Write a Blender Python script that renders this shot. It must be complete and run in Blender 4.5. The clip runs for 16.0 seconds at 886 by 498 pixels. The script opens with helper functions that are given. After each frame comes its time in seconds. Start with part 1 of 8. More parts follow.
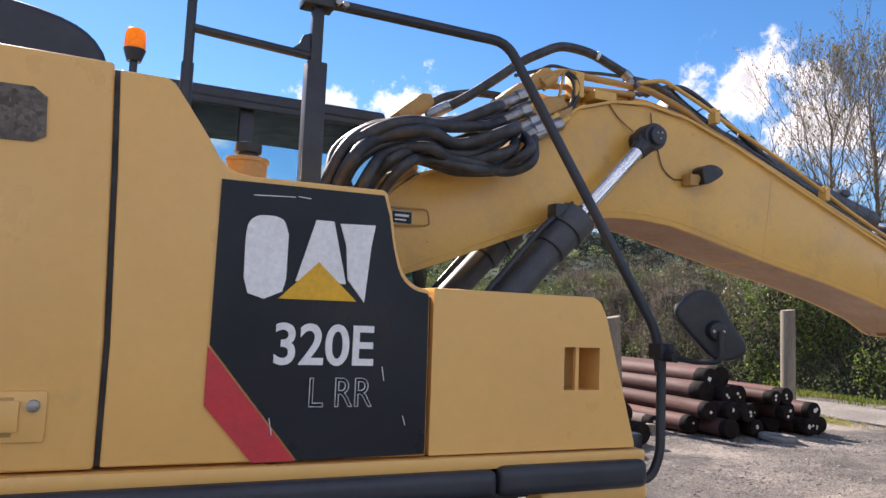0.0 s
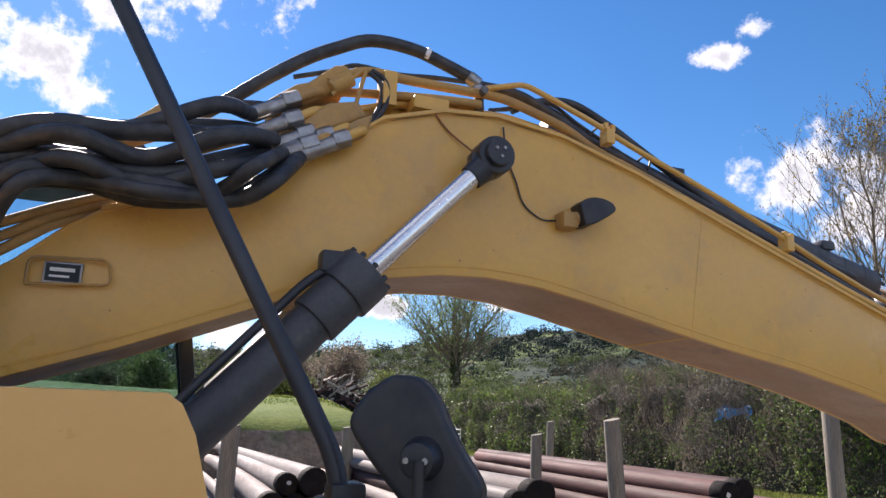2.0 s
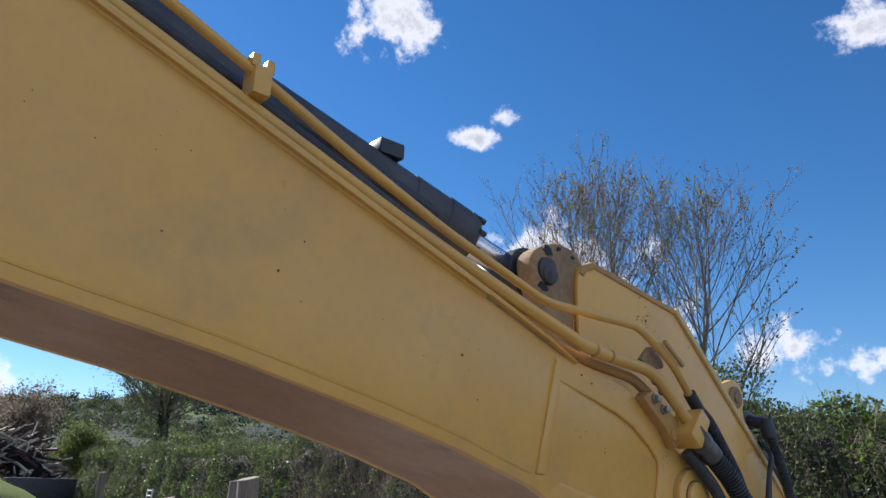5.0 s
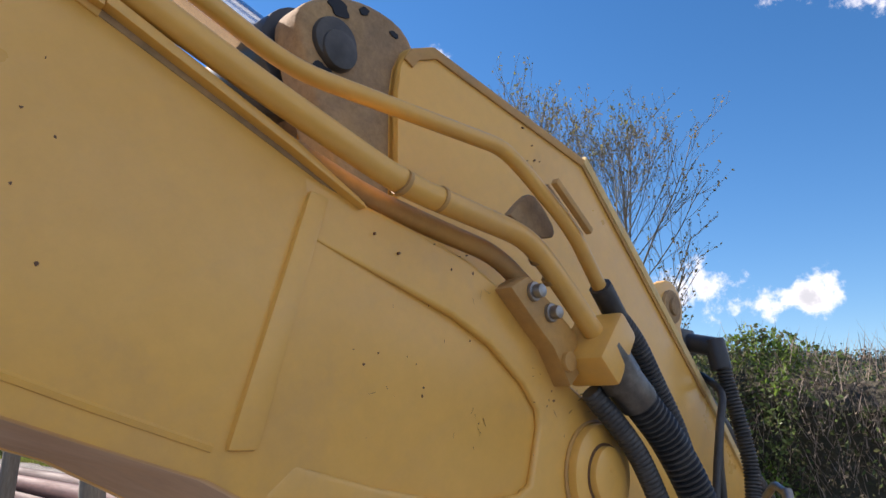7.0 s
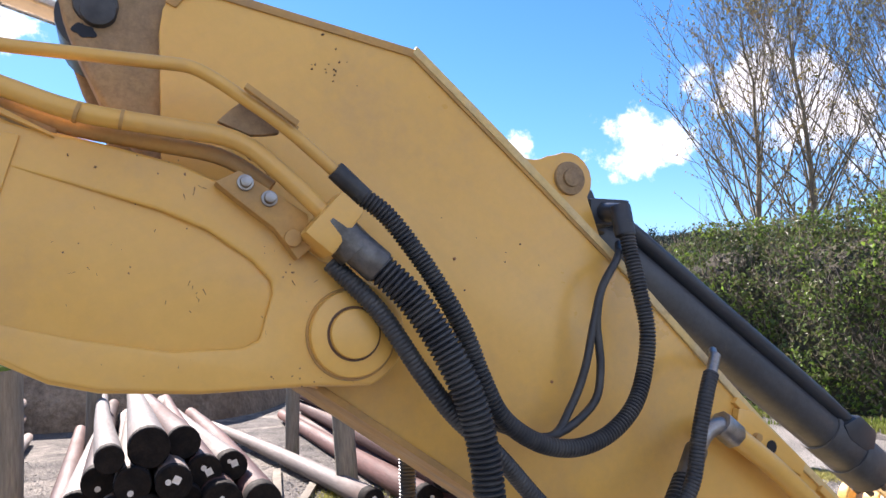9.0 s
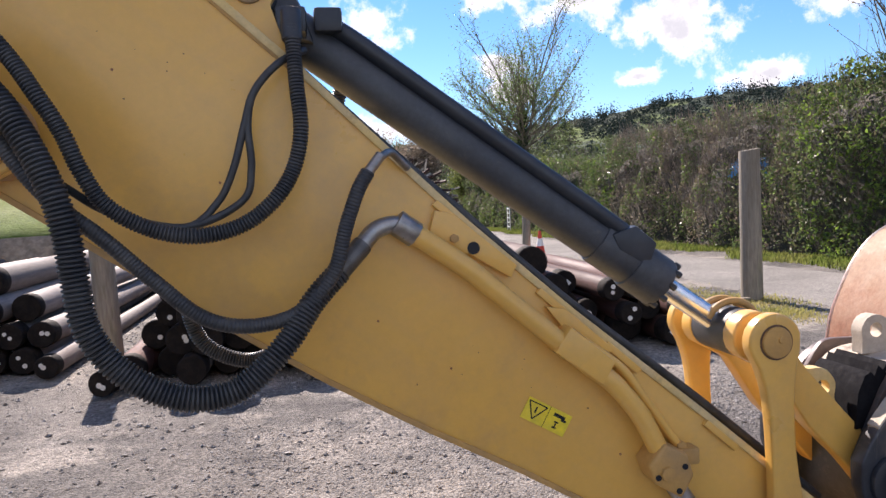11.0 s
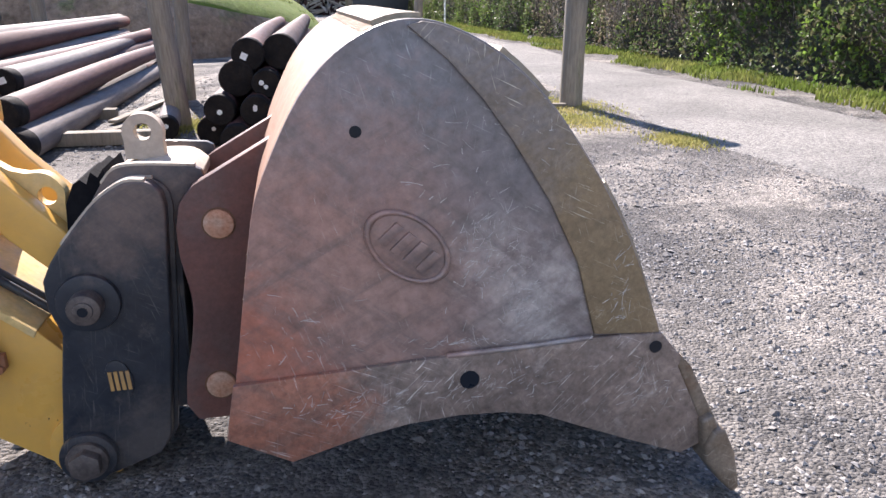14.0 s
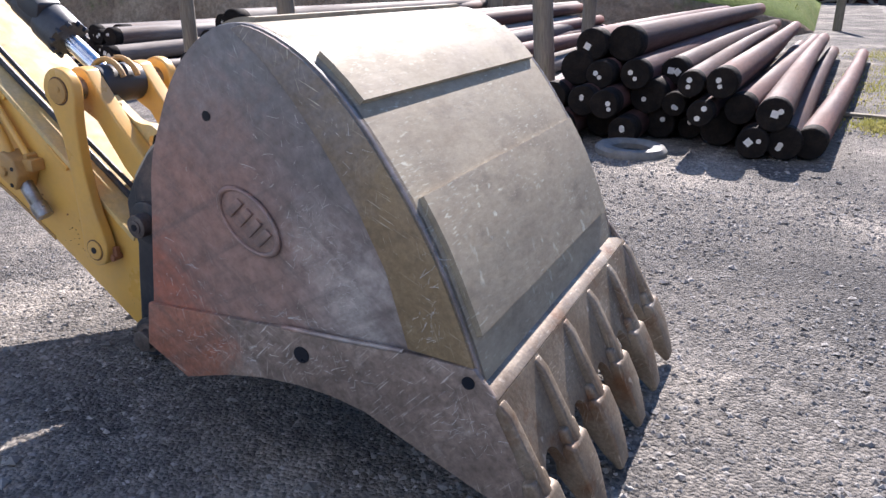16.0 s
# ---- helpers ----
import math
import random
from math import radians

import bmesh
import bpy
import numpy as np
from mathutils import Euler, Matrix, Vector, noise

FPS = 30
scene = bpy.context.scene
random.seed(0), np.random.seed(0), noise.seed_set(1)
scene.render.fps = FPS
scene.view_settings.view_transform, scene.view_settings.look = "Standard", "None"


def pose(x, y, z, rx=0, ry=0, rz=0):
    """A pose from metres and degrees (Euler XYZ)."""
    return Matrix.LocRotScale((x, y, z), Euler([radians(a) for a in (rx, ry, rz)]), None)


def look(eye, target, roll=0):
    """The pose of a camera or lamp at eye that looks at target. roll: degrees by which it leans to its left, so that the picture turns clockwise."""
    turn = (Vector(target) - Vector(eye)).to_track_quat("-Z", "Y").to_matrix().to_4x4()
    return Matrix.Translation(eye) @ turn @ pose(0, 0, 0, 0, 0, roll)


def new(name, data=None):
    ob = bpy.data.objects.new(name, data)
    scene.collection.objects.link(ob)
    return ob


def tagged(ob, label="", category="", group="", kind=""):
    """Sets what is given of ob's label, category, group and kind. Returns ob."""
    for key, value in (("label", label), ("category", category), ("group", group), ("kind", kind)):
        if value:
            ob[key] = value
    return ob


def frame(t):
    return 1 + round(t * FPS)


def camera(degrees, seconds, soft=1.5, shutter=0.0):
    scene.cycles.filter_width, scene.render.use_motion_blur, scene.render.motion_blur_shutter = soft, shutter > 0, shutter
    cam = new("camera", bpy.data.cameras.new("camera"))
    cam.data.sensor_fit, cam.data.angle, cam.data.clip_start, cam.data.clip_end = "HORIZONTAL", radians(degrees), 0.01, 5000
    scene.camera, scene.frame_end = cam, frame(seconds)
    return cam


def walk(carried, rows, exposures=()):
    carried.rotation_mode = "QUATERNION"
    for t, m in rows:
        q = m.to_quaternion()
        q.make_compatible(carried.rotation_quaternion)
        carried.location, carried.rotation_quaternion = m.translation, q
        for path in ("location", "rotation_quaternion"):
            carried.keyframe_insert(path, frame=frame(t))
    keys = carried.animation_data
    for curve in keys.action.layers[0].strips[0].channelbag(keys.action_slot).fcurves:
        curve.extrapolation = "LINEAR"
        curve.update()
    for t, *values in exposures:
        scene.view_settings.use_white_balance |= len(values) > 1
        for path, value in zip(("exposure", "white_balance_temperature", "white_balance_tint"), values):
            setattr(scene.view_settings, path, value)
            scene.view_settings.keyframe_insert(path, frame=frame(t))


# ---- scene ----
cam = camera(62.9, 16.0)
PATH = [
    (0, (1.895, -3.765, 1.627), (2.714, -1.95, 1.818), 2.4),
    (0.5, (2.323, -3.542, 1.619), (3.099, -1.712, 1.84), 2.3),
    (1, (2.764, -3.36, 1.63), (3.489, -1.516, 1.901), 2.1),
    (1.5, (3.2, -3.213, 1.667), (3.882, -1.367, 2.023), 1.5),
    (2, (3.571, -2.982, 1.697), (4.24, -1.154, 2.156), 1.8),
    (2.5, (3.929, -2.827, 1.684), (4.644, -1.044, 2.242), 1.4),
    (3, (4.317, -2.682, 1.7), (5.13, -0.97, 2.337), 0.2),
    (3.5, (4.713, -2.426, 1.736), (5.628, -0.772, 2.391), 1.1),
    (4, (5.135, -2.166, 1.719), (6.174, -0.588, 2.373), 0.6),
    (4.2, (5.291, -2.071, 1.709), (6.36, -0.514, 2.367), 0.9),
    (6.3, (6.376, -1.142, 1.821), (7.801, 0.16, 2.348), 0.6),
    (6.5, (6.493, -1.087, 1.824), (7.922, 0.215, 2.335), 0.4),
    (7, (6.823, -1.056, 1.81), (8.219, 0.295, 2.284), 0.6),
    (7.5, (7.122, -1.041, 1.771), (8.428, 0.419, 2.174), 0.4),
    (8, (7.329, -1.129, 1.767), (8.484, 0.463, 2.128), -1.0),
    (8.2, (7.384, -1.248, 1.764), (8.47, 0.4, 2.091), -1.1),
    (10.3, (8.156, -2.193, 1.534), (8.579, -0.242, 1.65), -2.7),
    (10.5, (8.332, -2.179, 1.51), (8.736, -0.221, 1.561), -2.7),
    (10.9, (8.672, -2.183, 1.514), (9.02, -0.215, 1.431), -2.9),
    (11, (8.748, -2.205, 1.511), (9.086, -0.238, 1.393), -2.6),
    (11.5, (9.211, -2.255, 1.507), (9.488, -0.29, 1.258), -3.0),
    (12, (9.64, -2.141, 1.474), (9.914, -0.191, 1.121), -2.9),
    (12.5, (10.072, -2.165, 1.431), (10.394, -0.24, 0.991), -2.3),
    (13, (10.378, -2.144, 1.422), (10.773, -0.253, 0.905), -1.4),
    (13.5, (10.659, -2.127, 1.416), (11.104, -0.27, 0.821), -0.3),
    (14, (11.058, -2.27, 1.399), (11.438, -0.421, 0.738), 0.2),
    (14.1, (11.134, -2.275, 1.396), (11.472, -0.425, 0.717), 0.2),
    (14.5, (11.454, -2.205, 1.385), (11.568, -0.337, 0.681), -0.1),
    (15, (11.822, -2.195, 1.411), (11.588, -0.341, 0.7), -0.3),
    (15.5, (12.236, -2.206, 1.449), (11.683, -0.416, 0.748), -0.2),
    (16, (12.625, -2.102, 1.447), (11.787, -0.424, 0.753), -0.2),
]
walk(cam, [(t, look(eye, aim, roll)) for t, eye, aim, roll in PATH], [(0, 1.85, 7180, 21), (1, 1.84, 7030, 21), (2, 1.68, 6830, 20), (3, 1.35, 6350, 16), (3.5, 1.19, 6180, 14), (4.2, 1.25, 6180, 14), (6.5, 1.62, 6830, 18), (7, 1.74, 6930, 18), (7.5, 2.02, 7030, 20), (8.2, 2.28, 6780, 20), (10.5, 1.88, 6900, 22), (11, 1.82, 6930, 22), (12.5, 1.57, 6580, 20), (13.5, 2.12, 6630, 20), (14.5, 2.25, 6430, 20), (16, 1.98, 6430, 19)])

# ---- light ----
world = bpy.data.worlds.new("world")
scene.world = world
world.use_nodes = True
SUN_ELEV, SUN_DIR = radians(37), Vector((-0.22, 0.975))


CLOUDS = [(47.8, 17.0, 5.0, 0.8), (52.5, 14.5, 6.0, 0.7), (15.0, 16.5, 4.0, 0.55), (20.5, 15.5, 6.0, 0.7), (27.5, 12.4, 5.0, 0.65), (39.6, 14.6, 4.5, 0.6), (34.0, 8.4, 5.0, 0.3),
          (25.5, 9.0, 2.6, 0.35), (4.2, 13.8, 4.5, 0.6), (-11.0, 24.0, 6.0, 0.7), (-7.0, 28.0, 4.0, 0.7), (-0.5, 32.5, 6.5, 0.7), (6.0, 33.5, 4.0, 0.7), (35.3, 36.0, 4.5, 0.9), (44.7, 28.7, 1.7, 0.6),
          (42.6, 26.9, 2.1, 0.5), (-4.0, 6.5, 4.0, 0.35), (6.0, 6.2, 6.5, 0.28), (14.5, 10.6, 2.4, 0.5), (15.5, 8.4, 2.6, 0.5), (73.8, 31.0, 3.2, 0.7), (81.0, 28.8, 4.0, 0.6), (66.4, 10.2, 3.8, 0.6), (72.3, 9.2, 3.2, 0.6), (57.6, 11.3, 2.4, 0.6)]


def build_world():
    nt = world.node_tree
    nt.nodes.clear()
    out = nt.nodes.new("ShaderNodeOutputWorld")
    bg = nt.nodes.new("ShaderNodeBackground")
    sky = nt.nodes.new("ShaderNodeTexSky")
    sky.sky_type, sky.sun_disc = "NISHITA", False
    sky.sun_elevation, sky.sun_rotation = SUN_ELEV, math.atan2(SUN_DIR.x, SUN_DIR.y)
    sky.air_density, sky.dust_density, sky.ozone_density = 1.0, 0.05, 5.0
    coord = nt.nodes.new("ShaderNodeTexCoord")
    # cloud field: the direction laid on a high plane, so that clouds flatten towards the horizon
    sep = nt.nodes.new("ShaderNodeSeparateXYZ")
    nt.links.new(coord.outputs["Generated"], sep.inputs[0])
    up = nt.nodes.new("ShaderNodeMath")
    up.operation = "ADD"
    up.inputs[1].default_value = 0.16
    nt.links.new(sep.outputs[2], up.inputs[0])
    flat = []
    for k in (0, 1):
        d = nt.nodes.new("ShaderNodeMath")
        d.operation = "DIVIDE"
        nt.links.new(sep.outputs[k], d.inputs[0])
        nt.links.new(up.outputs[0], d.inputs[1])
        flat.append(d)
    comb = nt.nodes.new("ShaderNodeCombineXYZ")
    nt.links.new(flat[0].outputs[0], comb.inputs[0])
    nt.links.new(flat[1].outputs[0], comb.inputs[1])
    comb.inputs[2].default_value = 3.7

    def maths(kind, a, b):
        n = nt.nodes.new("ShaderNodeMath")
        n.operation = kind
        for k, v in enumerate((a, b)):
            if isinstance(v, (int, float)):
                n.inputs[k].default_value = v
            else:
                nt.links.new(v, n.inputs[k])
        return n.outputs[0]

    def puff(scale, detail, rough, vector):
        n = nt.nodes.new("ShaderNodeTexNoise")
        n.inputs["Scale"].default_value, n.inputs["Detail"].default_value, n.inputs["Roughness"].default_value = scale, detail, rough
        nt.links.new(vector, n.inputs["Vector"])
        return n.outputs["Fac"]

    # the clouds that stand over the hill: heading, height and half width in degrees, flatness
    heaps = None
    for az, el, wide, tall in CLOUDS:
        a, e = radians(az), radians(el)
        gap = nt.nodes.new("ShaderNodeVectorMath")
        gap.operation = "SUBTRACT"
        gap.inputs[1].default_value = (math.sin(a) * math.cos(e), math.cos(a) * math.cos(e), math.sin(e))
        nt.links.new(coord.outputs["Generated"], gap.inputs[0])
        size = nt.nodes.new("ShaderNodeVectorMath")
        size.operation = "MULTIPLY"
        size.inputs[1].default_value = (1 / radians(wide), 1 / radians(wide), 1 / radians(wide * tall))
        nt.links.new(gap.outputs[0], size.inputs[0])
        far = nt.nodes.new("ShaderNodeVectorMath")
        far.operation = "LENGTH"
        nt.links.new(size.outputs[0], far.inputs[0])
        near = maths("SUBTRACT", 1.0, far.outputs["Value"])
        heaps = near if heaps is None else maths("MAXIMUM", heaps, near)
    # elsewhere loose fair-weather cloud, unseen, thickened to brighten the shaded sides
    loose = maths("MULTIPLY", maths("SUBTRACT", puff(2.6, 9, 0.52, comb.outputs[0]), 0.455), 7.0)
    behind = nt.nodes.new("ShaderNodeMapRange")
    behind.inputs["From Min"].default_value, behind.inputs["From Max"].default_value = 0.12, -0.12
    behind.inputs["To Min"].default_value, behind.inputs["To Max"].default_value = -3.0, 0.0
    nt.links.new(sep.outputs[1], behind.inputs["Value"])
    heaps = maths("MAXIMUM", maths("MAXIMUM", heaps, -1.0), maths("ADD", loose, behind.outputs[0]))
    ragged = maths("MULTIPLY", maths("SUBTRACT", puff(17.0, 9, 0.64, coord.outputs["Generated"]), 0.5), 3.6)
    body = maths("ADD", heaps, ragged)
    ramp = nt.nodes.new("ShaderNodeMapRange")
    ramp.interpolation_type = "SMOOTHSTEP"
    ramp.inputs["From Min"].default_value, ramp.inputs["From Max"].default_value = 0.14, 0.80
    nt.links.new(body, ramp.inputs["Value"])
    core = nt.nodes.new("ShaderNodeMapRange")
    core.interpolation_type = "SMOOTHSTEP"
    core.inputs["From Min"].default_value, core.inputs["From Max"].default_value = 0.40, 1.25
    nt.links.new(body, core.inputs["Value"])
    cloud = nt.nodes.new("ShaderNodeMix")
    cloud.data_type = "RGBA"
    nt.links.new(core.outputs[0], cloud.inputs["Factor"])
    cloud.inputs["A"].default_value, cloud.inputs["B"].default_value = (7.8, 8.0, 8.4, 1), (4.4, 4.7, 5.2, 1)
    # none below the horizon
    low = nt.nodes.new("ShaderNodeMapRange")
    low.inputs["From Min"].default_value, low.inputs["From Max"].default_value = -0.02, 0.04
    nt.links.new(sep.outputs[2], low.inputs["Value"])
    fac = nt.nodes.new("ShaderNodeMath")
    fac.operation = "MULTIPLY"
    nt.links.new(ramp.outputs[0], fac.inputs[0])
    nt.links.new(low.outputs[0], fac.inputs[1])
    mix = nt.nodes.new("ShaderNodeMix")
    mix.data_type = "RGBA"
    nt.links.new(fac.outputs[0], mix.inputs["Factor"])
    deep = nt.nodes.new("ShaderNodeHueSaturation")
    deep.inputs["Saturation"].default_value = 1.22
    nt.links.new(sky.outputs[0], deep.inputs["Color"])
    nt.links.new(deep.outputs[0], mix.inputs["A"])
    nt.links.new(cloud.outputs["Result"], mix.inputs["B"])
    nt.links.new(mix.outputs["Result"], bg.inputs[0])
    bg.inputs[1].default_value = 0.052
    nt.links.new(bg.outputs[0], out.inputs[0])


build_world()
sun = new("sun", bpy.data.lights.new("sun", "SUN"))
sun.data.energy, sun.data.angle, sun.data.color = 3.3, radians(0.55), (1.0, 0.95, 0.87)
sun.matrix_world = look((SUN_DIR.x * 40, SUN_DIR.y * 40, 40 * math.tan(SUN_ELEV)), (0, 0, 0))


# ---- materials ----
def material(name, colour, rough=0.6, metal=0.0, second=None, scale=8.0, spread=(0.4, 0.65), fine=60.0, fine_amount=0.12,
             bump=0.15, bump_scale=90.0, third=None, third_scale=2.5, third_spread=(0.58, 0.7), vary=0.0, island=0.0, coat=0.0,
             stretch=(1, 1, 1), bump_dist=0.004, rough_var=0.12, turn=(0, 0, 0),
             scratch=None, scratch_amount=(0.63, 0.68), pebbles=0.0, thin=0.0, zones=(), spec=0.5, smear=None, smear_amount=0.75):
    """A worn surface: base colour, a second colour in patches, fine grain, a third colour as stains, relief."""
    m = bpy.data.materials.new(name)
    m.use_nodes = True
    nt = m.node_tree
    b = nt.nodes["Principled BSDF"]
    b.inputs["Metallic"].default_value = metal
    b.inputs["Specular IOR Level"].default_value = spec
    if coat:
        b.inputs["Coat Weight"].default_value = coat
        b.inputs["Coat Roughness"].default_value = 0.25
    coord = nt.nodes.new("ShaderNodeTexCoord")
    mp = nt.nodes.new("ShaderNodeMapping")
    mp.inputs["Scale"].default_value = stretch
    mp.inputs["Rotation"].default_value = turn
    nt.links.new(coord.outputs["Object"], mp.inputs["Vector"])

    def field(s, detail=6, rough_n=0.6):
        n = nt.nodes.new("ShaderNodeTexNoise")
        n.inputs["Scale"].default_value = s
        n.inputs["Detail"].default_value = detail
        n.inputs["Roughness"].default_value = rough_n
        nt.links.new(mp.outputs[0], n.inputs["Vector"])
        return n.outputs["Fac"]

    def span(v, lo, hi, a=0.0, z=1.0):
        r = nt.nodes.new("ShaderNodeMapRange")
        r.inputs["From Min"].default_value, r.inputs["From Max"].default_value = lo, hi
        r.inputs["To Min"].default_value, r.inputs["To Max"].default_value = a, z
        nt.links.new(v, r.inputs["Value"])
        return r.outputs[0]

    def blend(f, a, c):
        x = nt.nodes.new("ShaderNodeMix")
        x.data_type = "RGBA"
        for value, key in ((f, "Factor"), (a, "A"), (c, "B")):
            if isinstance(value, tuple):
                x.inputs[key].default_value = (*value, 1)
            elif isinstance(value, float):
                x.inputs[key].default_value = value
            else:
                nt.links.new(value, x.inputs[key])
        return x.outputs["Result"]

    col = colour
    if second:
        col = blend(span(field(scale), *spread), col, second)
    grain = field(fine, 8, 0.7)
    if third:
        col = blend(span(field(third_scale, 9, 0.68), *third_spread), col, third)
    for tint, centre, near, far, amount in zones:
        flat = nt.nodes.new("ShaderNodeVectorMath")
        flat.operation = "MULTIPLY"
        flat.inputs[1].default_value = (1, 0, 1)
        nt.links.new(coord.outputs["Object"], flat.inputs[0])
        gap = nt.nodes.new("ShaderNodeVectorMath")
        gap.operation = "DISTANCE"
        gap.inputs[1].default_value = (centre[0], 0, centre[1])
        nt.links.new(flat.outputs[0], gap.inputs[0])
        rough_edge = nt.nodes.new("ShaderNodeMath")
        nt.links.new(gap.outputs["Value"], rough_edge.inputs[0])
        nt.links.new(span(field(10, 10, 0.74), 0.25, 0.75, -0.17, 0.17), rough_edge.inputs[1])
        col = blend(span(rough_edge.outputs[0], near, far, amount, 0.0), col, tint)
    if smear:
        for angle in (0.7, -0.5):
            sm = nt.nodes.new("ShaderNodeMapping")
            sm.vector_type = "TEXTURE"
            sm.inputs["Rotation"].default_value, sm.inputs["Scale"].default_value = (0, angle, 0), (0.5, 0.3, 0.06)
            nt.links.new(coord.outputs["Object"], sm.inputs["Vector"])
            sn = nt.nodes.new("ShaderNodeTexNoise")
            sn.inputs["Scale"].default_value, sn.inputs["Detail"].default_value, sn.inputs["Roughness"].default_value = 1.0, 8, 0.68
            nt.links.new(sm.outputs[0], sn.inputs["Vector"])
            col = blend(span(sn.outputs["Fac"], 0.48, 0.74, 0.0, smear_amount), col, smear)
    if scratch:
        for angle in (0.45, -0.8, 1.25, -1.45):
            sm = nt.nodes.new("ShaderNodeMapping")
            sm.vector_type = "TEXTURE"
            sm.inputs["Rotation"].default_value, sm.inputs["Scale"].default_value = (0, angle, 0), (0.085, 0.04, 0.0042)
            nt.links.new(coord.outputs["Object"], sm.inputs["Vector"])
            sn = nt.nodes.new("ShaderNodeTexNoise")
            sn.inputs["Scale"].default_value, sn.inputs["Detail"].default_value = 1.0, 3
            nt.links.new(sm.outputs[0], sn.inputs["Vector"])
            lines = span(sn.outputs["Fac"], *scratch_amount)
            patch = span(field(3.2 + angle, 4), 0.5, 0.66)
            both = nt.nodes.new("ShaderNodeMath")
            both.operation = "MULTIPLY"
            nt.links.new(lines, both.inputs[0])
            nt.links.new(patch, both.inputs[1])
            col = blend(both.outputs[0], col, scratch)
    cells = None
    if pebbles:
        cells = nt.nodes.new("ShaderNodeTexVoronoi")
        cells.inputs["Scale"].default_value = pebbles
        cells.inputs["Randomness"].default_value = 1.0
        nt.links.new(mp.outputs[0], cells.inputs["Vector"])
        sep = nt.nodes.new("ShaderNodeSeparateColor")
        nt.links.new(cells.outputs["Color"], sep.inputs[0])
        tone = blend(span(sep.outputs[0], 0.0, 1.0), (0.58, 0.58, 0.59), (1.45, 1.42, 1.38))
        times = nt.nodes.new("ShaderNodeMix")
        times.data_type, times.blend_type = "RGBA", "MULTIPLY"
        times.inputs["Factor"].default_value = 1.0
        if isinstance(col, tuple):
            times.inputs["A"].default_value = (*col, 1)
        else:
            nt.links.new(col, times.inputs["A"])
        nt.links.new(tone, times.inputs["B"])
        col = times.outputs["Result"]
    hsv = nt.nodes.new("ShaderNodeHueSaturation")
    if isinstance(col, tuple):
        hsv.inputs["Color"].default_value = (*col, 1)
    else:
        nt.links.new(col, hsv.inputs["Color"])
    value = span(grain, 0.3, 0.7, 1 - fine_amount, 1 + fine_amount)
    if vary or island:
        source = nt.nodes.new("ShaderNodeObjectInfo").outputs["Random"] if vary else nt.nodes.new("ShaderNodeNewGeometry").outputs["Random Per Island"]
        amount = vary or island
        mul = nt.nodes.new("ShaderNodeMath")
        mul.operation = "MULTIPLY"
        nt.links.new(value, mul.inputs[0])
        nt.links.new(span(source, 0, 1, 1 - amount, 1 + amount), mul.inputs[1])
        value = mul.outputs[0]
    nt.links.new(value, hsv.inputs["Value"])
    nt.links.new(hsv.outputs[0], b.inputs["Base Color"])
    nt.links.new(span(field(scale * 2.3), 0.3, 0.7, max(0.03, rough - rough_var), min(1, rough + rough_var)), b.inputs["Roughness"])
    if bump:
        bp = nt.nodes.new("ShaderNodeBump")
        bp.inputs["Strength"].default_value, bp.inputs["Distance"].default_value = bump, bump_dist
        if cells:
            lump = nt.nodes.new("ShaderNodeMath")
            lump.operation = "SUBTRACT"
            nt.links.new(field(bump_scale, 5), lump.inputs[0])
            nt.links.new(cells.outputs["Distance"], lump.inputs[1])
            nt.links.new(lump.outputs[0], bp.inputs["Height"])
        else:
            nt.links.new(field(bump_scale, 5), bp.inputs["Height"])
        nt.links.new(bp.outputs[0], b.inputs["Normal"])
    if thin:
        # light passes through leaves
        tr = nt.nodes.new("ShaderNodeBsdfTranslucent")
        nt.links.new(hsv.outputs[0], tr.inputs["Color"])
        ms = nt.nodes.new("ShaderNodeMixShader")
        ms.inputs[0].default_value = thin
        nt.links.new(b.outputs[0], ms.inputs[1])
        nt.links.new(tr.outputs[0], ms.inputs[2])
        nt.links.new(ms.outputs[0], nt.nodes["Material Output"].inputs["Surface"])
    return m


def glass(name, tint, rough=0.02):
    m = bpy.data.materials.new(name)
    m.use_nodes = True
    b = m.node_tree.nodes["Principled BSDF"]
    b.inputs["Base Color"].default_value = (*tint, 1)
    b.inputs["Transmission Weight"].default_value, b.inputs["Roughness"].default_value = 1.0, rough
    b.inputs["IOR"].default_value = 1.1
    return m


YELLOW = material("plant_yellow_paint", (0.74, 0.425, 0.098), 0.36, coat=0.2, second=(0.67, 0.372, 0.075), scale=1.3, fine=35, fine_amount=0.04,
                  bump=0.07, bump_scale=11, third=(0.50, 0.31, 0.13), third_scale=2.6, third_spread=(0.52, 0.82), bump_dist=0.003, smear=(0.62, 0.37, 0.12), smear_amount=0.4)
PANEL = material("panel_yellow_paint", (0.81, 0.462, 0.142), 0.34, second=(0.77, 0.435, 0.138), scale=1.1, fine=20, fine_amount=0.03,
                 bump=0.03, bump_scale=5, third=(0.52, 0.33, 0.12), third_scale=2.0, third_spread=(0.64, 0.85))
DUSTY = material("dusty_yellow_paint", (0.50, 0.28, 0.08), 0.6, second=(0.36, 0.22, 0.095), scale=5, fine=60, fine_amount=0.1,
                 bump=0.12, bump_scale=60, third=(0.20, 0.11, 0.05), third_scale=9, third_spread=(0.62, 0.74))
BLACK = material("black_paint", (0.018, 0.023, 0.033), 0.42, second=(0.030, 0.036, 0.048), scale=4, fine=50, bump=0.06)
DECAL = material("black_decal", (0.011, 0.014, 0.021), 0.36, spec=0.25, second=(0.017, 0.020, 0.028), scale=2, fine=30, fine_amount=0.1, bump=0.02)
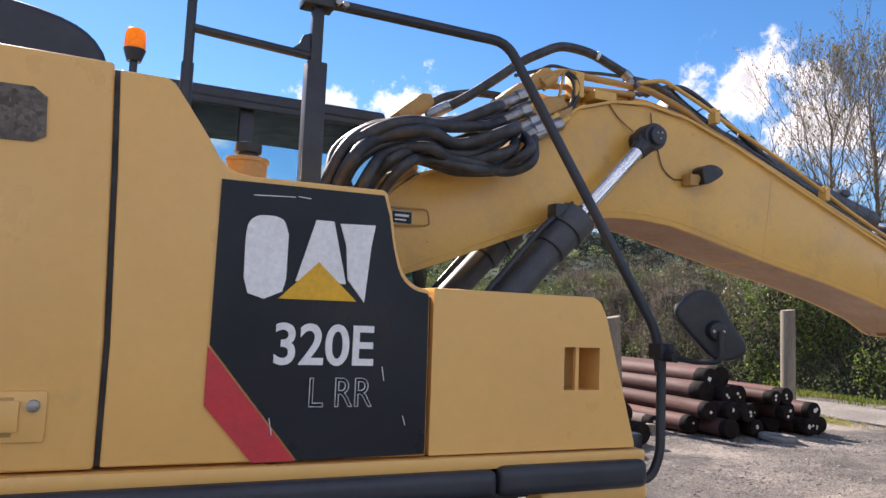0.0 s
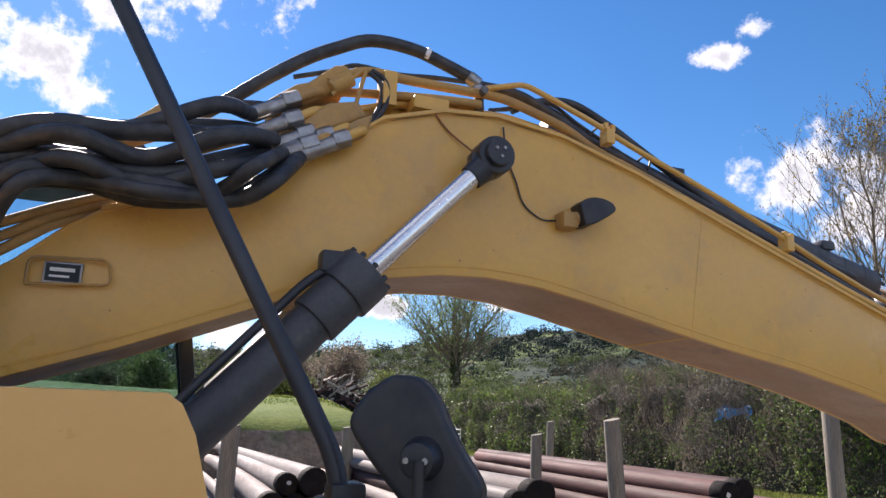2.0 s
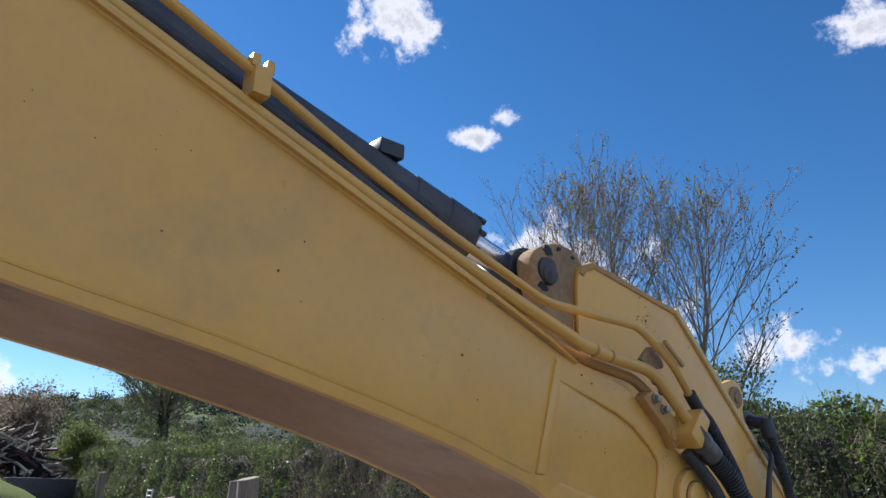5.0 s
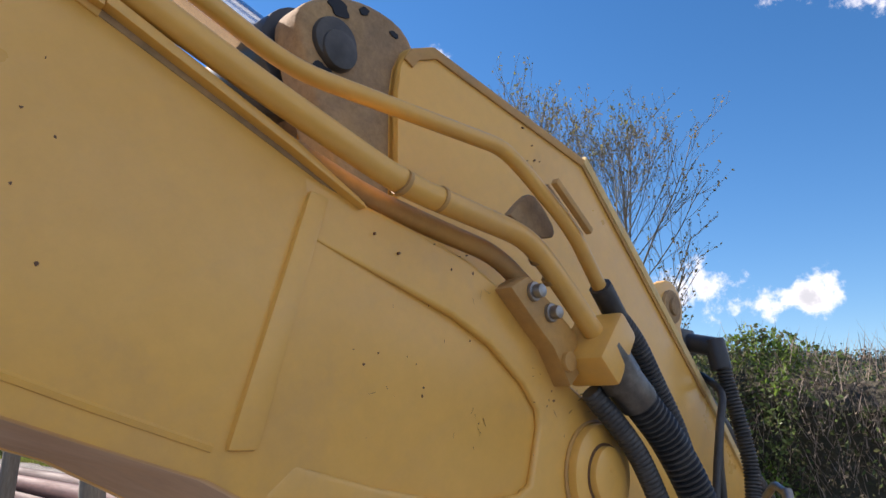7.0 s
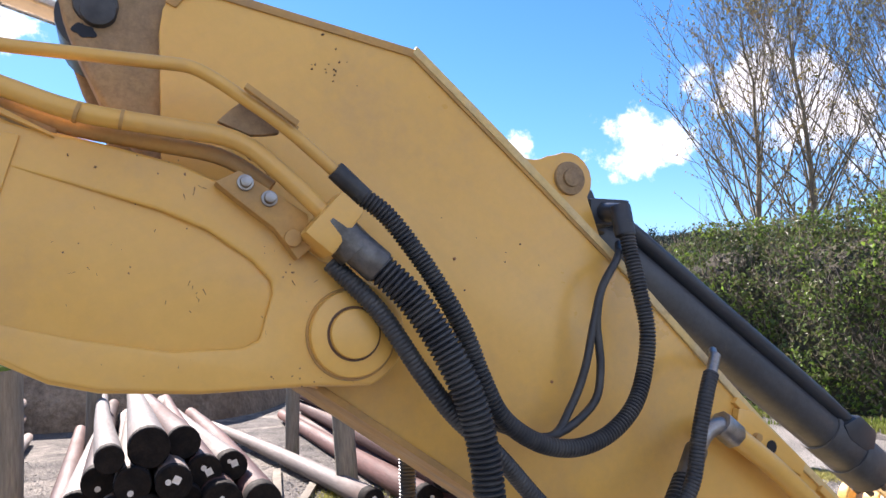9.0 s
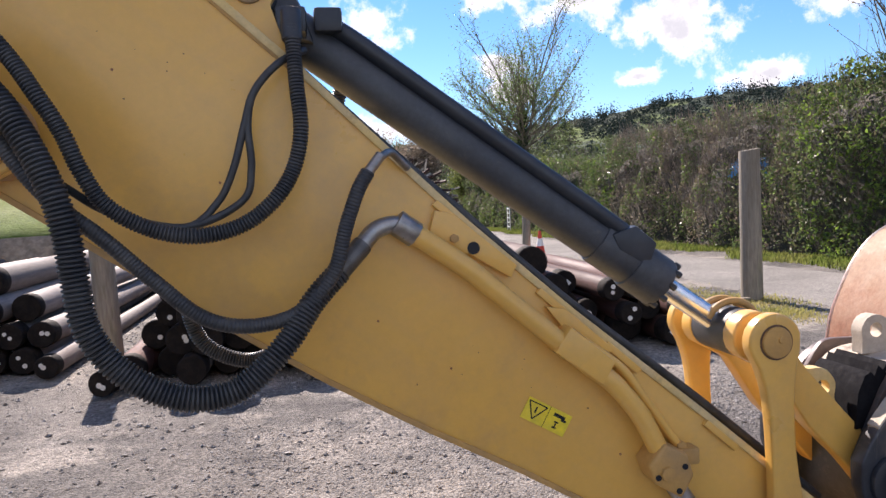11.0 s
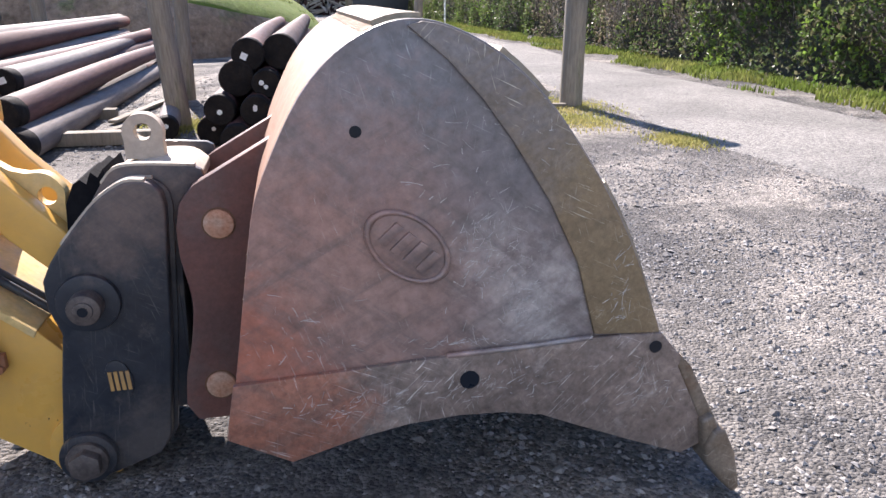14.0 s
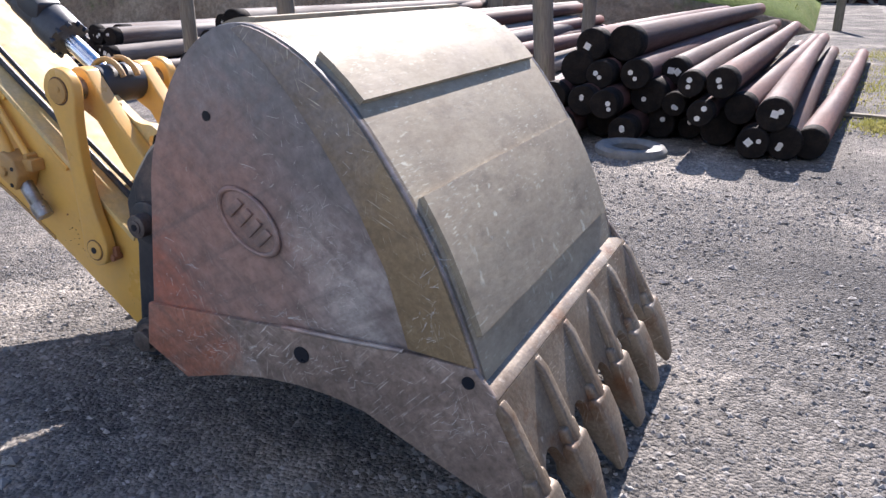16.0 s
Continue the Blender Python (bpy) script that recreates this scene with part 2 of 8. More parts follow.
WHITE = material("white_decal", (0.82, 0.82, 0.82), 0.5, second=(0.76, 0.76, 0.77), scale=9, bump=0.0)
AMBER_DECAL = material("yellow_decal", (0.80, 0.42, 0.015), 0.45, second=(0.72, 0.38, 0.02), scale=9, bump=0.0)
RED_DECAL = material("red_decal", (0.62, 0.035, 0.045), 0.5, second=(0.52, 0.04, 0.05), scale=7, bump=0.0)
RUBBER = material("hose_rubber", (0.022, 0.025, 0.031), 0.5, second=(0.055, 0.057, 0.06), scale=14, fine=90, bump=0.1)
PLASTIC = material("black_plastic", (0.013, 0.016, 0.023), 0.45, second=(0.03, 0.03, 0.032), scale=12, fine=80, bump=0.08)
DIRT_SHADE = material("caked_dirt_and_shade", (0.26, 0.18, 0.11), 0.9, second=(0.36, 0.24, 0.12), scale=7, fine=60, fine_amount=0.25, bump=0.4)
# dusty yellow made paler, with sunlight put into the colour
SUNLIT_DUST = material("sunlit_dusty_yellow", (0.66, 0.47, 0.19), 0.65, second=(0.58, 0.45, 0.25), scale=8, fine=50, fine_amount=0.15, bump=0.15, third=(0.30, 0.20, 0.10), third_scale=6, third_spread=(0.6, 0.75))
FLECK = material("chipped_paint_spot", (0.14, 0.07, 0.035), 0.7, second=(0.09, 0.05, 0.03), scale=30, bump=0.1)
CHROME = material("chrome", (0.80, 0.81, 0.83), 0.24, 1.0, second=(0.70, 0.71, 0.74), scale=6, fine=40, fine_amount=0.04, bump=0.0, rough_var=0.04)
STEEL = material("bare_steel", (0.36, 0.36, 0.37), 0.38, 0.9, second=(0.24, 0.22, 0.20), scale=18, fine=90, bump=0.12)
RUST = material("rusty_steel", (0.22, 0.085, 0.04), 0.75, second=(0.32, 0.14, 0.07), scale=12, fine=70, bump=0.3)
MESHED = material("dark_mesh", (0.12, 0.10, 0.085), 0.7, bump=0.5, bump_scale=200, pebbles=75.0)
GREYSTEEL = material("dark_fitting_steel", (0.16, 0.155, 0.15), 0.45, 0.7, second=(0.09, 0.085, 0.08), scale=16, fine=80, fine_amount=0.2, bump=0.15)
GLASS = glass("cab_glass", (0.55, 0.68, 0.72))
GRIME_SHADE = material("grimy_shaded_boom_brown", (0.36, 0.20, 0.10), 0.4, second=(0.46, 0.27, 0.13), scale=1.2, fine=25, fine_amount=0.15, bump=0.1, bump_scale=20, third=(0.20, 0.12, 0.08), third_scale=3)
RAMPAINT = material("dusty_ram_paint", (0.036, 0.042, 0.053), 0.5, second=(0.062, 0.068, 0.078), scale=5, fine=60, fine_amount=0.2, bump=0.08, third=(0.10, 0.092, 0.08), third_scale=12, third_spread=(0.62, 0.74))
GREYDARK = material("grey_machine_paint", (0.03, 0.032, 0.036), 0.5, second=(0.05, 0.05, 0.052), scale=3, fine=40, bump=0.05)


# ---- builders ----
def part(name, bm, mat, parent=None, label="", smooth=False):
    me = bpy.data.meshes.new(name)
    bmesh.ops.recalc_face_normals(bm, faces=bm.faces)
    bm.to_mesh(me)
    bm.free()
    me.shade_smooth()
    me.set_sharp_from_angle(angle=radians(62 if smooth else 47))
    for m in (mat if isinstance(mat, (list, tuple)) else [mat]):
        me.materials.append(m)
    ob = new(name, me)
    if parent:
        ob.parent = parent
    if label:
        ob["label"] = label
    return ob


def empty(name, x=0, y=0, z=0):
    ob = new(name)
    ob.empty_display_size = 0.2
    ob.location = (x, y, z)
    return ob


def thing(name, bm, mat, label, category, group="", kind="", smooth=False):
    return tagged(part(name, bm, mat, smooth=smooth), label, category, group, kind)


def soften(bm, width, segments=2, angle=25):
    if width <= 0:
        return bm
    edges = [e for e in bm.edges if len(e.link_faces) == 2 and e.calc_face_angle(0) > radians(angle)]
    bmesh.ops.bevel(bm, geom=edges, offset=width, segments=segments, profile=0.6, affect="EDGES", clamp_overlap=True)
    return bm


def prism(profile, y0, y1, bevel=0.0, segments=2, axis="y"):
    """A plate or block: an outline of (x, z) drawn out from y0 to y1."""
    bm = bmesh.new()
    place = {"y": lambda a, b, d: (a, d, b), "x": lambda a, b, d: (d, a, b), "z": lambda a, b, d: (a, b, d)}[axis]
    lo = [bm.verts.new(place(a, b, y0)) for a, b in profile]
    hi = [bm.verts.new(place(a, b, y1)) for a, b in profile]
    bm.faces.new(lo)
    bm.faces.new(hi[::-1])
    for i in range(len(lo)):
        j = (i + 1) % len(lo)
        bm.faces.new((lo[j], lo[i], hi[i], hi[j]))
    bmesh.ops.recalc_face_normals(bm, faces=bm.faces)
    return soften(bm, bevel, segments)


def box(x0, y0, z0, x1, y1, z1, bevel=0.0, segments=2):
    return prism([(x0, z0), (x1, z0), (x1, z1), (x0, z1)], y0, y1, bevel, segments)


def join(*parts):
    out = bmesh.new()
    for p in parts:
        me = bpy.data.meshes.new("tmp")
        p.to_mesh(me)
        p.free()
        out.from_mesh(me)
        bpy.data.meshes.remove(me)
    return out


def rod(p0, p1, r0, r1=None, seg=20, bevel=0.0):
    """A round bar between two points."""
    p0, p1 = Vector(p0), Vector(p1)
    r1 = r0 if r1 is None else r1
    bm = bmesh.new()
    turn = (p1 - p0).to_track_quat("Z", "Y").to_matrix().to_4x4()
    bmesh.ops.create_cone(bm, cap_ends=True, segments=seg, radius1=r0, radius2=r1, depth=(p1 - p0).length,
                          matrix=Matrix.Translation((p0 + p1) / 2) @ turn)
    if bevel:
        soften(bm, bevel, 2, 50)
    return bm


def curve_points(points, steps):
    """A smooth line through points."""
    pts = [Vector(p) for p in points]
    if len(pts) == 2:
        return [pts[0].lerp(pts[1], i / steps) for i in range(steps + 1)]
    ext = [2 * pts[0] - pts[1], *pts, 2 * pts[-1] - pts[-2]]
    out = []
    for i in range(1, len(ext) - 2):
        a, b, c, d = ext[i - 1 : i + 3]
        for k in range(steps):
            t = k / steps
            out.append(0.5 * (2 * b + (c - a) * t + (2 * a - 5 * b + 4 * c - d) * t * t + (3 * b - a - 3 * c + d) * t**3))
    out.append(pts[-1])
    return out


def evened(line, step):
    out, left = [line[0]], step
    for a, b in zip(line, line[1:]):
        d = (b - a).length
        while d >= left:
            a = a.lerp(b, left / d)
            out.append(a)
            d, left = (b - a).length, step
        left -= d
    return out


def sweep(line, radius, seg=10, ends=True):
    """A tube along a line; radius may be a function of the ring's number."""
    bm = bmesh.new()
    rings, normal = [], None
    for i, p in enumerate(line):
        t = (line[min(i + 1, len(line) - 1)] - line[max(i - 1, 0)]).normalized()
        if normal is None:
            normal = t.orthogonal().normalized()
        normal = (normal - t * normal.dot(t)).normalized()
        side = t.cross(normal)
        r = radius(i) if callable(radius) else radius
        rings.append([bm.verts.new(p + r * (math.cos(a) * normal + math.sin(a) * side)) for a in (2 * math.pi * k / seg for k in range(seg))])
    for a, b in zip(rings, rings[1:]):
        for k in range(seg):
            bm.faces.new((a[k], a[(k + 1) % seg], b[(k + 1) % seg], b[k])).smooth = True
    if ends:
        bm.faces.new(rings[0][::-1])
        bm.faces.new(rings[-1])
    return bm


def pipe(points, r, steps=6, seg=12):
    return sweep(curve_points(points, steps), r, seg)


def bent(points, r, turn=0.05, seg=12):
    """A straight-run pipe with rounded corners."""
    pts = [Vector(p) for p in points]
    line = [pts[0]]
    for a, b, c in zip(pts, pts[1:], pts[2:]):
        u, v = (a - b), (c - b)
        d = min(turn, u.length * 0.45, v.length * 0.45)
        s, e = b + u.normalized() * d, b + v.normalized() * d
        line += [s.lerp(b, k / 5).lerp(b.lerp(e, k / 5), k / 5) for k in range(6)]
    line.append(pts[-1])
    return sweep(line, r, seg)


def coiled(points, r, pitch=0.011, depth=0.2, seg=14):
    """A hose in a spiral guard: close rings along its line."""
    line = evened(curve_points(points, 14), pitch / 3)
    bm = sweep(line, lambda i: r * (1 - (depth if i % 3 == 0 else 0)), seg)
    return bm


def disc(x, z, r, y0, y1, seg=28, bevel=0.004):
    return rod((x, y0, z), (x, y1, z), r, seg=seg, bevel=bevel)


def holed(outline, holes, y0, y1, seg=20):
    """A plate along y with round holes (x, z, r) through it."""
    bm = bmesh.new()
    loops = [outline] + [[(x + r * math.cos(2 * math.pi * k / seg), z + r * math.sin(2 * math.pi * k / seg)) for k in range(seg)] for x, z, r in holes]
    edges = []
    for line in loops:
        vs = [bm.verts.new((a, y0, b)) for a, b in line]
        edges += [bm.edges.new((vs[i], vs[(i + 1) % len(vs)])) for i in range(len(vs))]
    bmesh.ops.triangle_fill(bm, edges=edges, use_beauty=True, use_dissolve=False, normal=(0, 1, 0))
    ext = bmesh.ops.extrude_face_region(bm, geom=bm.faces[:])
    bmesh.ops.translate(bm, verts=[e for e in ext["geom"] if isinstance(e, bmesh.types.BMVert)], vec=(0, y1 - y0, 0))
    bmesh.ops.recalc_face_normals(bm, faces=bm.faces)
    return bm


def arc(cx, cz, r, a0, a1, n=10):
    return [(cx + r * math.cos(radians(a0 + (a1 - a0) * k / n)), cz + r * math.sin(radians(a0 + (a1 - a0) * k / n))) for k in range(n + 1)]


def smooth_profile(points, steps=5):
    return [(p.x, p.z) for p in curve_points([(a, 0, b) for a, b in points], steps)]


# ---- the excavator ----
excavator = tagged(empty("excavator", 2.0, 0.0, 0.0), "large yellow tracked excavator with its bucket resting on the gravel", "excavator")
HOME = Matrix.Translation((-2.0, 0, 0))


def on(parent, name, bm, mat, label="", smooth=False):
    """A part of the excavator, built in world places."""
    ob = part(name, bm, mat, parent, label, smooth)
    if parent is excavator:
        ob.matrix_parent_inverse = HOME
    return ob


def build_undercarriage():
    under = on(excavator, "undercarriage", join(box(0.9, -0.75, 0.45, 3.0, 0.75, 0.85, 0.04), rod((1.95, 0, 0.8), (1.95, 0, 1.0), 0.62, seg=32)), GREYDARK)
    for y in (-1.1, 1.1):
        outline = arc(3.4, 0.45, 0.45, 90, -90, 10) + arc(0.5, 0.45, 0.45, 270, 90, 10)
        on(under, "track", prism(outline, y - 0.3, y + 0.3, 0.02), RUST, "steel crawler track with grouser shoes")
        for k in range(18):
            x = 0.5 + 2.9 * (k + 0.5) / 18
            on(under, "track_shoe", box(x - 0.01, y - 0.3, 0.89, x + 0.01, y + 0.3, 0.92), RUST)


def panel_decal(outline, mat, name, parent, y=-1.487, label=""):
    return on(parent, name, prism(outline, y, y + 0.006), mat, label)


def writing(parent, name, words, x, z, height, width, y, mat, outline=0.0, bold=0.0):
    """Lettering laid flat on the side of the machine."""
    c = bpy.data.curves.new(name, "FONT")
    c.body, c.size, c.extrude = words, 1.0, 0.004
    c.offset = bold
    if outline:
        c.fill_mode, c.bevel_depth, c.extrude = "NONE", outline, 0.0
    tmp = new("tmp", c)
    me = bpy.data.meshes.new_from_object(tmp.evaluated_get(bpy.context.evaluated_depsgraph_get()))
    bpy.data.objects.remove(tmp)
    xs, ys = [v.co.x for v in me.vertices], [v.co.y for v in me.vertices]
    sx, sy = width / (max(xs) - min(xs)), height / (max(ys) - min(ys))
    x0, y0 = min(xs), min(ys)
    for v in me.vertices:
        v.co = (x + (v.co.x - x0) * sx, y - v.co.z, z + (v.co.y - y0) * sy)
    me.materials.append(mat)
    ob = new(name, me)
    ob.parent = parent
    return ob


def build_upper():
    frame_part = on(excavator, "platform", box(-0.2, -1.4, 0.98, 3.7, 1.4, 1.14, 0.02), GREYDARK, "dark grey platform")
    # black side rail with a yellow strip over it
    on(frame_part, "side_rail", join(box(0.2, -1.535, 1.02, 3.15, -1.40, 1.115, 0.035, 4), box(3.156, -1.535, 1.02, 3.80, -1.40, 1.125, 0.035, 4)), BLACK, "black rounded side rail")
    on(frame_part, "sill_strip", box(0.2, -1.50, 1.112, 3.81, -1.38, 1.158, 0.012), PANEL)
    on(frame_part, "skirt_corner", box(3.35, -1.50, 0.96, 3.83, -1.36, 1.035, 0.03, 3), PANEL)
    on(excavator, "counterweight", prism([(-0.75, 1.0), (0.25, 1.0), (0.25, 2.2), (-0.55, 2.2), (-0.75, 1.9)], -1.42, 1.42, 0.14, 4), PANEL)
    # engine housing, with its side door
    on(excavator, "engine_housing", prism([(0.27, 1.15), (1.9, 1.15), (1.9, 2.30), (0.27, 2.30)], -1.40, 0.35, 0.03), PANEL)
    door = on(excavator, "engine_door", prism([(0.3, 1.17), (1.882, 1.165), (1.881, 1.53), (1.863, 2.02), (1.848, 2.335), (0.3, 2.34)], -1.48, -1.41, 0.014, 3), PANEL, "yellow steel engine door")
    on(door, "vent_mesh", prism([(1.30, 2.06), (1.66, 2.07), (1.69, 2.09), (1.685, 2.20), (1.65, 2.225), (1.30, 2.22)], -1.486, -1.47), MESHED, "dark perforated vent")
    latch = on(door, "latch_plate", box(1.55, -1.49, 1.245, 1.755, -1.47, 1.385, 0.008), PANEL)
    on(latch, "latch_recess", box(1.57, -1.493, 1.262, 1.675, -1.48, 1.368, 0.004), DUSTY)
    on(latch, "latch_handle", box(1.60, -1.502, 1.275, 1.69, -1.488, 1.36, 0.006), PANEL)
    on(latch, "lock", disc(1.722, 1.345, 0.017, -1.502, -1.485, 18, 0.003), STEEL, "round steel lock")
    hood = smooth_profile([(0.95, 2.30), (0.95, 2.50), (1.05, 2.60), (1.35, 2.64), (1.66, 2.60), (1.80, 2.50), (1.84, 2.30)], 4)
    on(excavator, "engine_cover", prism(hood, -1.05, 0.2, 0.03, 3), BLACK, "black rounded engine cover")
    # panel beside the tank
    outline = [(1.898, 1.17), (1.898, 1.53), (1.880, 2.02), (1.865, 2.315), (1.995, 2.315), (2.02, 2.30), *smooth_profile([(2.06, 2.245), (2.12, 2.16), (2.165, 2.09), (2.21, 2.055), (2.27, 2.045)], 3),
               (2.70, 2.05), (2.715, 2.04), *smooth_profile([(2.735, 1.97), (2.755, 1.86), (2.785, 1.775), (2.83, 1.735), (2.872, 1.725)], 3), (2.885, 1.715), (2.893, 1.165)]
    panel = on(excavator, "side_panel", prism(outline, -1.48, -1.40, 0.012, 3), PANEL, "yellow side panel with a black decal")
    tank_top = on(excavator, "fuel_tank", prism([(1.95, 1.15), (1.95, 2.28), (2.02, 2.26), (2.20, 2.036), (2.71, 2.04), (2.80, 1.72), (2.88, 1.70), (2.88, 1.15)], -1.402, -0.72, 0.012), PANEL)
    black = [(2.172, 2.025), (2.70, 2.03), *smooth_profile([(2.722, 1.96), (2.742, 1.855), (2.772, 1.765), (2.82, 1.722), (2.87, 1.71)], 3), (2.878, 1.70), (2.886, 1.172), (2.455, 1.168), (2.17, 1.52)]
    decal = panel_decal(black, DECAL, "decal", panel, label="scratched black decal")
    on(decal, "red_stripe", prism([(2.166, 1.515), (2.448, 1.168), (2.315, 1.168), (2.166, 1.34)], -1.489, -1.476), RED_DECAL, "red stripe")
    # the maker's mark as plain shapes: a block, a wedge, a tee, and a triangle under them
    y0, y1 = -1.494, -1.486
    lump = smooth_profile([(2.255, 1.73), (2.255, 1.87), (2.275, 1.915), (2.32, 1.925), (2.365, 1.915), (2.385, 1.87)], 4) + [(2.385, 1.73), (2.375, 1.69), (2.32, 1.665), (2.27, 1.68)]
    on(decal, "white_block", prism(lump, y0, y1), WHITE)
    on(decal, "white_wedge", prism([(2.415, 1.725), (2.472, 1.925), (2.530, 1.925), (2.580, 1.725)], y0, y1), WHITE)
    on(decal, "white_tee", prism([(2.552, 1.92), (2.672, 1.925), (2.660, 1.85), (2.645, 1.668), (2.585, 1.74), (2.575, 1.85)], y0, y1), WHITE)
    on(decal, "amber_triangle", prism([(2.365, 1.668), (2.618, 1.67), (2.487, 1.79)], y0 - 0.002, y1), AMBER_DECAL)
    writing(decal, "model_number", "320E", 2.362, 1.462, 0.132, 0.325, -1.488, WHITE, 0.0, 0.016)
    writing(decal, "model_letters", "L RR", 2.480, 1.332, 0.092, 0.21, -1.488, WHITE, 0.008)
    scuffs = [((2.27, 1.985), (2.40, 1.992)), ((2.41, 1.995), (2.45, 1.992)), ((2.72, 1.46), (2.728, 1.415)), ((2.80, 1.30), (2.81, 1.27)), ((2.36, 1.30), (2.37, 1.25))]
    for a, b in scuffs:
        on(decal, "scuff", rod((a[0], -1.4885, a[1]), (b[0], -1.4885, b[1]), 0.0016, seg=6), WHITE)
    # added dark strips stand for the shade inside the panel gaps
    on(panel, "rubber_seal", box(1.80, -1.45, 1.17, 1.94, -1.405, 2.30), RUBBER)
    on(panel, "rubber_seal", box(2.87, -1.45, 1.17, 2.93, -1.39, 1.70), RUBBER)
    # fuel filler
    neck = on(tank_top, "filler_neck", rod((2.275, -1.28, 2.02), (2.275, -1.28, 2.135), 0.066, 0.066, 24, 0.006), DUSTY)
    on(neck, "neck_rim", rod((2.275, -1.28, 2.122), (2.275, -1.28, 2.138), 0.072, seg=24, bevel=0.004), DUSTY)
    on(neck, "filler_cap", join(rod((2.275, -1.28, 2.13), (2.275, -1.28, 2.165), 0.035, seg=20, bevel=0.006), rod((2.275, -1.28, 2.155), (2.275, -1.28, 2.19), 0.045, seg=14, bevel=0.006)), PLASTIC, "black filler cap")
    # tool box with its vent opening
    chest = on(excavator, "tool_box", prism([(2.905, 1.165), (2.905, 1.70), (3.575, 1.70), (3.73, 1.165)], -1.335, -0.72, 0.012), PANEL)
    front = [prism([(2.905, 1.165), (2.900, 1.728), (3.44, 1.728), (3.44, 1.165)], -1.48, -1.325), prism([(3.44, 1.54), (3.44, 1.728), (3.575, 1.728), (3.60, 1.712), (3.60, 1.54)], -1.48, -1.325),
             prism([(3.44, 1.165), (3.44, 1.382), (3.60, 1.382), (3.60, 1.165)], -1.48, -1.325), prism([(3.60, 1.165), (3.60, 1.712), (3.63, 1.655), (3.768, 1.18), (3.768, 1.165)], -1.48, -1.325)]
    face = on(chest, "box_front", join(*front), PANEL)
    # back and floor in darker paint for the shade inside the vent
    on(face, "vent_back", box(3.43, -1.345, 1.37, 3.61, -1.332, 1.55), DUSTY)
    on(face, "vent_floor", box(3.43, -1.46, 1.362, 3.61, -1.335, 1.372), GREYDARK)
    on(face, "vent_bar", box(3.495, -1.472, 1.374, 3.510, -1.455, 1.55), PANEL)
    on(chest, "box_lid", box(2.90, -1.476, 1.70, 3.58, -0.72, 1.732, 0.008), PANEL)
    on(chest, "step_bracket", box(3.70, -1.40, 1.12, 3.88, -1.05, 1.20, 0.01), BLACK)


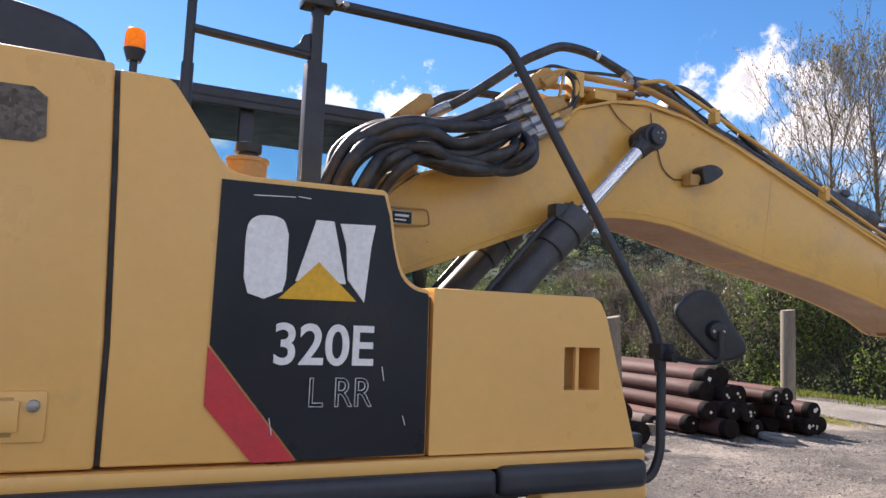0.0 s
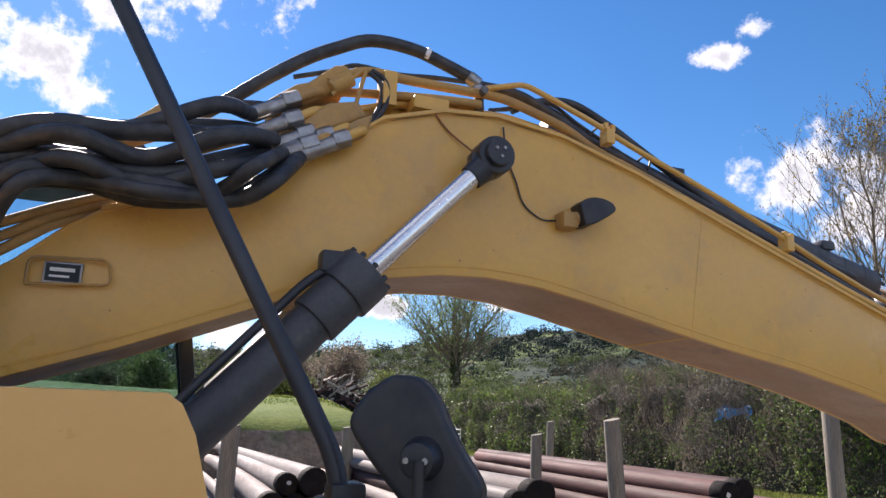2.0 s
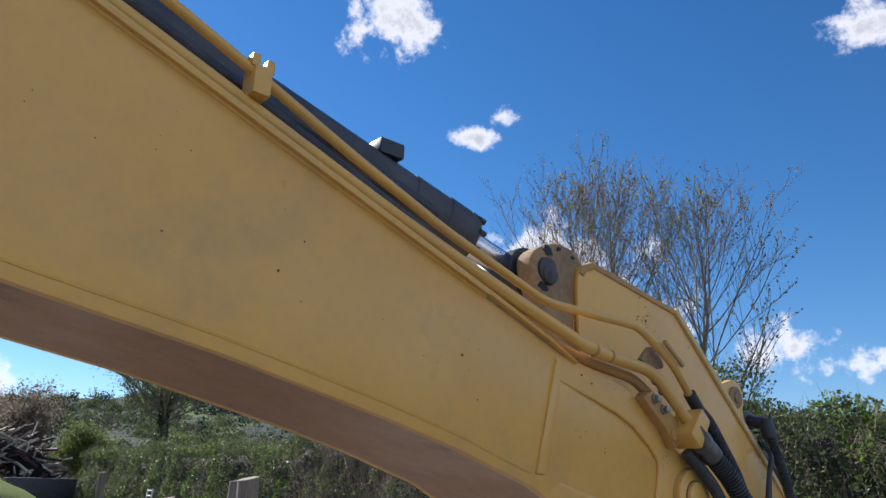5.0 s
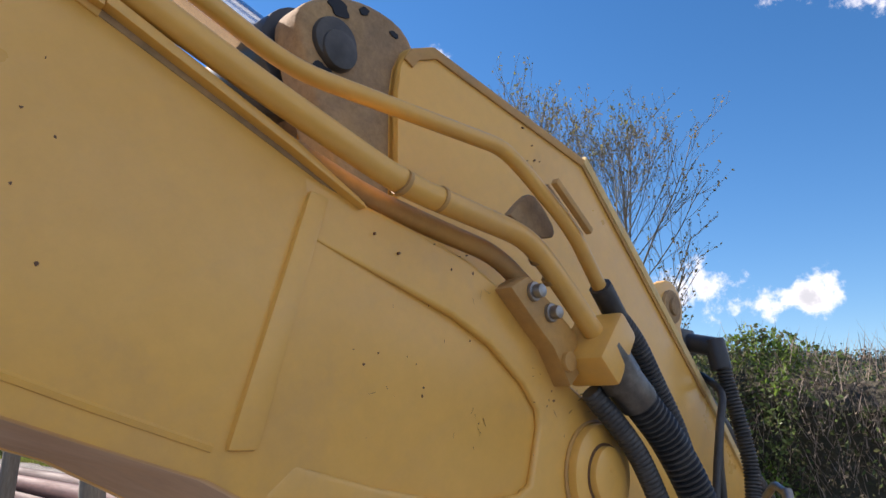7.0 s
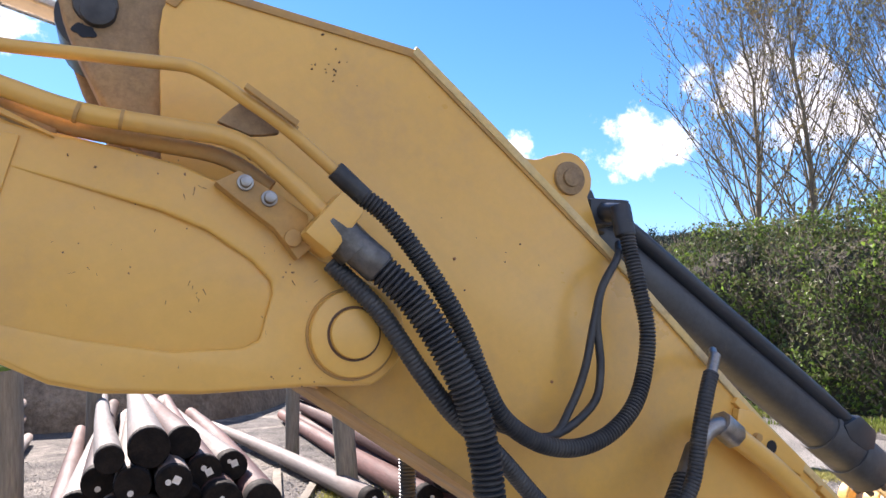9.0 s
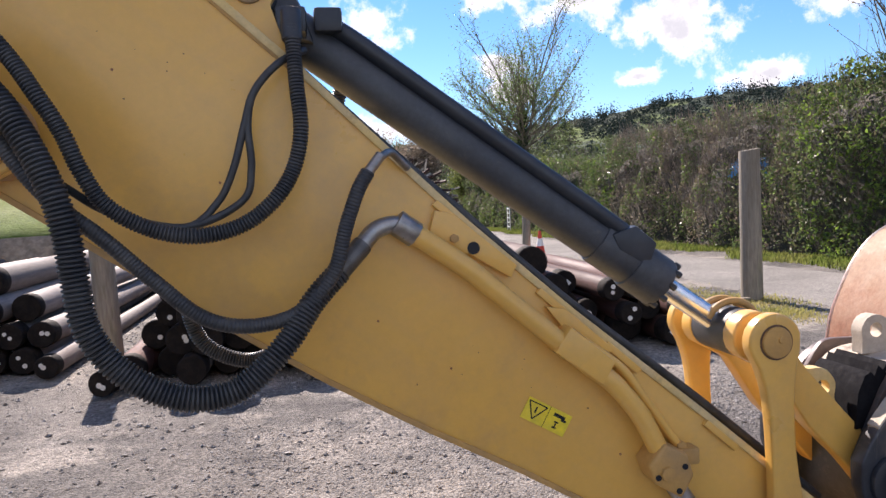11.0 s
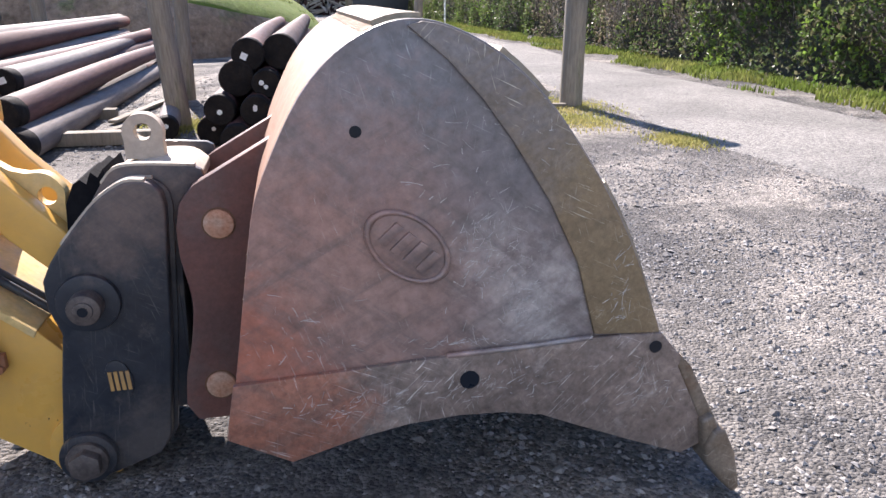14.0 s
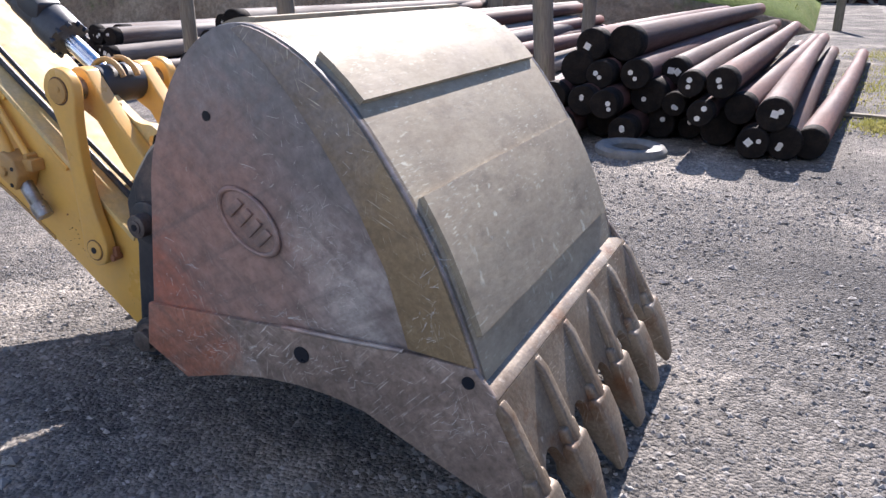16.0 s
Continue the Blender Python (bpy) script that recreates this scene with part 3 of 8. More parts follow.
def build_rails():
    rail = on(excavator, "guard_rail", box(2.47, -1.235, 2.04, 2.545, -1.165, 2.54, 0.008), BLACK, "black tubular guard rail")
    on(rail, "post", join(rod((2.066, -1.205, 2.45), (2.066, -1.205, 3.2), 0.0165, seg=14), rod((2.066, -1.205, 2.28), (2.066, -1.205, 2.46), 0.021, seg=14, bevel=0.003)), BLACK)
    on(rail, "upper_post", box(2.482, -1.225, 2.52, 2.525, -1.185, 2.82, 0.006), BLACK)
    on(rail, "crossbar", rod((2.075, -1.205, 2.585), (2.49, -1.205, 2.562), 0.0155, seg=12), BLACK)
    on(rail, "gusset", prism([(2.41, 2.572), (2.485, 2.568), (2.485, 2.65), (2.455, 2.635), (2.44, 2.60)], -1.21, -1.2), BLACK)
    head = on(rail, "clamp_head", join(box(2.44, -1.25, 2.745, 2.56, -1.16, 2.80, 0.01), box(2.47, -1.24, 2.79, 2.52, -1.17, 2.84, 0.01)), BLACK)
    for x in (2.565, 2.595):
        on(head, "bolt", disc(x, 2.768 - (x - 2.56) * 0.1, 0.013, -1.262, -1.24, 6, 0.002), STEEL)
    on(rail, "foot_plate", box(2.44, -1.27, 2.04, 2.66, -1.12, 2.055, 0.003), BLACK)
    on(rail, "foot_bolt", rod((2.585, -1.22, 2.05), (2.585, -1.22, 2.085), 0.012, seg=6), STEEL)
    arm = on(excavator, "mirror_arm", bent([(2.52, -1.21, 2.775), (3.30, -1.21, 2.775), (3.92, -1.43, 1.60), (3.935, -1.43, 1.45)], 0.021, 0.07), BLACK, "black bent mirror arm")
    on(arm, "lower_post", bent([(3.938, -1.435, 1.55), (3.938, -1.435, 1.12), (3.90, -1.42, 1.02), (3.78, -1.40, 1.02)], 0.019, 0.06), BLACK)
    on(arm, "joint", join(box(3.90, -1.475, 1.50, 3.975, -1.395, 1.565, 0.012), rod((3.938, -1.52, 1.515), (3.938, -1.40, 1.515), 0.024, seg=16)), PLASTIC)
    on(arm, "mirror_bracket", bent([(3.94, -1.44, 1.515), (3.965, -1.60, 1.500), (4.016, -1.675, 1.505), (4.016, -1.675, 1.622)], 0.011, 0.03), PLASTIC)
    shell = smooth_profile([(0.07, 0.152), (0.02, 0.147), (-0.016, 0.115), (-0.063, 0.022), (-0.107, -0.043), (-0.112, -0.075), (-0.096, -0.102), (-0.043, -0.123), (0.011, -0.115), (0.072, -0.056), (0.143, 0.03), (0.151, 0.071), (0.118, 0.122)], 3)
    case = on(arm, "mirror_case", prism(shell, -0.012, 0.05, 0.022, 4, axis="x"), PLASTIC, "black rounded mirror case")
    rim = on(case, "mirror_rim", prism([(a * 1.01, b * 1.01) for a, b in shell], 0.045, 0.058, 0.004, axis="x"), GREYDARK)
    pane = on(case, "mirror_glass", prism([(a * 0.92, b * 0.92) for a, b in shell], 0.057, 0.061, axis="x"), CHROME, "mirror glass")
    for ob in (case, rim, pane):
        ob.data.transform(Matrix.Translation((4.045, -1.62, 1.63)) @ Matrix.Rotation(radians(58), 4, "Z"))
    on(case, "mount_boss", rod((4.012, -1.668, 1.622), (4.05, -1.61, 1.625), 0.033, 0.046, 22, 0.006), PLASTIC)
    for dy in (-0.018, 0.018):
        on(case, "screw", rod((4.008 - dy * 0.85, -1.674 + dy * 0.53, 1.622), (4.018 - dy * 0.85, -1.66 + dy * 0.53, 1.622), 0.006, seg=8), STEEL)
    beacon = on(excavator, "beacon", join(rod((1.9, 0.7, 2.85), (1.9, 0.7, 3.05), 0.022, seg=12), rod((1.9, 0.7, 3.03), (1.9, 0.7, 3.10), 0.040, 0.062, 20)), BLACK, "amber warning beacon")
    lens = smooth_profile([(0.0, 3.225), (0.036, 3.222), (0.054, 3.20), (0.058, 3.15), (0.058, 3.09)], 4)
    bm = bmesh.new()
    rings = [[bm.verts.new((1.9 + r * math.cos(a), 0.7 + r * math.sin(a), z)) for a in (2 * math.pi * k / 24 for k in range(24))] for r, z in lens[1:]]
    for a, b in zip(rings, rings[1:]):
        for k in range(24):
            bm.faces.new((a[k], a[(k + 1) % 24], b[(k + 1) % 24], b[k]))
    bm.faces.new(rings[0])
    on(beacon, "amber_lens", bm, material("amber_lens", (0.95, 0.42, 0.02), 0.2, bump=0.0, coat=0.5, thin=0.65), "orange plastic lens", True)


def build_cab():
    cab = on(excavator, "cab", join(box(1.75, 0.42, 2.80, 3.36, 1.42, 2.89, 0.035, 3), box(1.75, 0.45, 1.15, 3.72, 1.40, 1.60, 0.03),
             box(1.75, 0.44, 1.6, 1.87, 0.52, 2.82, 0.01), box(1.75, 1.33, 1.6, 1.87, 1.41, 2.82, 0.01), box(2.48, 0.45, 1.6, 2.56, 0.51, 2.82, 0.01)), BLACK, "black steel cab frame with large windows")
    for y in (0.47, 1.37):
        on(cab, "front_pillar", prism([(3.66, 1.58), (3.72, 1.58), (3.62, 2.2), (3.34, 2.84), (3.28, 2.82), (3.56, 2.18)], y - 0.03, y + 0.03, 0.006), BLACK)
        on(cab, "side_window", prism([(1.86, 1.6), (3.66, 1.6), (3.58, 2.18), (3.29, 2.80), (1.86, 2.80)], y - 0.004, y + 0.004), GLASS)
    on(cab, "windscreen", join(prism([(3.68, 1.6), (3.69, 1.6), (3.60, 2.19), (3.59, 2.19)], 0.5, 1.34), prism([(3.59, 2.19), (3.60, 2.19), (3.33, 2.80), (3.32, 2.80)], 0.5, 1.34)), GLASS)
    on(cab, "operator_seat", join(box(2.25, 0.72, 1.6, 2.75, 1.16, 1.78, 0.05, 3), prism([(2.22, 1.72), (2.36, 1.72), (2.28, 2.45), (2.16, 2.45)], 0.74, 1.14, 0.05, 3)), RUBBER)
    on(cab, "roof_edge", box(1.72, 0.40, 2.775, 3.38, 0.44, 2.815, 0.01), BLACK)


BOOM_TOP = [(2.75, 1.98), (2.88, 2.04), (3.04, 2.16), (3.29, 2.37), (3.70, 2.50), (4.04, 2.70), (4.27, 2.88), (4.53, 2.96), (4.77, 2.98), (5.09, 2.94), (5.49, 2.82), (5.78, 2.71), (6.07, 2.60), (6.73, 2.36), (7.06, 2.24), (7.42, 2.105)]
BOOM_LOW = [(7.42, 1.656), (7.35, 1.692), (7.23, 1.75), (7.10, 1.79), (6.98, 1.828), (6.75, 1.888), (6.34, 1.98), (6.0, 2.04), (5.7, 2.10), (5.47, 2.15), (5.22, 2.205), (4.98, 2.25), (4.75, 2.268), (4.54, 2.26), (4.28, 2.22), (4.0, 2.135), (3.82, 2.065), (3.39, 1.895), (3.07, 1.785), (2.75, 1.69)]
BOOM_END = [(7.52, 2.085), (7.63, 2.06), (7.715, 2.025), (7.79, 1.965), (7.90, 1.88), (7.97, 1.85), *arc(7.962, 1.73, 0.115, 78, -70, 8), (7.88, 1.628), (7.67, 1.625), (7.50, 1.636)]
BOOM_HALF, BOOM_FAR = 0.32, 0.20


def chipped(parent, name, patches, y, seed=3):
    """Small flecks of bare rusty metal on a side face, gathered in patches (x, z, half width, half height, count)."""
    rnd = random.Random(seed)
    bits = []
    for cx, cz, w, h, n in patches:
        for _ in range(n):
            x, z, r, a = cx + rnd.gauss(0, 0.5) * w, cz + rnd.gauss(0, 0.5) * h, 0.0008 + 0.0017 * rnd.random() ** 2, rnd.uniform(0, 3)
            spots = [(x + r * k * math.cos(a + t) * rnd.uniform(0.5, 1.4), z + r * math.sin(a + t) * rnd.uniform(0.5, 1.4)) for k in (rnd.uniform(0.6, 1.6),) for t in (0, 1.1, 2.2, 3.3, 4.4, 5.4)]
            bits.append(prism(spots, y, y + 0.004))
    ob = on(parent, name, join(*bits), FLECK, "small rusty paint chips")
    ob["kind"] = "stuff"
    return ob


def scratched(parent, name, patches, y, mat, seed=5):
    """Bright scrapes on a side face, gathered in patches (x, z, half width, half height, count, length, lean)."""
    rnd = random.Random(seed)
    bits = bmesh.new()
    for cx, cz, w, h, n, length, lean in patches:
        for _ in range(n):
            x, z = cx + rnd.gauss(0, 0.55) * w, cz + rnd.gauss(0, 0.55) * h
            a, l, r = lean + rnd.gauss(0, 0.7), length * (0.25 + rnd.random() ** 2), rnd.uniform(0.0003, 0.0009)
            bend, lo, hi = rnd.uniform(-0.5, 0.5), [], []
            for k in range(5):
                lo.append(bits.verts.new((x - r * math.sin(a), y, z + r * math.cos(a))))
                hi.append(bits.verts.new((x + r * math.sin(a), y - 0.0004, z - r * math.cos(a))))
                x, z, a = x + 0.25 * l * math.cos(a), z + 0.25 * l * math.sin(a), a + 0.25 * bend
                r *= 0.85
            for k in range(4):
                bits.faces.new((lo[k], lo[k + 1], hi[k + 1], hi[k]))
    ob = on(parent, name, bits, mat, "bright scratches and scrapes")
    ob["kind"] = "stuff"


def build_boom():
    inner = [(x, z - 0.015) for x, z in BOOM_TOP] + [(x, z + 0.016) for x, z in BOOM_LOW]
    boom = on(excavator, "boom", prism(inner, -0.305, BOOM_FAR - 0.015), YELLOW, "bent yellow box-section boom")
    whole = BOOM_TOP + BOOM_END + BOOM_LOW
    on(boom, "lower_plate", prism([(x, z + 0.002) for x, z in BOOM_LOW] + [(x, z + 0.018) for x, z in BOOM_LOW[::-1]], -0.288, BOOM_FAR - 0.03), GRIME_SHADE, "grimy underside plate")
    for y in (-1, 1):
        on(boom, "side_plate", prism(whole, y * (BOOM_HALF - 0.03), y * BOOM_HALF, 0.005), YELLOW)
        # inner fork plates browned too: the shade between them is in the colour
        on(boom, "fork_plate", prism([(7.2, 2.15), (7.42, 2.09)] + BOOM_END + [(7.42, 1.70), (7.25, 1.81)], y * 0.23, y * 0.288, 0.0), GRIME_SHADE)
        for bead, r in ((BOOM_TOP, 0.007), (BOOM_LOW, 0.006)):
            off = -0.012 if bead is BOOM_TOP else 0.034
            on(boom, "weld_bead", sweep(curve_points([(x, y * (BOOM_HALF - 0.002), z + off) for x, z in bead[2:-1]], 3), r, 6), YELLOW)
        hub = on(boom, "pin_boss", disc(7.959, 1.729, 0.088, y * 0.31, y * 0.352, 48, 0.009), YELLOW, "round bolted pin boss")
        on(hub, "pin", join(disc(7.959, 1.729, 0.050, y * 0.33, y * 0.366, 40, 0.007), disc(7.959, 1.739, 0.005, y * 0.36, y * 0.367, 10, 0.0)), YELLOW)
        # darker ring drawn as the step's shadow round the boss
        on(hub, "boss_seam", sweep([Vector((7.959 + 0.090 * math.cos(a), y * 0.333, 1.729 + 0.090 * math.sin(a))) for a in (2 * math.pi * k / 48 for k in range(49))], 0.004, 6), DUSTY)
        on(hub, "pin_groove", disc(7.959, 1.729, 0.055, y * 0.33, y * 0.3535, 40, 0.0), FLECK)
    # flange brown: caked dirt, with the pipes' shadows put in
    on(boom, "top_flange", prism([(x, z + 0.006) for x, z in BOOM_TOP[3:]] + [(x, z - 0.016) for x, z in BOOM_TOP[3:][::-1]], -0.322, 0.322, 0.003), DIRT_SHADE)
    for y in (-1, 1):
        on(boom, "flange_edge", prism([(x, z + 0.007) for x, z in BOOM_TOP[3:-1]] + [(x, z - 0.012) for x, z in BOOM_TOP[3:-1][::-1]], y * 0.322, y * 0.338, 0.005), YELLOW)
        on(boom, "flange_tip", prism([(7.06, 2.247), (7.30, 2.155), (7.415, 2.098), (7.418, 2.091), (7.295, 2.143), (7.06, 2.233)], y * 0.306, y * 0.338, 0.006), YELLOW)
    # raised outline on the boom's end and the butt weld before it
    y = -BOOM_HALF
    ridge = [(7.34, 2.040), (7.47, 2.003), (7.596, 1.967), (7.68, 1.932), (7.762, 1.876), (7.800, 1.835), (7.802, 1.81), (7.778, 1.722), (7.747, 1.708), (7.62, 1.705), (7.464, 1.732), (7.34, 1.762)]
    rim = prism([(7.33, 2.118), (7.42, 2.102), *[(a, b - 0.003) for a, b in BOOM_END[:6]], *arc(7.962, 1.73, 0.112, 78, -70, 8), (7.88, 1.63), (7.67, 1.628), (7.50, 1.642), (7.42, 1.662), (7.36, 1.695), (7.30, 1.73)] + ridge[::-1], y - 0.011, y + 0.004, 0.011, 3)
    for v in rim.verts:
        if v.co.y < y:
            v.co.y = y + (v.co.y - y) * max(0.05, min(1.0, (v.co.x - 7.34) / 0.22))
    on(boom, "raised_rim", rim, YELLOW)
    on(boom, "butt_weld", prism([(7.335, 2.10), (7.365, 2.095), (7.285, 1.78), (7.245, 1.78)], y - 0.008, y + 0.01, 0.007), YELLOW)
    on(boom, "butt_weld", prism([(5.835, 2.66), (5.845, 2.66), (5.755, 2.10), (5.745, 2.10)], y - 0.002, y + 0.01, 0.001), YELLOW)
    chipped(boom, "paint_wear", [(7.55, 2.05, 0.10, 0.03, 7), (7.81, 1.87, 0.05, 0.04, 9), (7.95, 1.86, 0.05, 0.03, 7), (7.88, 1.65, 0.12, 0.02, 9), (7.6, 1.68, 0.15, 0.02, 4)], y - 0.0115)
    scratched(boom, "scrape_wear", [(7.52, 1.86, 0.16, 0.10, 5, 0.02, -1.4), (7.66, 1.80, 0.03, 0.05, 8, 0.012, -1.3), (7.60, 2.0, 0.14, 0.03, 5, 0.012, -0.5)], y - 0.0007, FLECK, 21)
    scratched(boom, "scrape_wear", [(7.85, 1.80, 0.06, 0.08, 6, 0.014, -0.9), (7.70, 2.0, 0.12, 0.03, 10, 0.014, -0.4), (7.95, 1.84, 0.08, 0.04, 10, 0.014, 0.3)], y - 0.0125, FLECK, 22)
    chipped(boom, "paint_wear", [(7.5, 1.85, 0.25, 0.12, 9), (6.9, 2.1, 0.4, 0.15, 14), (6.0, 2.35, 0.6, 0.2, 14), (4.7, 2.5, 0.5, 0.25, 14), (3.6, 2.2, 0.4, 0.15, 10)], y - 0.001, 17)
    # dark end plate added for the shade between the fork plates
    on(boom, "fork_web", prism([(7.405, 2.105), (7.46, 2.085), (7.46, 1.70), (7.425, 1.68)], -0.286, 0.286), DIRT_SHADE)
    on(boom, "butt_weld", rod((5.75, -0.31, 2.094), (5.75, BOOM_FAR, 2.094), 0.007, seg=8), YELLOW)
    # the far plates stand nearer to the middle
    for ob in boom.children:
        for v in ob.data.vertices:
            if v.co.y > BOOM_FAR - 0.1 and ob.name.split(".")[0] not in ("lower_plate", "butt_weld"):
                v.co.y -= BOOM_HALF - BOOM_FAR
    # knuckle pin of the lift cylinders
    pin = on(boom, "cylinder_pin", rod((4.70, -0.53, 2.735), (4.70, 0.41, 2.735), 0.058, seg=12, bevel=0.010), BLACK)
    for dx, dz in ((-0.018, 0.012), (0.016, 0.016), (0.004, -0.02)):
        on(pin, "pin_bolt", disc(4.70 + dx, 2.735 + dz, 0.007, -0.536, -0.525, 8, 0.001), STEEL)
    for y in (-0.44, 0.32):
        on(pin, "rod_eye", join(rod((4.70, y - 0.06, 2.735), (4.70, y + 0.06, 2.735), 0.08, seg=28, bevel=0.015), rod((4.66, y, 2.69), (4.61, y, 2.637), 0.062, 0.05, 20), box(4.60, y - 0.03, 2.66, 4.66, y + 0.03, 2.74, 0.012)), BLACK)
    # work lamp
    lamp = on(boom, "work_lamp", join(box(5.055, -0.40, 2.505, 5.125, -0.32, 2.575, 0.008), rod((5.09, -0.36, 2.54), (5.15, -0.385, 2.56), 0.03, seg=14)), DUSTY, "work lamp in a black shell")
    shade = smooth_profile([(0.0, 0.045), (0.04, 0.062), (0.10, 0.058), (0.155, 0.03), (0.17, 0.0), (0.15, -0.02), (0.05, -0.05), (0.0, -0.05)], 3)
    cup = on(lamp, "lamp_shell", prism(shade, -0.045, 0.045, 0.02, 3), PLASTIC)
    cup.data.transform(Matrix.Translation((5.125, -0.39, 2.56)) @ Matrix.Rotation(radians(-15), 4, "Y"))
    on(lamp, "cable", pipe([(5.06, -0.33, 2.545), (4.98, -0.328, 2.545), (4.90, -0.328, 2.60), (4.865, -0.328, 2.69), (4.82, -0.328, 2.80), (4.80, -0.33, 2.93)], 0.004, 5, 6), RUBBER)
    on(lamp, "cable", pipe([(4.48, -0.328, 2.95), (4.55, -0.328, 2.87), (4.66, -0.34, 2.79)], 0.004, 5, 6), RUST)
    for x, z in ((4.618, 2.325), (4.865, 2.665), (5.62, 2.30), (6.45, 2.17), (3.36, 2.02), (6.98, 2.06)):
        on(boom, "rust_spot", disc(x, z, 0.0028, -0.324, -0.319, 7, 0.0), RUST)
    # maker's plate and wire guard near the foot
    plate = on(boom, "data_plate", box(3.145, -0.338, 2.095, 3.262, -0.32, 2.168, 0.003), STEEL, "small steel data plate")
    on(plate, "plate_face", box(3.152, -0.341, 2.102, 3.255, -0.336, 2.161), DECAL)
    on(plate, "text_bar", join(box(3.165, -0.343, 2.135, 3.24, -0.34, 2.147), box(3.165, -0.343, 2.115, 3.225, -0.34, 2.122)), WHITE)
    on(plate, "wire_guard", bent([(3.10, -0.345, 2.085), (3.10, -0.35, 2.175), (3.34, -0.35, 2.185), (3.355, -0.35, 2.10), (3.10, -0.35, 2.085)], 0.005, 0.03, 8), DUSTY)
    on(boom, "foot_lug", join(disc(2.72, 1.85, 0.16, -0.34, 0.34, 28, 0.01)), YELLOW)
    return boom


def ram(parent, name, barrel0, barrel1, rod1, y, r, rr, label, collar=0.03):
    """A hydraulic ram: barrel, gland, rod."""
    b0, b1, e = Vector((barrel0[0], y, barrel0[1])), Vector((barrel1[0], y, barrel1[1])), Vector((rod1[0], y, rod1[1]))
    u = (b1 - b0).normalized()
    bm = join(rod(b0, b1, r, seg=32, bevel=0.008), rod(b1 - u * 0.26, b1 - u * 0.11, r + collar * 0.5, seg=32, bevel=0.008), rod(b1 - u * 0.12, b1 + u * 0.01, r + collar, seg=32, bevel=0.012))
    cyl = on(parent, name, bm, RAMPAINT, label)
    side = Vector((0, 1, 0))
    other = u.cross(side)
    for k in range(10):
        a = 2 * math.pi * k / 10
        o = (math.cos(a) * side + math.sin(a) * other) * (r + collar * 0.45)
        on(cyl, "gland_bolt", rod(b1 + o, b1 + o + u * 0.025, 0.011, seg=6), BLACK)
    on(cyl, "piston_rod", rod(b1, e, rr, seg=28), CHROME, "polished chrome piston rod", True)
    return cyl


def build_lift_rams():
    for y in (-0.44, 0.32):
        cyl = ram(excavator, "lift_cylinder", (3.20, 1.14), (4.20, 2.21), (4.63, 2.66), y, 0.082, 0.043, "black hydraulic lift cylinder")
        on(cyl, "feed_pipe", bent([(3.35, y - 0.02, 1.40), (3.42, y - 0.02, 1.52), (3.97, y - 0.02, 2.14), (4.04, y - 0.02, 2.20), (4.10, y - 0.01, 2.20)], 0.017, 0.04), BLACK)
        on(cyl, "port_block", box(4.03, y - 0.05, 2.195, 4.12, y + 0.04, 2.275, 0.012), BLACK)
        on(cyl, "base_eye", disc(3.2, 1.1, 0.12, y - 0.07, y + 0.07), BLACK)


build_undercarriage()
build_upper()
build_rails()
build_cab()
boom = build_boom()
build_lift_rams()


STICK = [(7.592, 2.37), (7.598, 2.42), (7.618, 2.462), (7.675, 2.488), (8.167, 2.406), (8.38, 2.216), (8.72, 1.905), (9.17, 1.46), (9.47, 1.19), (9.89, 0.84), (10.30, 0.485), (10.46, 0.30), (10.50, 0.12), (10.46, 0.045), (10.38, 0.02),
         (10.28, 0.05), (9.80, 0.405), (9.59, 0.55), (9.30, 0.725), (9.02, 0.88), (8.76, 1.035), (8.54, 1.18), (8.17, 1.44), (7.92, 1.615), (7.72, 1.80), (7.60, 2.10)]


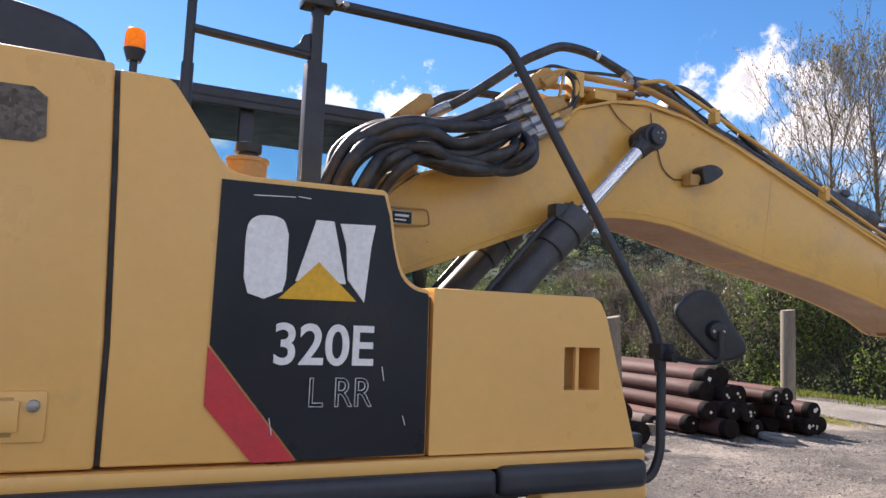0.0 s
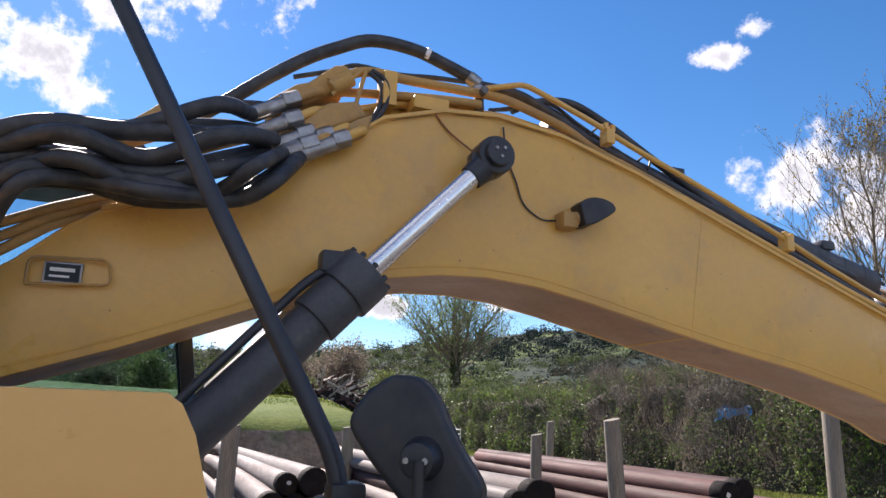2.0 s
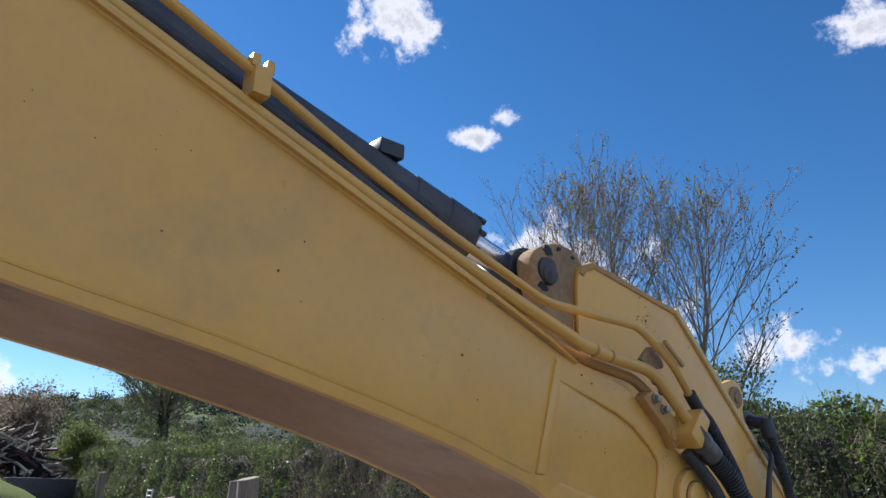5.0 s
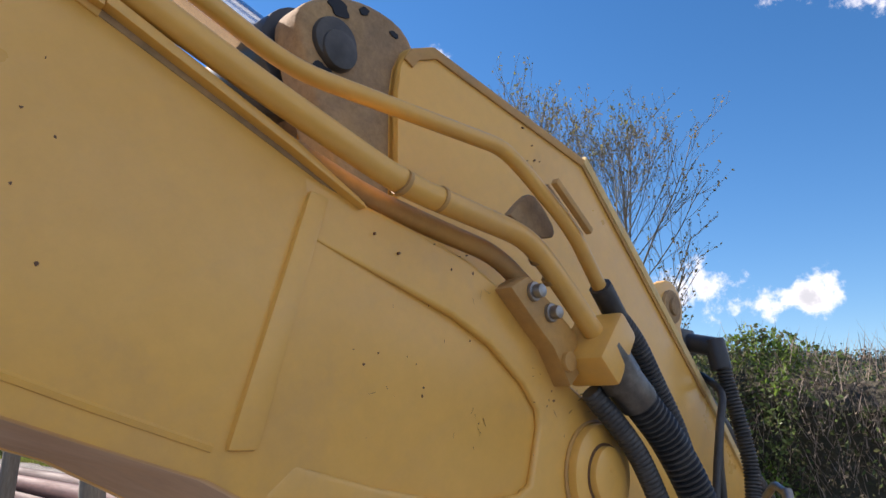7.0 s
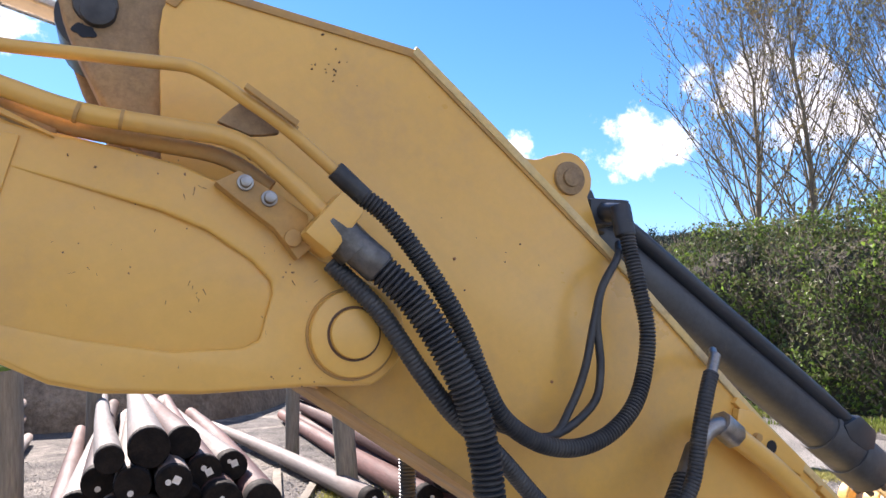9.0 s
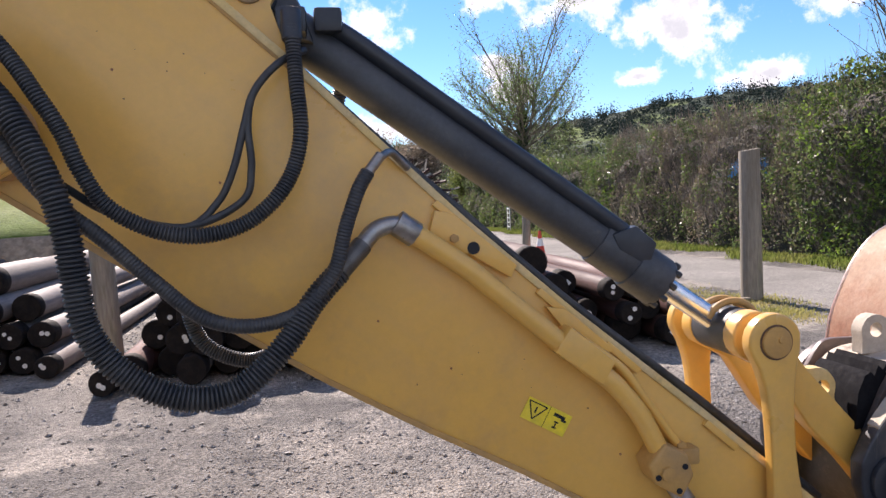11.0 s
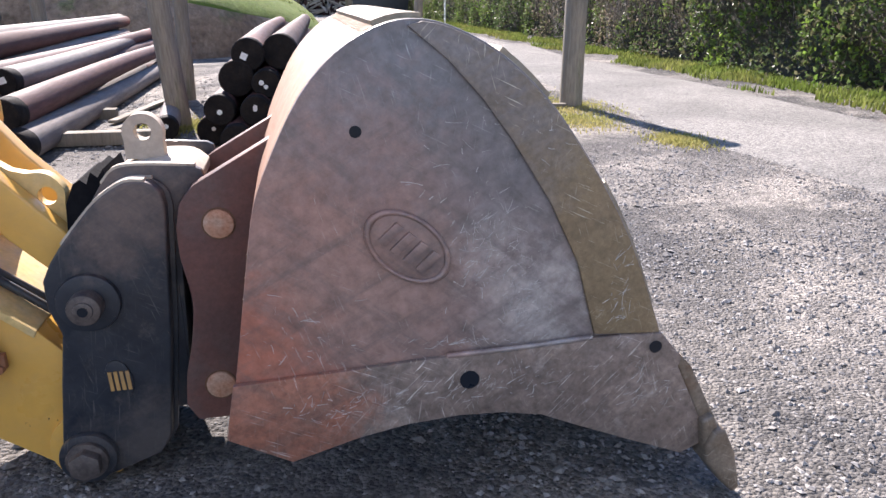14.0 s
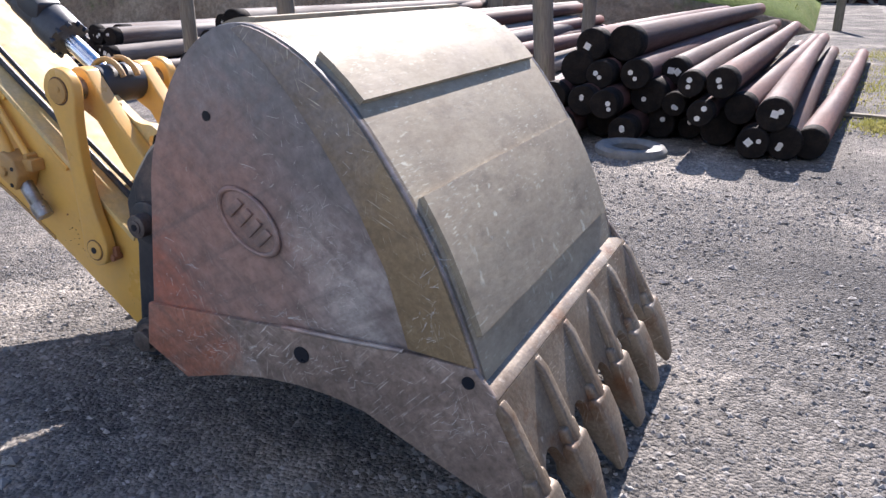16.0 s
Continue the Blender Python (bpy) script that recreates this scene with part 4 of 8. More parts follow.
def build_stick():
    stick = on(excavator, "stick", prism(STICK, -0.188, 0.188), YELLOW, "tapered yellow box-section stick")
    for y in (-1, 1):
        on(stick, "side_plate", prism(STICK, y * 0.175, y * 0.20, 0.004), YELLOW)
        on(stick, "end_boss", disc(10.395, 0.10, 0.12, y * 0.19, y * 0.215, 32), YELLOW)
        # rear knuckle where the stick ram pulls
        on(stick, "rear_knuckle", prism(smooth_profile([(7.43, 2.33), (7.40, 2.425), (7.415, 2.473), (7.477, 2.511), (7.547, 2.526), (7.62, 2.515), (7.665, 2.468)], 3) + [(7.72, 2.35), (7.62, 2.05), (7.50, 2.18)], y * 0.10, y * 0.175, 0.014, 3), DIRT_SHADE, "dirt-caked rear knuckle")
        ear = on(stick, "cylinder_ear", prism([(8.34, 2.24), *smooth_profile([(8.43, 2.175), (8.50, 2.165), (8.54, 2.178)], 3), *arc(8.60, 2.12, 0.072, 120, -40, 8), (8.70, 1.93)], y * 0.14, y * 0.172, 0.005), YELLOW)
        on(ear, "ear_pin", join(disc(8.60, 2.12, 0.045, y * 0.13, y * 0.182, 24, 0.006), disc(8.60, 2.12, 0.024, y * 0.18, y * 0.19, 14, 0.002)), DIRT_SHADE)
    top = STICK[4:11]
    # flange colour holds both its dust and the sun on it
    on(stick, "top_flange", prism([(x, z + 0.006) for x, z in top] + [(x - 0.01, z - 0.014) for x, z in top[::-1]], -0.208, 0.208, 0.003), SUNLIT_DUST)
    on(stick, "knuckle_pin", join(disc(7.47, 2.42, 0.044, -0.186, 0.186, 24, 0.010), disc(7.475, 2.405, 0.036, -0.192, 0.17, 18, 0.010)), RUBBER, "pin end caked in black grease")
    for x, z, r in ((7.475, 2.488, 0.030), (7.45, 2.36, 0.028), (7.53, 2.505, 0.014), (7.60, 2.49, 0.012)):
        on(stick, "grease_smear", prism([(x + r * q * math.cos(a), z + 0.7 * r * q * math.sin(a)) for q, a in ((0.75 + 0.14 * math.sin(2 * 2 * math.pi * k / 22 + 40 * x) + 0.09 * math.sin(5 * 2 * math.pi * k / 22 + 9 * x), 2 * math.pi * k / 22) for k in range(22))], -0.1775, -0.17), DECAL)
    band = [(7.602, 2.434), (7.619, 2.460), (7.675, 2.485), (8.165, 2.403), (8.378, 2.213), (8.718, 1.902)]
    on(stick, "edge_band", prism(band + [(8.703, 1.887), (8.363, 2.197), (8.155, 2.384), (7.682, 2.464), (7.637, 2.444), (7.624, 2.425)], -0.2045, -0.199, 0.002), DUSTY)
    low = STICK[16:24]
    on(stick, "low_edge", prism([(x, z - 0.005) for x, z in low] + [(x, z + 0.014) for x, z in low[::-1]], -0.205, 0.205, 0.002), DUSTY)
    # steel line and rail on the upper edge
    on(stick, "edge_hose", pipe([(8.55, -0.12, 2.075), (8.95, -0.13, 1.69), (9.45, -0.13, 1.235), (9.9, -0.12, 0.87), (10.33, -0.10, 0.50)], 0.013, 5, 12), RUBBER)
    on(stick, "edge_hose", pipe([(8.60, -0.07, 2.03), (9.0, -0.09, 1.65), (9.5, -0.09, 1.195), (10.33, -0.05, 0.50)], 0.011, 5, 12), RUBBER)
    for x, z in ((9.13, 1.50), (9.42, 1.235), (9.62, 1.065), (9.93, 0.80)):
        on(stick, "edge_clip", prism([(x - 0.05, z + 0.03), (x + 0.05, z - 0.06), (x + 0.035, z - 0.075), (x - 0.065, z + 0.015)], -0.215, -0.09, 0.003), YELLOW)
    # bucket service pipe on the near side, with its valve
    line = on(stick, "service_pipe", bent([(8.985, -0.265, 1.455), (9.14, -0.262, 1.345), (9.50, -0.26, 1.03), (9.56, -0.26, 0.985), (9.64, -0.26, 0.885), (9.69, -0.26, 0.78)], 0.029, 0.04, 14), YELLOW)
    on(line, "pipe_clamp", prism([(9.43, 1.16), (9.56, 1.05), (9.52, 0.985), (9.38, 1.09)], -0.292, -0.2, 0.01), YELLOW)
    on(line, "long_bracket", prism([(9.07, 1.50), (9.12, 1.49), (9.30, 1.335), (9.28, 1.30), (9.16, 1.375), (9.12, 1.36), (9.05, 1.43)], -0.225, -0.20, 0.004), YELLOW)
    # black disc paints the dark inside the hole
    on(line, "bracket_hole", disc(9.175, 1.39, 0.018, -0.227, -0.21, 16, 0.0), DECAL)
    on(line, "bracket_bolt", disc(9.12, 1.42, 0.013, -0.24, -0.21, 6, 0.002), DUSTY)
    on(line, "long_bracket", prism([(9.38, 1.21), (9.44, 1.20), (9.58, 1.075), (9.56, 1.05), (9.44, 1.13)], -0.225, -0.20, 0.004), YELLOW)
    on(stick, "drain_pipe", bent([(9.45, -0.23, 1.13), (9.60, -0.23, 1.02), (9.79, -0.23, 0.74)], 0.014, 0.05, 10), YELLOW)
    on(stick, "drain_fitting", join(box(9.765, -0.26, 0.715, 9.825, -0.2, 0.765, 0.008), disc(9.775, 0.77, 0.016, -0.25, -0.2, 6, 0.002)), DUSTY)
    valve = on(stick, "stop_valve", join(prism([(9.645, 0.74), (9.695, 0.80), (9.765, 0.765), (9.785, 0.70), (9.745, 0.635), (9.665, 0.685)], -0.30, -0.20, 0.012, 3), disc(9.70, 0.715, 0.022, -0.312, -0.29, 8, 0.004)), DUSTY, "scuffed yellow stop valve")
    # bolt holes are black discs, their inner shade painted on
    for x, z in ((9.672, 0.705), (9.735, 0.66), (9.755, 0.73)):
        on(valve, "bolt_hole", disc(x, z, 0.009, -0.303, -0.295, 10, 0.0), DECAL)
    on(valve, "steel_nozzle", join(rod((9.745, -0.25, 0.66), (9.80, -0.25, 0.575), 0.030, seg=8, bevel=0.003), rod((9.80, -0.25, 0.575), (9.835, -0.25, 0.525), 0.036, seg=20, bevel=0.004)), STEEL)
    # warning sticker: two pictogram fields
    c, u, v = Vector((9.375, -0.2025, 0.885)), Vector((0.866, 0, -0.5)), Vector((0.5, 0, 0.866))

    def quad(a0, b0, a1, b1, lift):
        bm = bmesh.new()
        vs = [bm.verts.new(c + u * a + v * b + Vector((0, -lift, 0))) for a, b in ((a0, b0), (a1, b0), (a1, b1), (a0, b1))]
        ext = bmesh.ops.extrude_face_region(bm, geom=[bm.faces.new(vs)])
        bmesh.ops.translate(bm, verts=[e for e in ext["geom"] if isinstance(e, bmesh.types.BMVert)], vec=(0, 0.002, 0))
        return bm

    sign = on(stick, "warning_sticker", quad(-0.073, -0.033, 0.073, 0.033, 0.0005), material("sticker_yellow", (0.80, 0.62, 0.03), 0.4, second=(0.70, 0.55, 0.05), scale=20, bump=0.0), "yellow warning sticker with black pictograms")
    tri = [(-0.068, 0.024), (-0.008, 0.024), (-0.038, -0.024)]
    ring = [sweep([c + u * a[0] + v * a[1] + Vector((0, -0.001, 0)), c + u * b[0] + v * b[1] + Vector((0, -0.001, 0))], 0.002, 6) for a, b in zip(tri, tri[1:] + tri[:1])]
    on(sign, "pictogram", join(*ring, quad(-0.0405, -0.004, -0.0355, 0.014, 0.001), quad(0.0, -0.033, 0.0015, 0.033, 0.001), quad(0.018, 0.012, 0.055, 0.022, 0.001), quad(0.045, 0.006, 0.062, 0.013, 0.001),
                               quad(0.033, -0.02, 0.037, -0.002, 0.001), quad(0.028, -0.022, 0.042, -0.017, 0.001), quad(0.028, -0.005, 0.042, 0.0, 0.001)), DECAL)
    chipped(stick, "paint_wear", [(7.95, 2.33, 0.06, 0.05, 16), (8.4, 1.9, 0.25, 0.2, 8), (9.95, 0.42, 0.12, 0.10, 16), (9.3, 1.0, 0.4, 0.15, 10), (10.3, 0.2, 0.12, 0.08, 14)], -0.2035, 9)
    for x, z in ((9.77, 0.60), (9.98, 0.38), (9.1, 1.05), (8.9, 1.2), (9.6, 0.75), (8.5, 1.6), (9.91, 0.53), (8.25, 1.9)):
        on(stick, "rust_spot", disc(x, z, 0.0035, -0.204, -0.199, 7, 0.0), RUST)
    return stick


def build_linkage(stick):
    cyl = ram(stick, "bucket_cylinder", (8.68, 2.063), (9.835, 1.232), (10.02, 1.10), 0.0, 0.070, 0.037, "black hydraulic bucket cylinder", 0.014)
    on(cyl, "cylinder_foot", join(disc(8.60, 2.12, 0.072, -0.13, 0.13), prism([(8.58, 2.165), (8.73, 2.115), (8.77, 1.985), (8.62, 2.025)], -0.1, 0.1, 0.02)), BLACK)
    on(cyl, "side_tube", bent([(8.80, -0.05, 2.06), (8.88, -0.05, 2.01), (9.60, -0.05, 1.482), (9.73, -0.04, 1.385)], 0.026, 0.05), BLACK)
    on(cyl, "tube_port", prism([(9.65, 1.40), (9.73, 1.425), (9.80, 1.365), (9.77, 1.29), (9.67, 1.35)], -0.08, 0.03, 0.012), BLACK)
    on(cyl, "tube_port", box(8.77, -0.1, 2.02, 8.85, 0.03, 2.09, 0.012), BLACK)
    for y in (-1, 1):
        bone = [*arc(10.078, 1.06, 0.086, 15, 200, 12), *smooth_profile([(10.022, 0.985), (10.045, 0.91), (10.057, 0.81), (10.063, 0.66), (10.063, 0.51)], 3), *arc(10.125, 0.425, 0.068, 165, 340, 10), *smooth_profile([(10.198, 0.445), (10.186, 0.50), (10.158, 0.60), (10.142, 0.72), (10.138, 0.85), (10.145, 0.96), (10.16, 1.03)], 3)]
        link = on(stick, "side_link", prism(bone, y * 0.215, y * 0.262, 0.010, 3), YELLOW, "yellow link arm")
        cap = on(link, "pin_cap", join(disc(10.078, 1.06, 0.048, y * 0.25, y * 0.272, 26, 0.005), disc(10.09, 1.068, 0.012, y * 0.27, y * 0.276, 8, 0.002)), DUSTY)
        on(cap, "cap_groove", disc(10.078, 1.06, 0.054, y * 0.25, y * 0.2635, 28, 0.0), FLECK)
        ring = on(link, "pin_ring", join(disc(10.125, 0.425, 0.040, y * 0.25, y * 0.268, 24, 0.005)), YELLOW)
        on(ring, "ring_groove", disc(10.125, 0.425, 0.045, y * 0.25, y * 0.2635, 24, 0.0), FLECK)
        # hole not cut: a black disc gives its shade
        on(link, "pin_hole", disc(10.125, 0.425, 0.014, y * 0.26, y * 0.270, 14, 0.0), DECAL)
        on(link, "lock_bolt", join(disc(10.195, 0.395, 0.016, y * 0.2, y * 0.245, 6, 0.003), box(10.185, y * 0.225 - 0.01, 0.40, 10.215, y * 0.225 + 0.01, 0.44, 0.003)), RUST)
        bar = [*arc(10.078, 1.06, 0.08, 60, 230, 8), (10.14, 0.935), (10.255, 0.757), (10.38, 0.63), (10.46, 0.53), (10.52, 0.62), (10.43, 0.745), (10.25, 0.945)]
        on(stick, "power_link", prism(bar, y * 0.10, y * 0.165, 0.008, 3), YELLOW, "yellow power link")
    on(stick, "link_pin", rod((10.078, -0.26, 1.06), (10.078, 0.26, 1.06), 0.045, seg=24), STEEL)
    on(stick, "cross_tube", rod((10.078, -0.10, 1.06), (10.078, 0.10, 1.06), 0.078, seg=28, bevel=0.006), GREYDARK)
    on(stick, "lower_pin", rod((10.125, -0.26, 0.425), (10.125, 0.26, 0.425), 0.04, seg=20), STEEL)
    lugp = [(10.14, 1.03), (10.27, 0.935), *smooth_profile([(10.31, 0.925), (10.35, 0.925), (10.38, 0.91), (10.405, 0.87), (10.40, 0.82), (10.42, 0.77)], 3), (10.38, 0.70), (10.18, 0.92)]
    on(stick, "lifting_eye", holed(lugp, [(10.358, 0.858, 0.026)], -0.095, -0.055), SUNLIT_DUST, "worn lifting eye")
    for k in range(2):
        on(stick, "pin_strap", sweep([Vector((10.078 + 0.097 * math.cos(a), -0.03 + 0.07 * k, 1.06 + 0.097 * math.sin(a))) for a in (radians(20 + 7 * n) for n in range(20))], 0.012, 8), DUSTY)


def build_hitch():
    dark = material("hitch_black_paint", (0.013, 0.017, 0.026), 0.42, second=(0.024, 0.029, 0.038), scale=7, fine=70, bump=0.15, third=(0.10, 0.085, 0.075), third_scale=11, third_spread=(0.58, 0.72), smear=(0.032, 0.036, 0.045), scratch=(0.09, 0.085, 0.08), zones=(((0.17, 0.12, 0.10), (10.57, 0.90), 0.06, 0.27, 0.8), ((0.12, 0.10, 0.09), (10.58, 0.12), 0.05, 0.2, 0.6)))
    dull = material("dull_pin_steel", (0.15, 0.125, 0.115), 0.5, 0.5, second=(0.09, 0.075, 0.07), scale=25, fine=80, fine_amount=0.25, bump=0.2)
    wing = [(10.36, 0.66), (10.385, 0.71), (10.42, 0.76), (10.50, 0.855), *smooth_profile([(10.545, 0.895), (10.60, 0.925), (10.655, 0.925), (10.69, 0.895), (10.70, 0.85)], 3), (10.675, 0.5), (10.635, 0.14), (10.60, 0.085), (10.47, 0.035),
            *arc(10.395, 0.09, 0.075, -70, -170, 6), (10.36, 0.35), (10.385, 0.50), (10.36, 0.58)]
    hitch = on(excavator, "quick_hitch", join(prism([(10.46, 0.2), (10.46, 0.70), (10.56, 0.88), (10.70, 0.88), (10.70, 0.2)], -0.20, 0.20, 0.01)), dark, "black quick hitch with worn paint")
    for y in (-1, 1):
        on(hitch, "cheek_plate", prism(wing, y * 0.215, y * 0.265, 0.008, 3), dark)
        flap = [(10.40, 0.66), (10.50, 0.865), *smooth_profile([(10.53, 0.912), (10.562, 0.946), (10.605, 0.957), (10.69, 0.955)], 3), (10.775, 0.949), (10.795, 0.938), (10.80, 0.92), (10.80, 0.885), (10.772, 0.87), (10.72, 0.80), (10.70, 0.30), (10.62, 0.12), (10.42, 0.10)]
        on(hitch, "inner_cheek", prism(flap, y * 0.172, y * 0.195, 0.004), dark)
        on(hitch, "layer_plate", prism([(x + 0.012, z - 0.004) for x, z in wing], y * 0.198, y * 0.214, 0.003), dark)
        up = on(hitch, "upper_boss", disc(10.47, 0.595, 0.085, y * 0.26, y * 0.285, 32, 0.01), dark)
        on(up, "upper_pin", join(disc(10.47, 0.595, 0.045, y * 0.28, y * 0.335, 28, 0.008), disc(10.47, 0.595, 0.026, y * 0.33, y * 0.341, 20, 0.003)), dull)
        # bore's dark inside is painted as a black disc
        on(up, "pin_bore", disc(10.47, 0.595, 0.014, y * 0.335, y * 0.343, 12, 0.0), DECAL)
        lowb = on(hitch, "lower_boss", disc(10.40, 0.105, 0.082, y * 0.26, y * 0.29, 32, 0.012), dark)
        on(lowb, "lower_nut", join(rod((10.40, y * 0.285, 0.105), (10.40, y * 0.335, 0.105), 0.048, seg=6, bevel=0.006), disc(10.40, 0.105, 0.06, y * 0.28, y * 0.305, 24, 0.004)), dull)
        badge = on(hitch, "maker_badge", join(disc(10.515, 0.345, 0.052, y * 0.262, y * 0.271, 30, 0.003)), dark)
        badge.data.transform(Matrix.Translation((10.515, 0, 0.345)) @ Matrix.Rotation(radians(-8), 4, "Y") @ Matrix.Diagonal((0.72, 1, 1.25, 1)) @ Matrix.Translation((-10.515, 0, -0.345)))
        for k in range(4):
            on(badge, "badge_bar", prism([(10.49 + k * 0.016, 0.315), (10.50 + k * 0.016, 0.315), (10.497 + k * 0.016, 0.375), (10.487 + k * 0.016, 0.375)], y * 0.270, y * 0.2745), DUSTY)
    # pale for dust, with sunlight on the top edges painted in
    pale = material("dusty_sunlit_hitch_top", (0.40, 0.345, 0.28), 0.85, second=(0.48, 0.42, 0.34), scale=14, bump=0.3, third=(0.14, 0.10, 0.08), third_scale=8)
    crest = smooth_profile([(10.515, 0.885), (10.54, 0.912), (10.585, 0.934), (10.66, 0.946), (10.74, 0.941), (10.785, 0.908)], 3)
    on(hitch, "top_plate", prism(crest + [(x - 0.002, z - 0.03) for x, z in crest[::-1]], -0.170, 0.13, 0.004), pale, "bent top plate, pale with dust and painted sunlight")
    for y0, y1, line in ((-0.1955, -0.171, [(10.527, 0.912), (10.56, 0.9485), (10.605, 0.960), (10.69, 0.958), (10.778, 0.952)]),
                         (-0.214, -0.199, [(10.51, 0.858), (10.556, 0.896), (10.612, 0.926), (10.665, 0.926)]),
                         (-0.262, -0.2155, [(10.42, 0.765), (10.50, 0.859), (10.546, 0.899), (10.60, 0.9295), (10.652, 0.9295)])):
        line = smooth_profile(line, 3)
        on(hitch, "dust_layer", prism([(x, z + 0.003) for x, z in line] + [(x + 0.002, z - 0.004) for x, z in line[::-1]], y0, y1), pale)
    ring = [(10.565, 0.94), *arc(10.62, 1.015, 0.058, 200, -20, 12), (10.675, 0.94)]
    on(hitch, "lifting_lug", holed(ring, [(10.62, 1.02, 0.025)], -0.025, 0.025), pale, "upright lifting lug with a round hole")
    # black block added for the shaded hollow between the cheeks
    on(hitch, "ragged_guard", prism([(10.415, 0.735), (10.425, 0.85), (10.45, 0.905), (10.47, 0.918), (10.486, 0.905), (10.50, 0.938), (10.517, 0.922), (10.534, 0.946), (10.542, 0.915), (10.556, 0.905), (10.545, 0.87), (10.56, 0.80), (10.50, 0.74)], -0.172, 0.06), material("void_black", (0.006, 0.006, 0.008), 0.9, spec=0.1, second=(0.012, 0.012, 0.014), scale=20, bump=0.2))
    on(hitch, "lock_ram", rod((10.74, -0.03, 0.22), (10.74, -0.03, 0.80), 0.05, seg=16), dark)


MARK_Y = -0.612
SHELL = [(10.868, 0.45), (10.897, 0.62), (10.930, 0.82), (10.955, 0.95), (11.0, 1.06), (11.07, 1.19), (11.15, 1.28), (11.24, 1.335), (11.32, 1.352), (11.41, 1.337), (11.53, 1.275), (11.65, 1.165), (11.77, 1.005), (11.88, 0.82), (11.97, 0.605), (12.01, 0.49)]


def shell_strip(line, y0, y1, out, inn):
    """A bent plate following the bucket's back."""
    pts = [Vector((x, 0, z)) for x, z in line]
    up, low = [], []
    for i, p in enumerate(pts):
        t = pts[min(i + 1, len(pts) - 1)] - pts[max(i - 1, 0)]
        n = Vector((-t.z, 0, t.x)).normalized()
        up.append(p + n * out)
        low.append(p - n * inn)
    return prism([(p.x, p.z) for p in up] + [(p.x, p.z) for p in low[::-1]], y0, y1)


def build_bucket():
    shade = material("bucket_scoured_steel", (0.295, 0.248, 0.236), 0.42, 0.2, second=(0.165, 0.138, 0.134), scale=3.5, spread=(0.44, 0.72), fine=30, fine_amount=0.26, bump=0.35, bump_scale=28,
                     third=(0.36, 0.325, 0.30), third_scale=14, third_spread=(0.58, 0.74), scratch=(0.52, 0.50, 0.475), scratch_amount=(0.64, 0.74),
                     zones=(((0.165, 0.16, 0.165), (11.28, 1.12), 0.15, 0.44, 0.75), ((0.37, 0.20, 0.155), (10.98, 0.64), 0.28, 0.70, 0.85), ((0.42, 0.145, 0.09), (10.82, 0.46), 0.22, 0.36, 0.9), ((0.56, 0.535, 0.51), (11.60, 0.64), 0.0, 0.20, 0.7), ((0.50, 0.46, 0.44), (11.52, 0.82), 0.0, 0.13, 0.6), ((0.36, 0.25, 0.215), (11.28, 0.62), 0.05, 0.36, 0.6), ((0.13, 0.135, 0.15), (11.55, 0.98), 0.0, 0.20, 0.55)), smear=(0.13, 0.115, 0.11))
    olive = material("olive_worn_plate", (0.27, 0.20, 0.115), 0.55, 0.2, zones=(((0.22, 0.20, 0.195), (11.38, 1.26), 0.16, 0.50, 0.95),), second=(0.28, 0.205, 0.125), scale=3, fine=60, fine_amount=0.25, bump=0.25, bump_scale=45, third=(0.44, 0.37, 0.26), third_scale=9, smear=(0.20, 0.145, 0.085), scratch=(0.62, 0.56, 0.45), scratch_amount=(0.66, 0.72))
    back = material("bucket_dusty_back", (0.37, 0.318, 0.235), 0.75, 0.0, smear=(0.26, 0.215, 0.16), second=(0.30, 0.26, 0.195), scale=4, fine=60, fine_amount=0.16, bump=0.25, bump_scale=50, third=(0.20, 0.165, 0.125), third_scale=8, third_spread=(0.54, 0.70), stretch=(1, 0.4, 1), scratch=(0.56, 0.55, 0.45), scratch_amount=(0.62, 0.70))
    red = material("bucket_red_oxide", (0.33, 0.145, 0.085), 0.75, 0.0, second=(0.28, 0.135, 0.085), scale=5, fine=60, fine_amount=0.18, bump=0.2, bump_scale=50, third=(0.36, 0.245, 0.18), third_scale=3, third_spread=(0.5, 0.75), zones=(((0.40, 0.29, 0.205), (11.25, 1.36), 0.25, 0.60, 0.85),), spec=0.25)
    rusty = material("ear_red_brown", (0.15, 0.066, 0.052), 0.65, 0.1, second=(0.105, 0.055, 0.048), scale=5, fine=60, fine_amount=0.2, bump=0.2, bump_scale=50, third=(0.12, 0.085, 0.075), third_scale=4, third_spread=(0.5, 0.7))
    edge = material("cutting_edge_steel", (0.19, 0.145, 0.105), 0.5, 0.3, second=(0.28, 0.235, 0.185), scale=6, fine=80, fine_amount=0.3, bump=0.35, bump_scale=60, third=(0.17, 0.09, 0.05), third_scale=7, third_spread=(0.52, 0.68), scratch=(0.50, 0.45, 0.38))
    cutter_steel = material("side_cutter_steel", (0.29, 0.225, 0.19), 0.48, 0.2, second=(0.20, 0.155, 0.13), scale=6, fine=38, fine_amount=0.4, bump=0.4, bump_scale=32, third=(0.42, 0.36, 0.32), third_scale=7, third_spread=(0.55, 0.72),
                            scratch=(0.70, 0.64, 0.59), scratch_amount=(0.63, 0.72), zones=(((0.37, 0.14, 0.085), (10.85, 0.40), 0.22, 0.40, 0.85),), smear=(0.14, 0.11, 0.095))
    pin_steel = material("ear_pin_rust", (0.46, 0.23, 0.14), 0.6, 0.2, second=(0.46, 0.33, 0.25), scale=20, fine=80, fine_amount=0.3, bump=0.3)
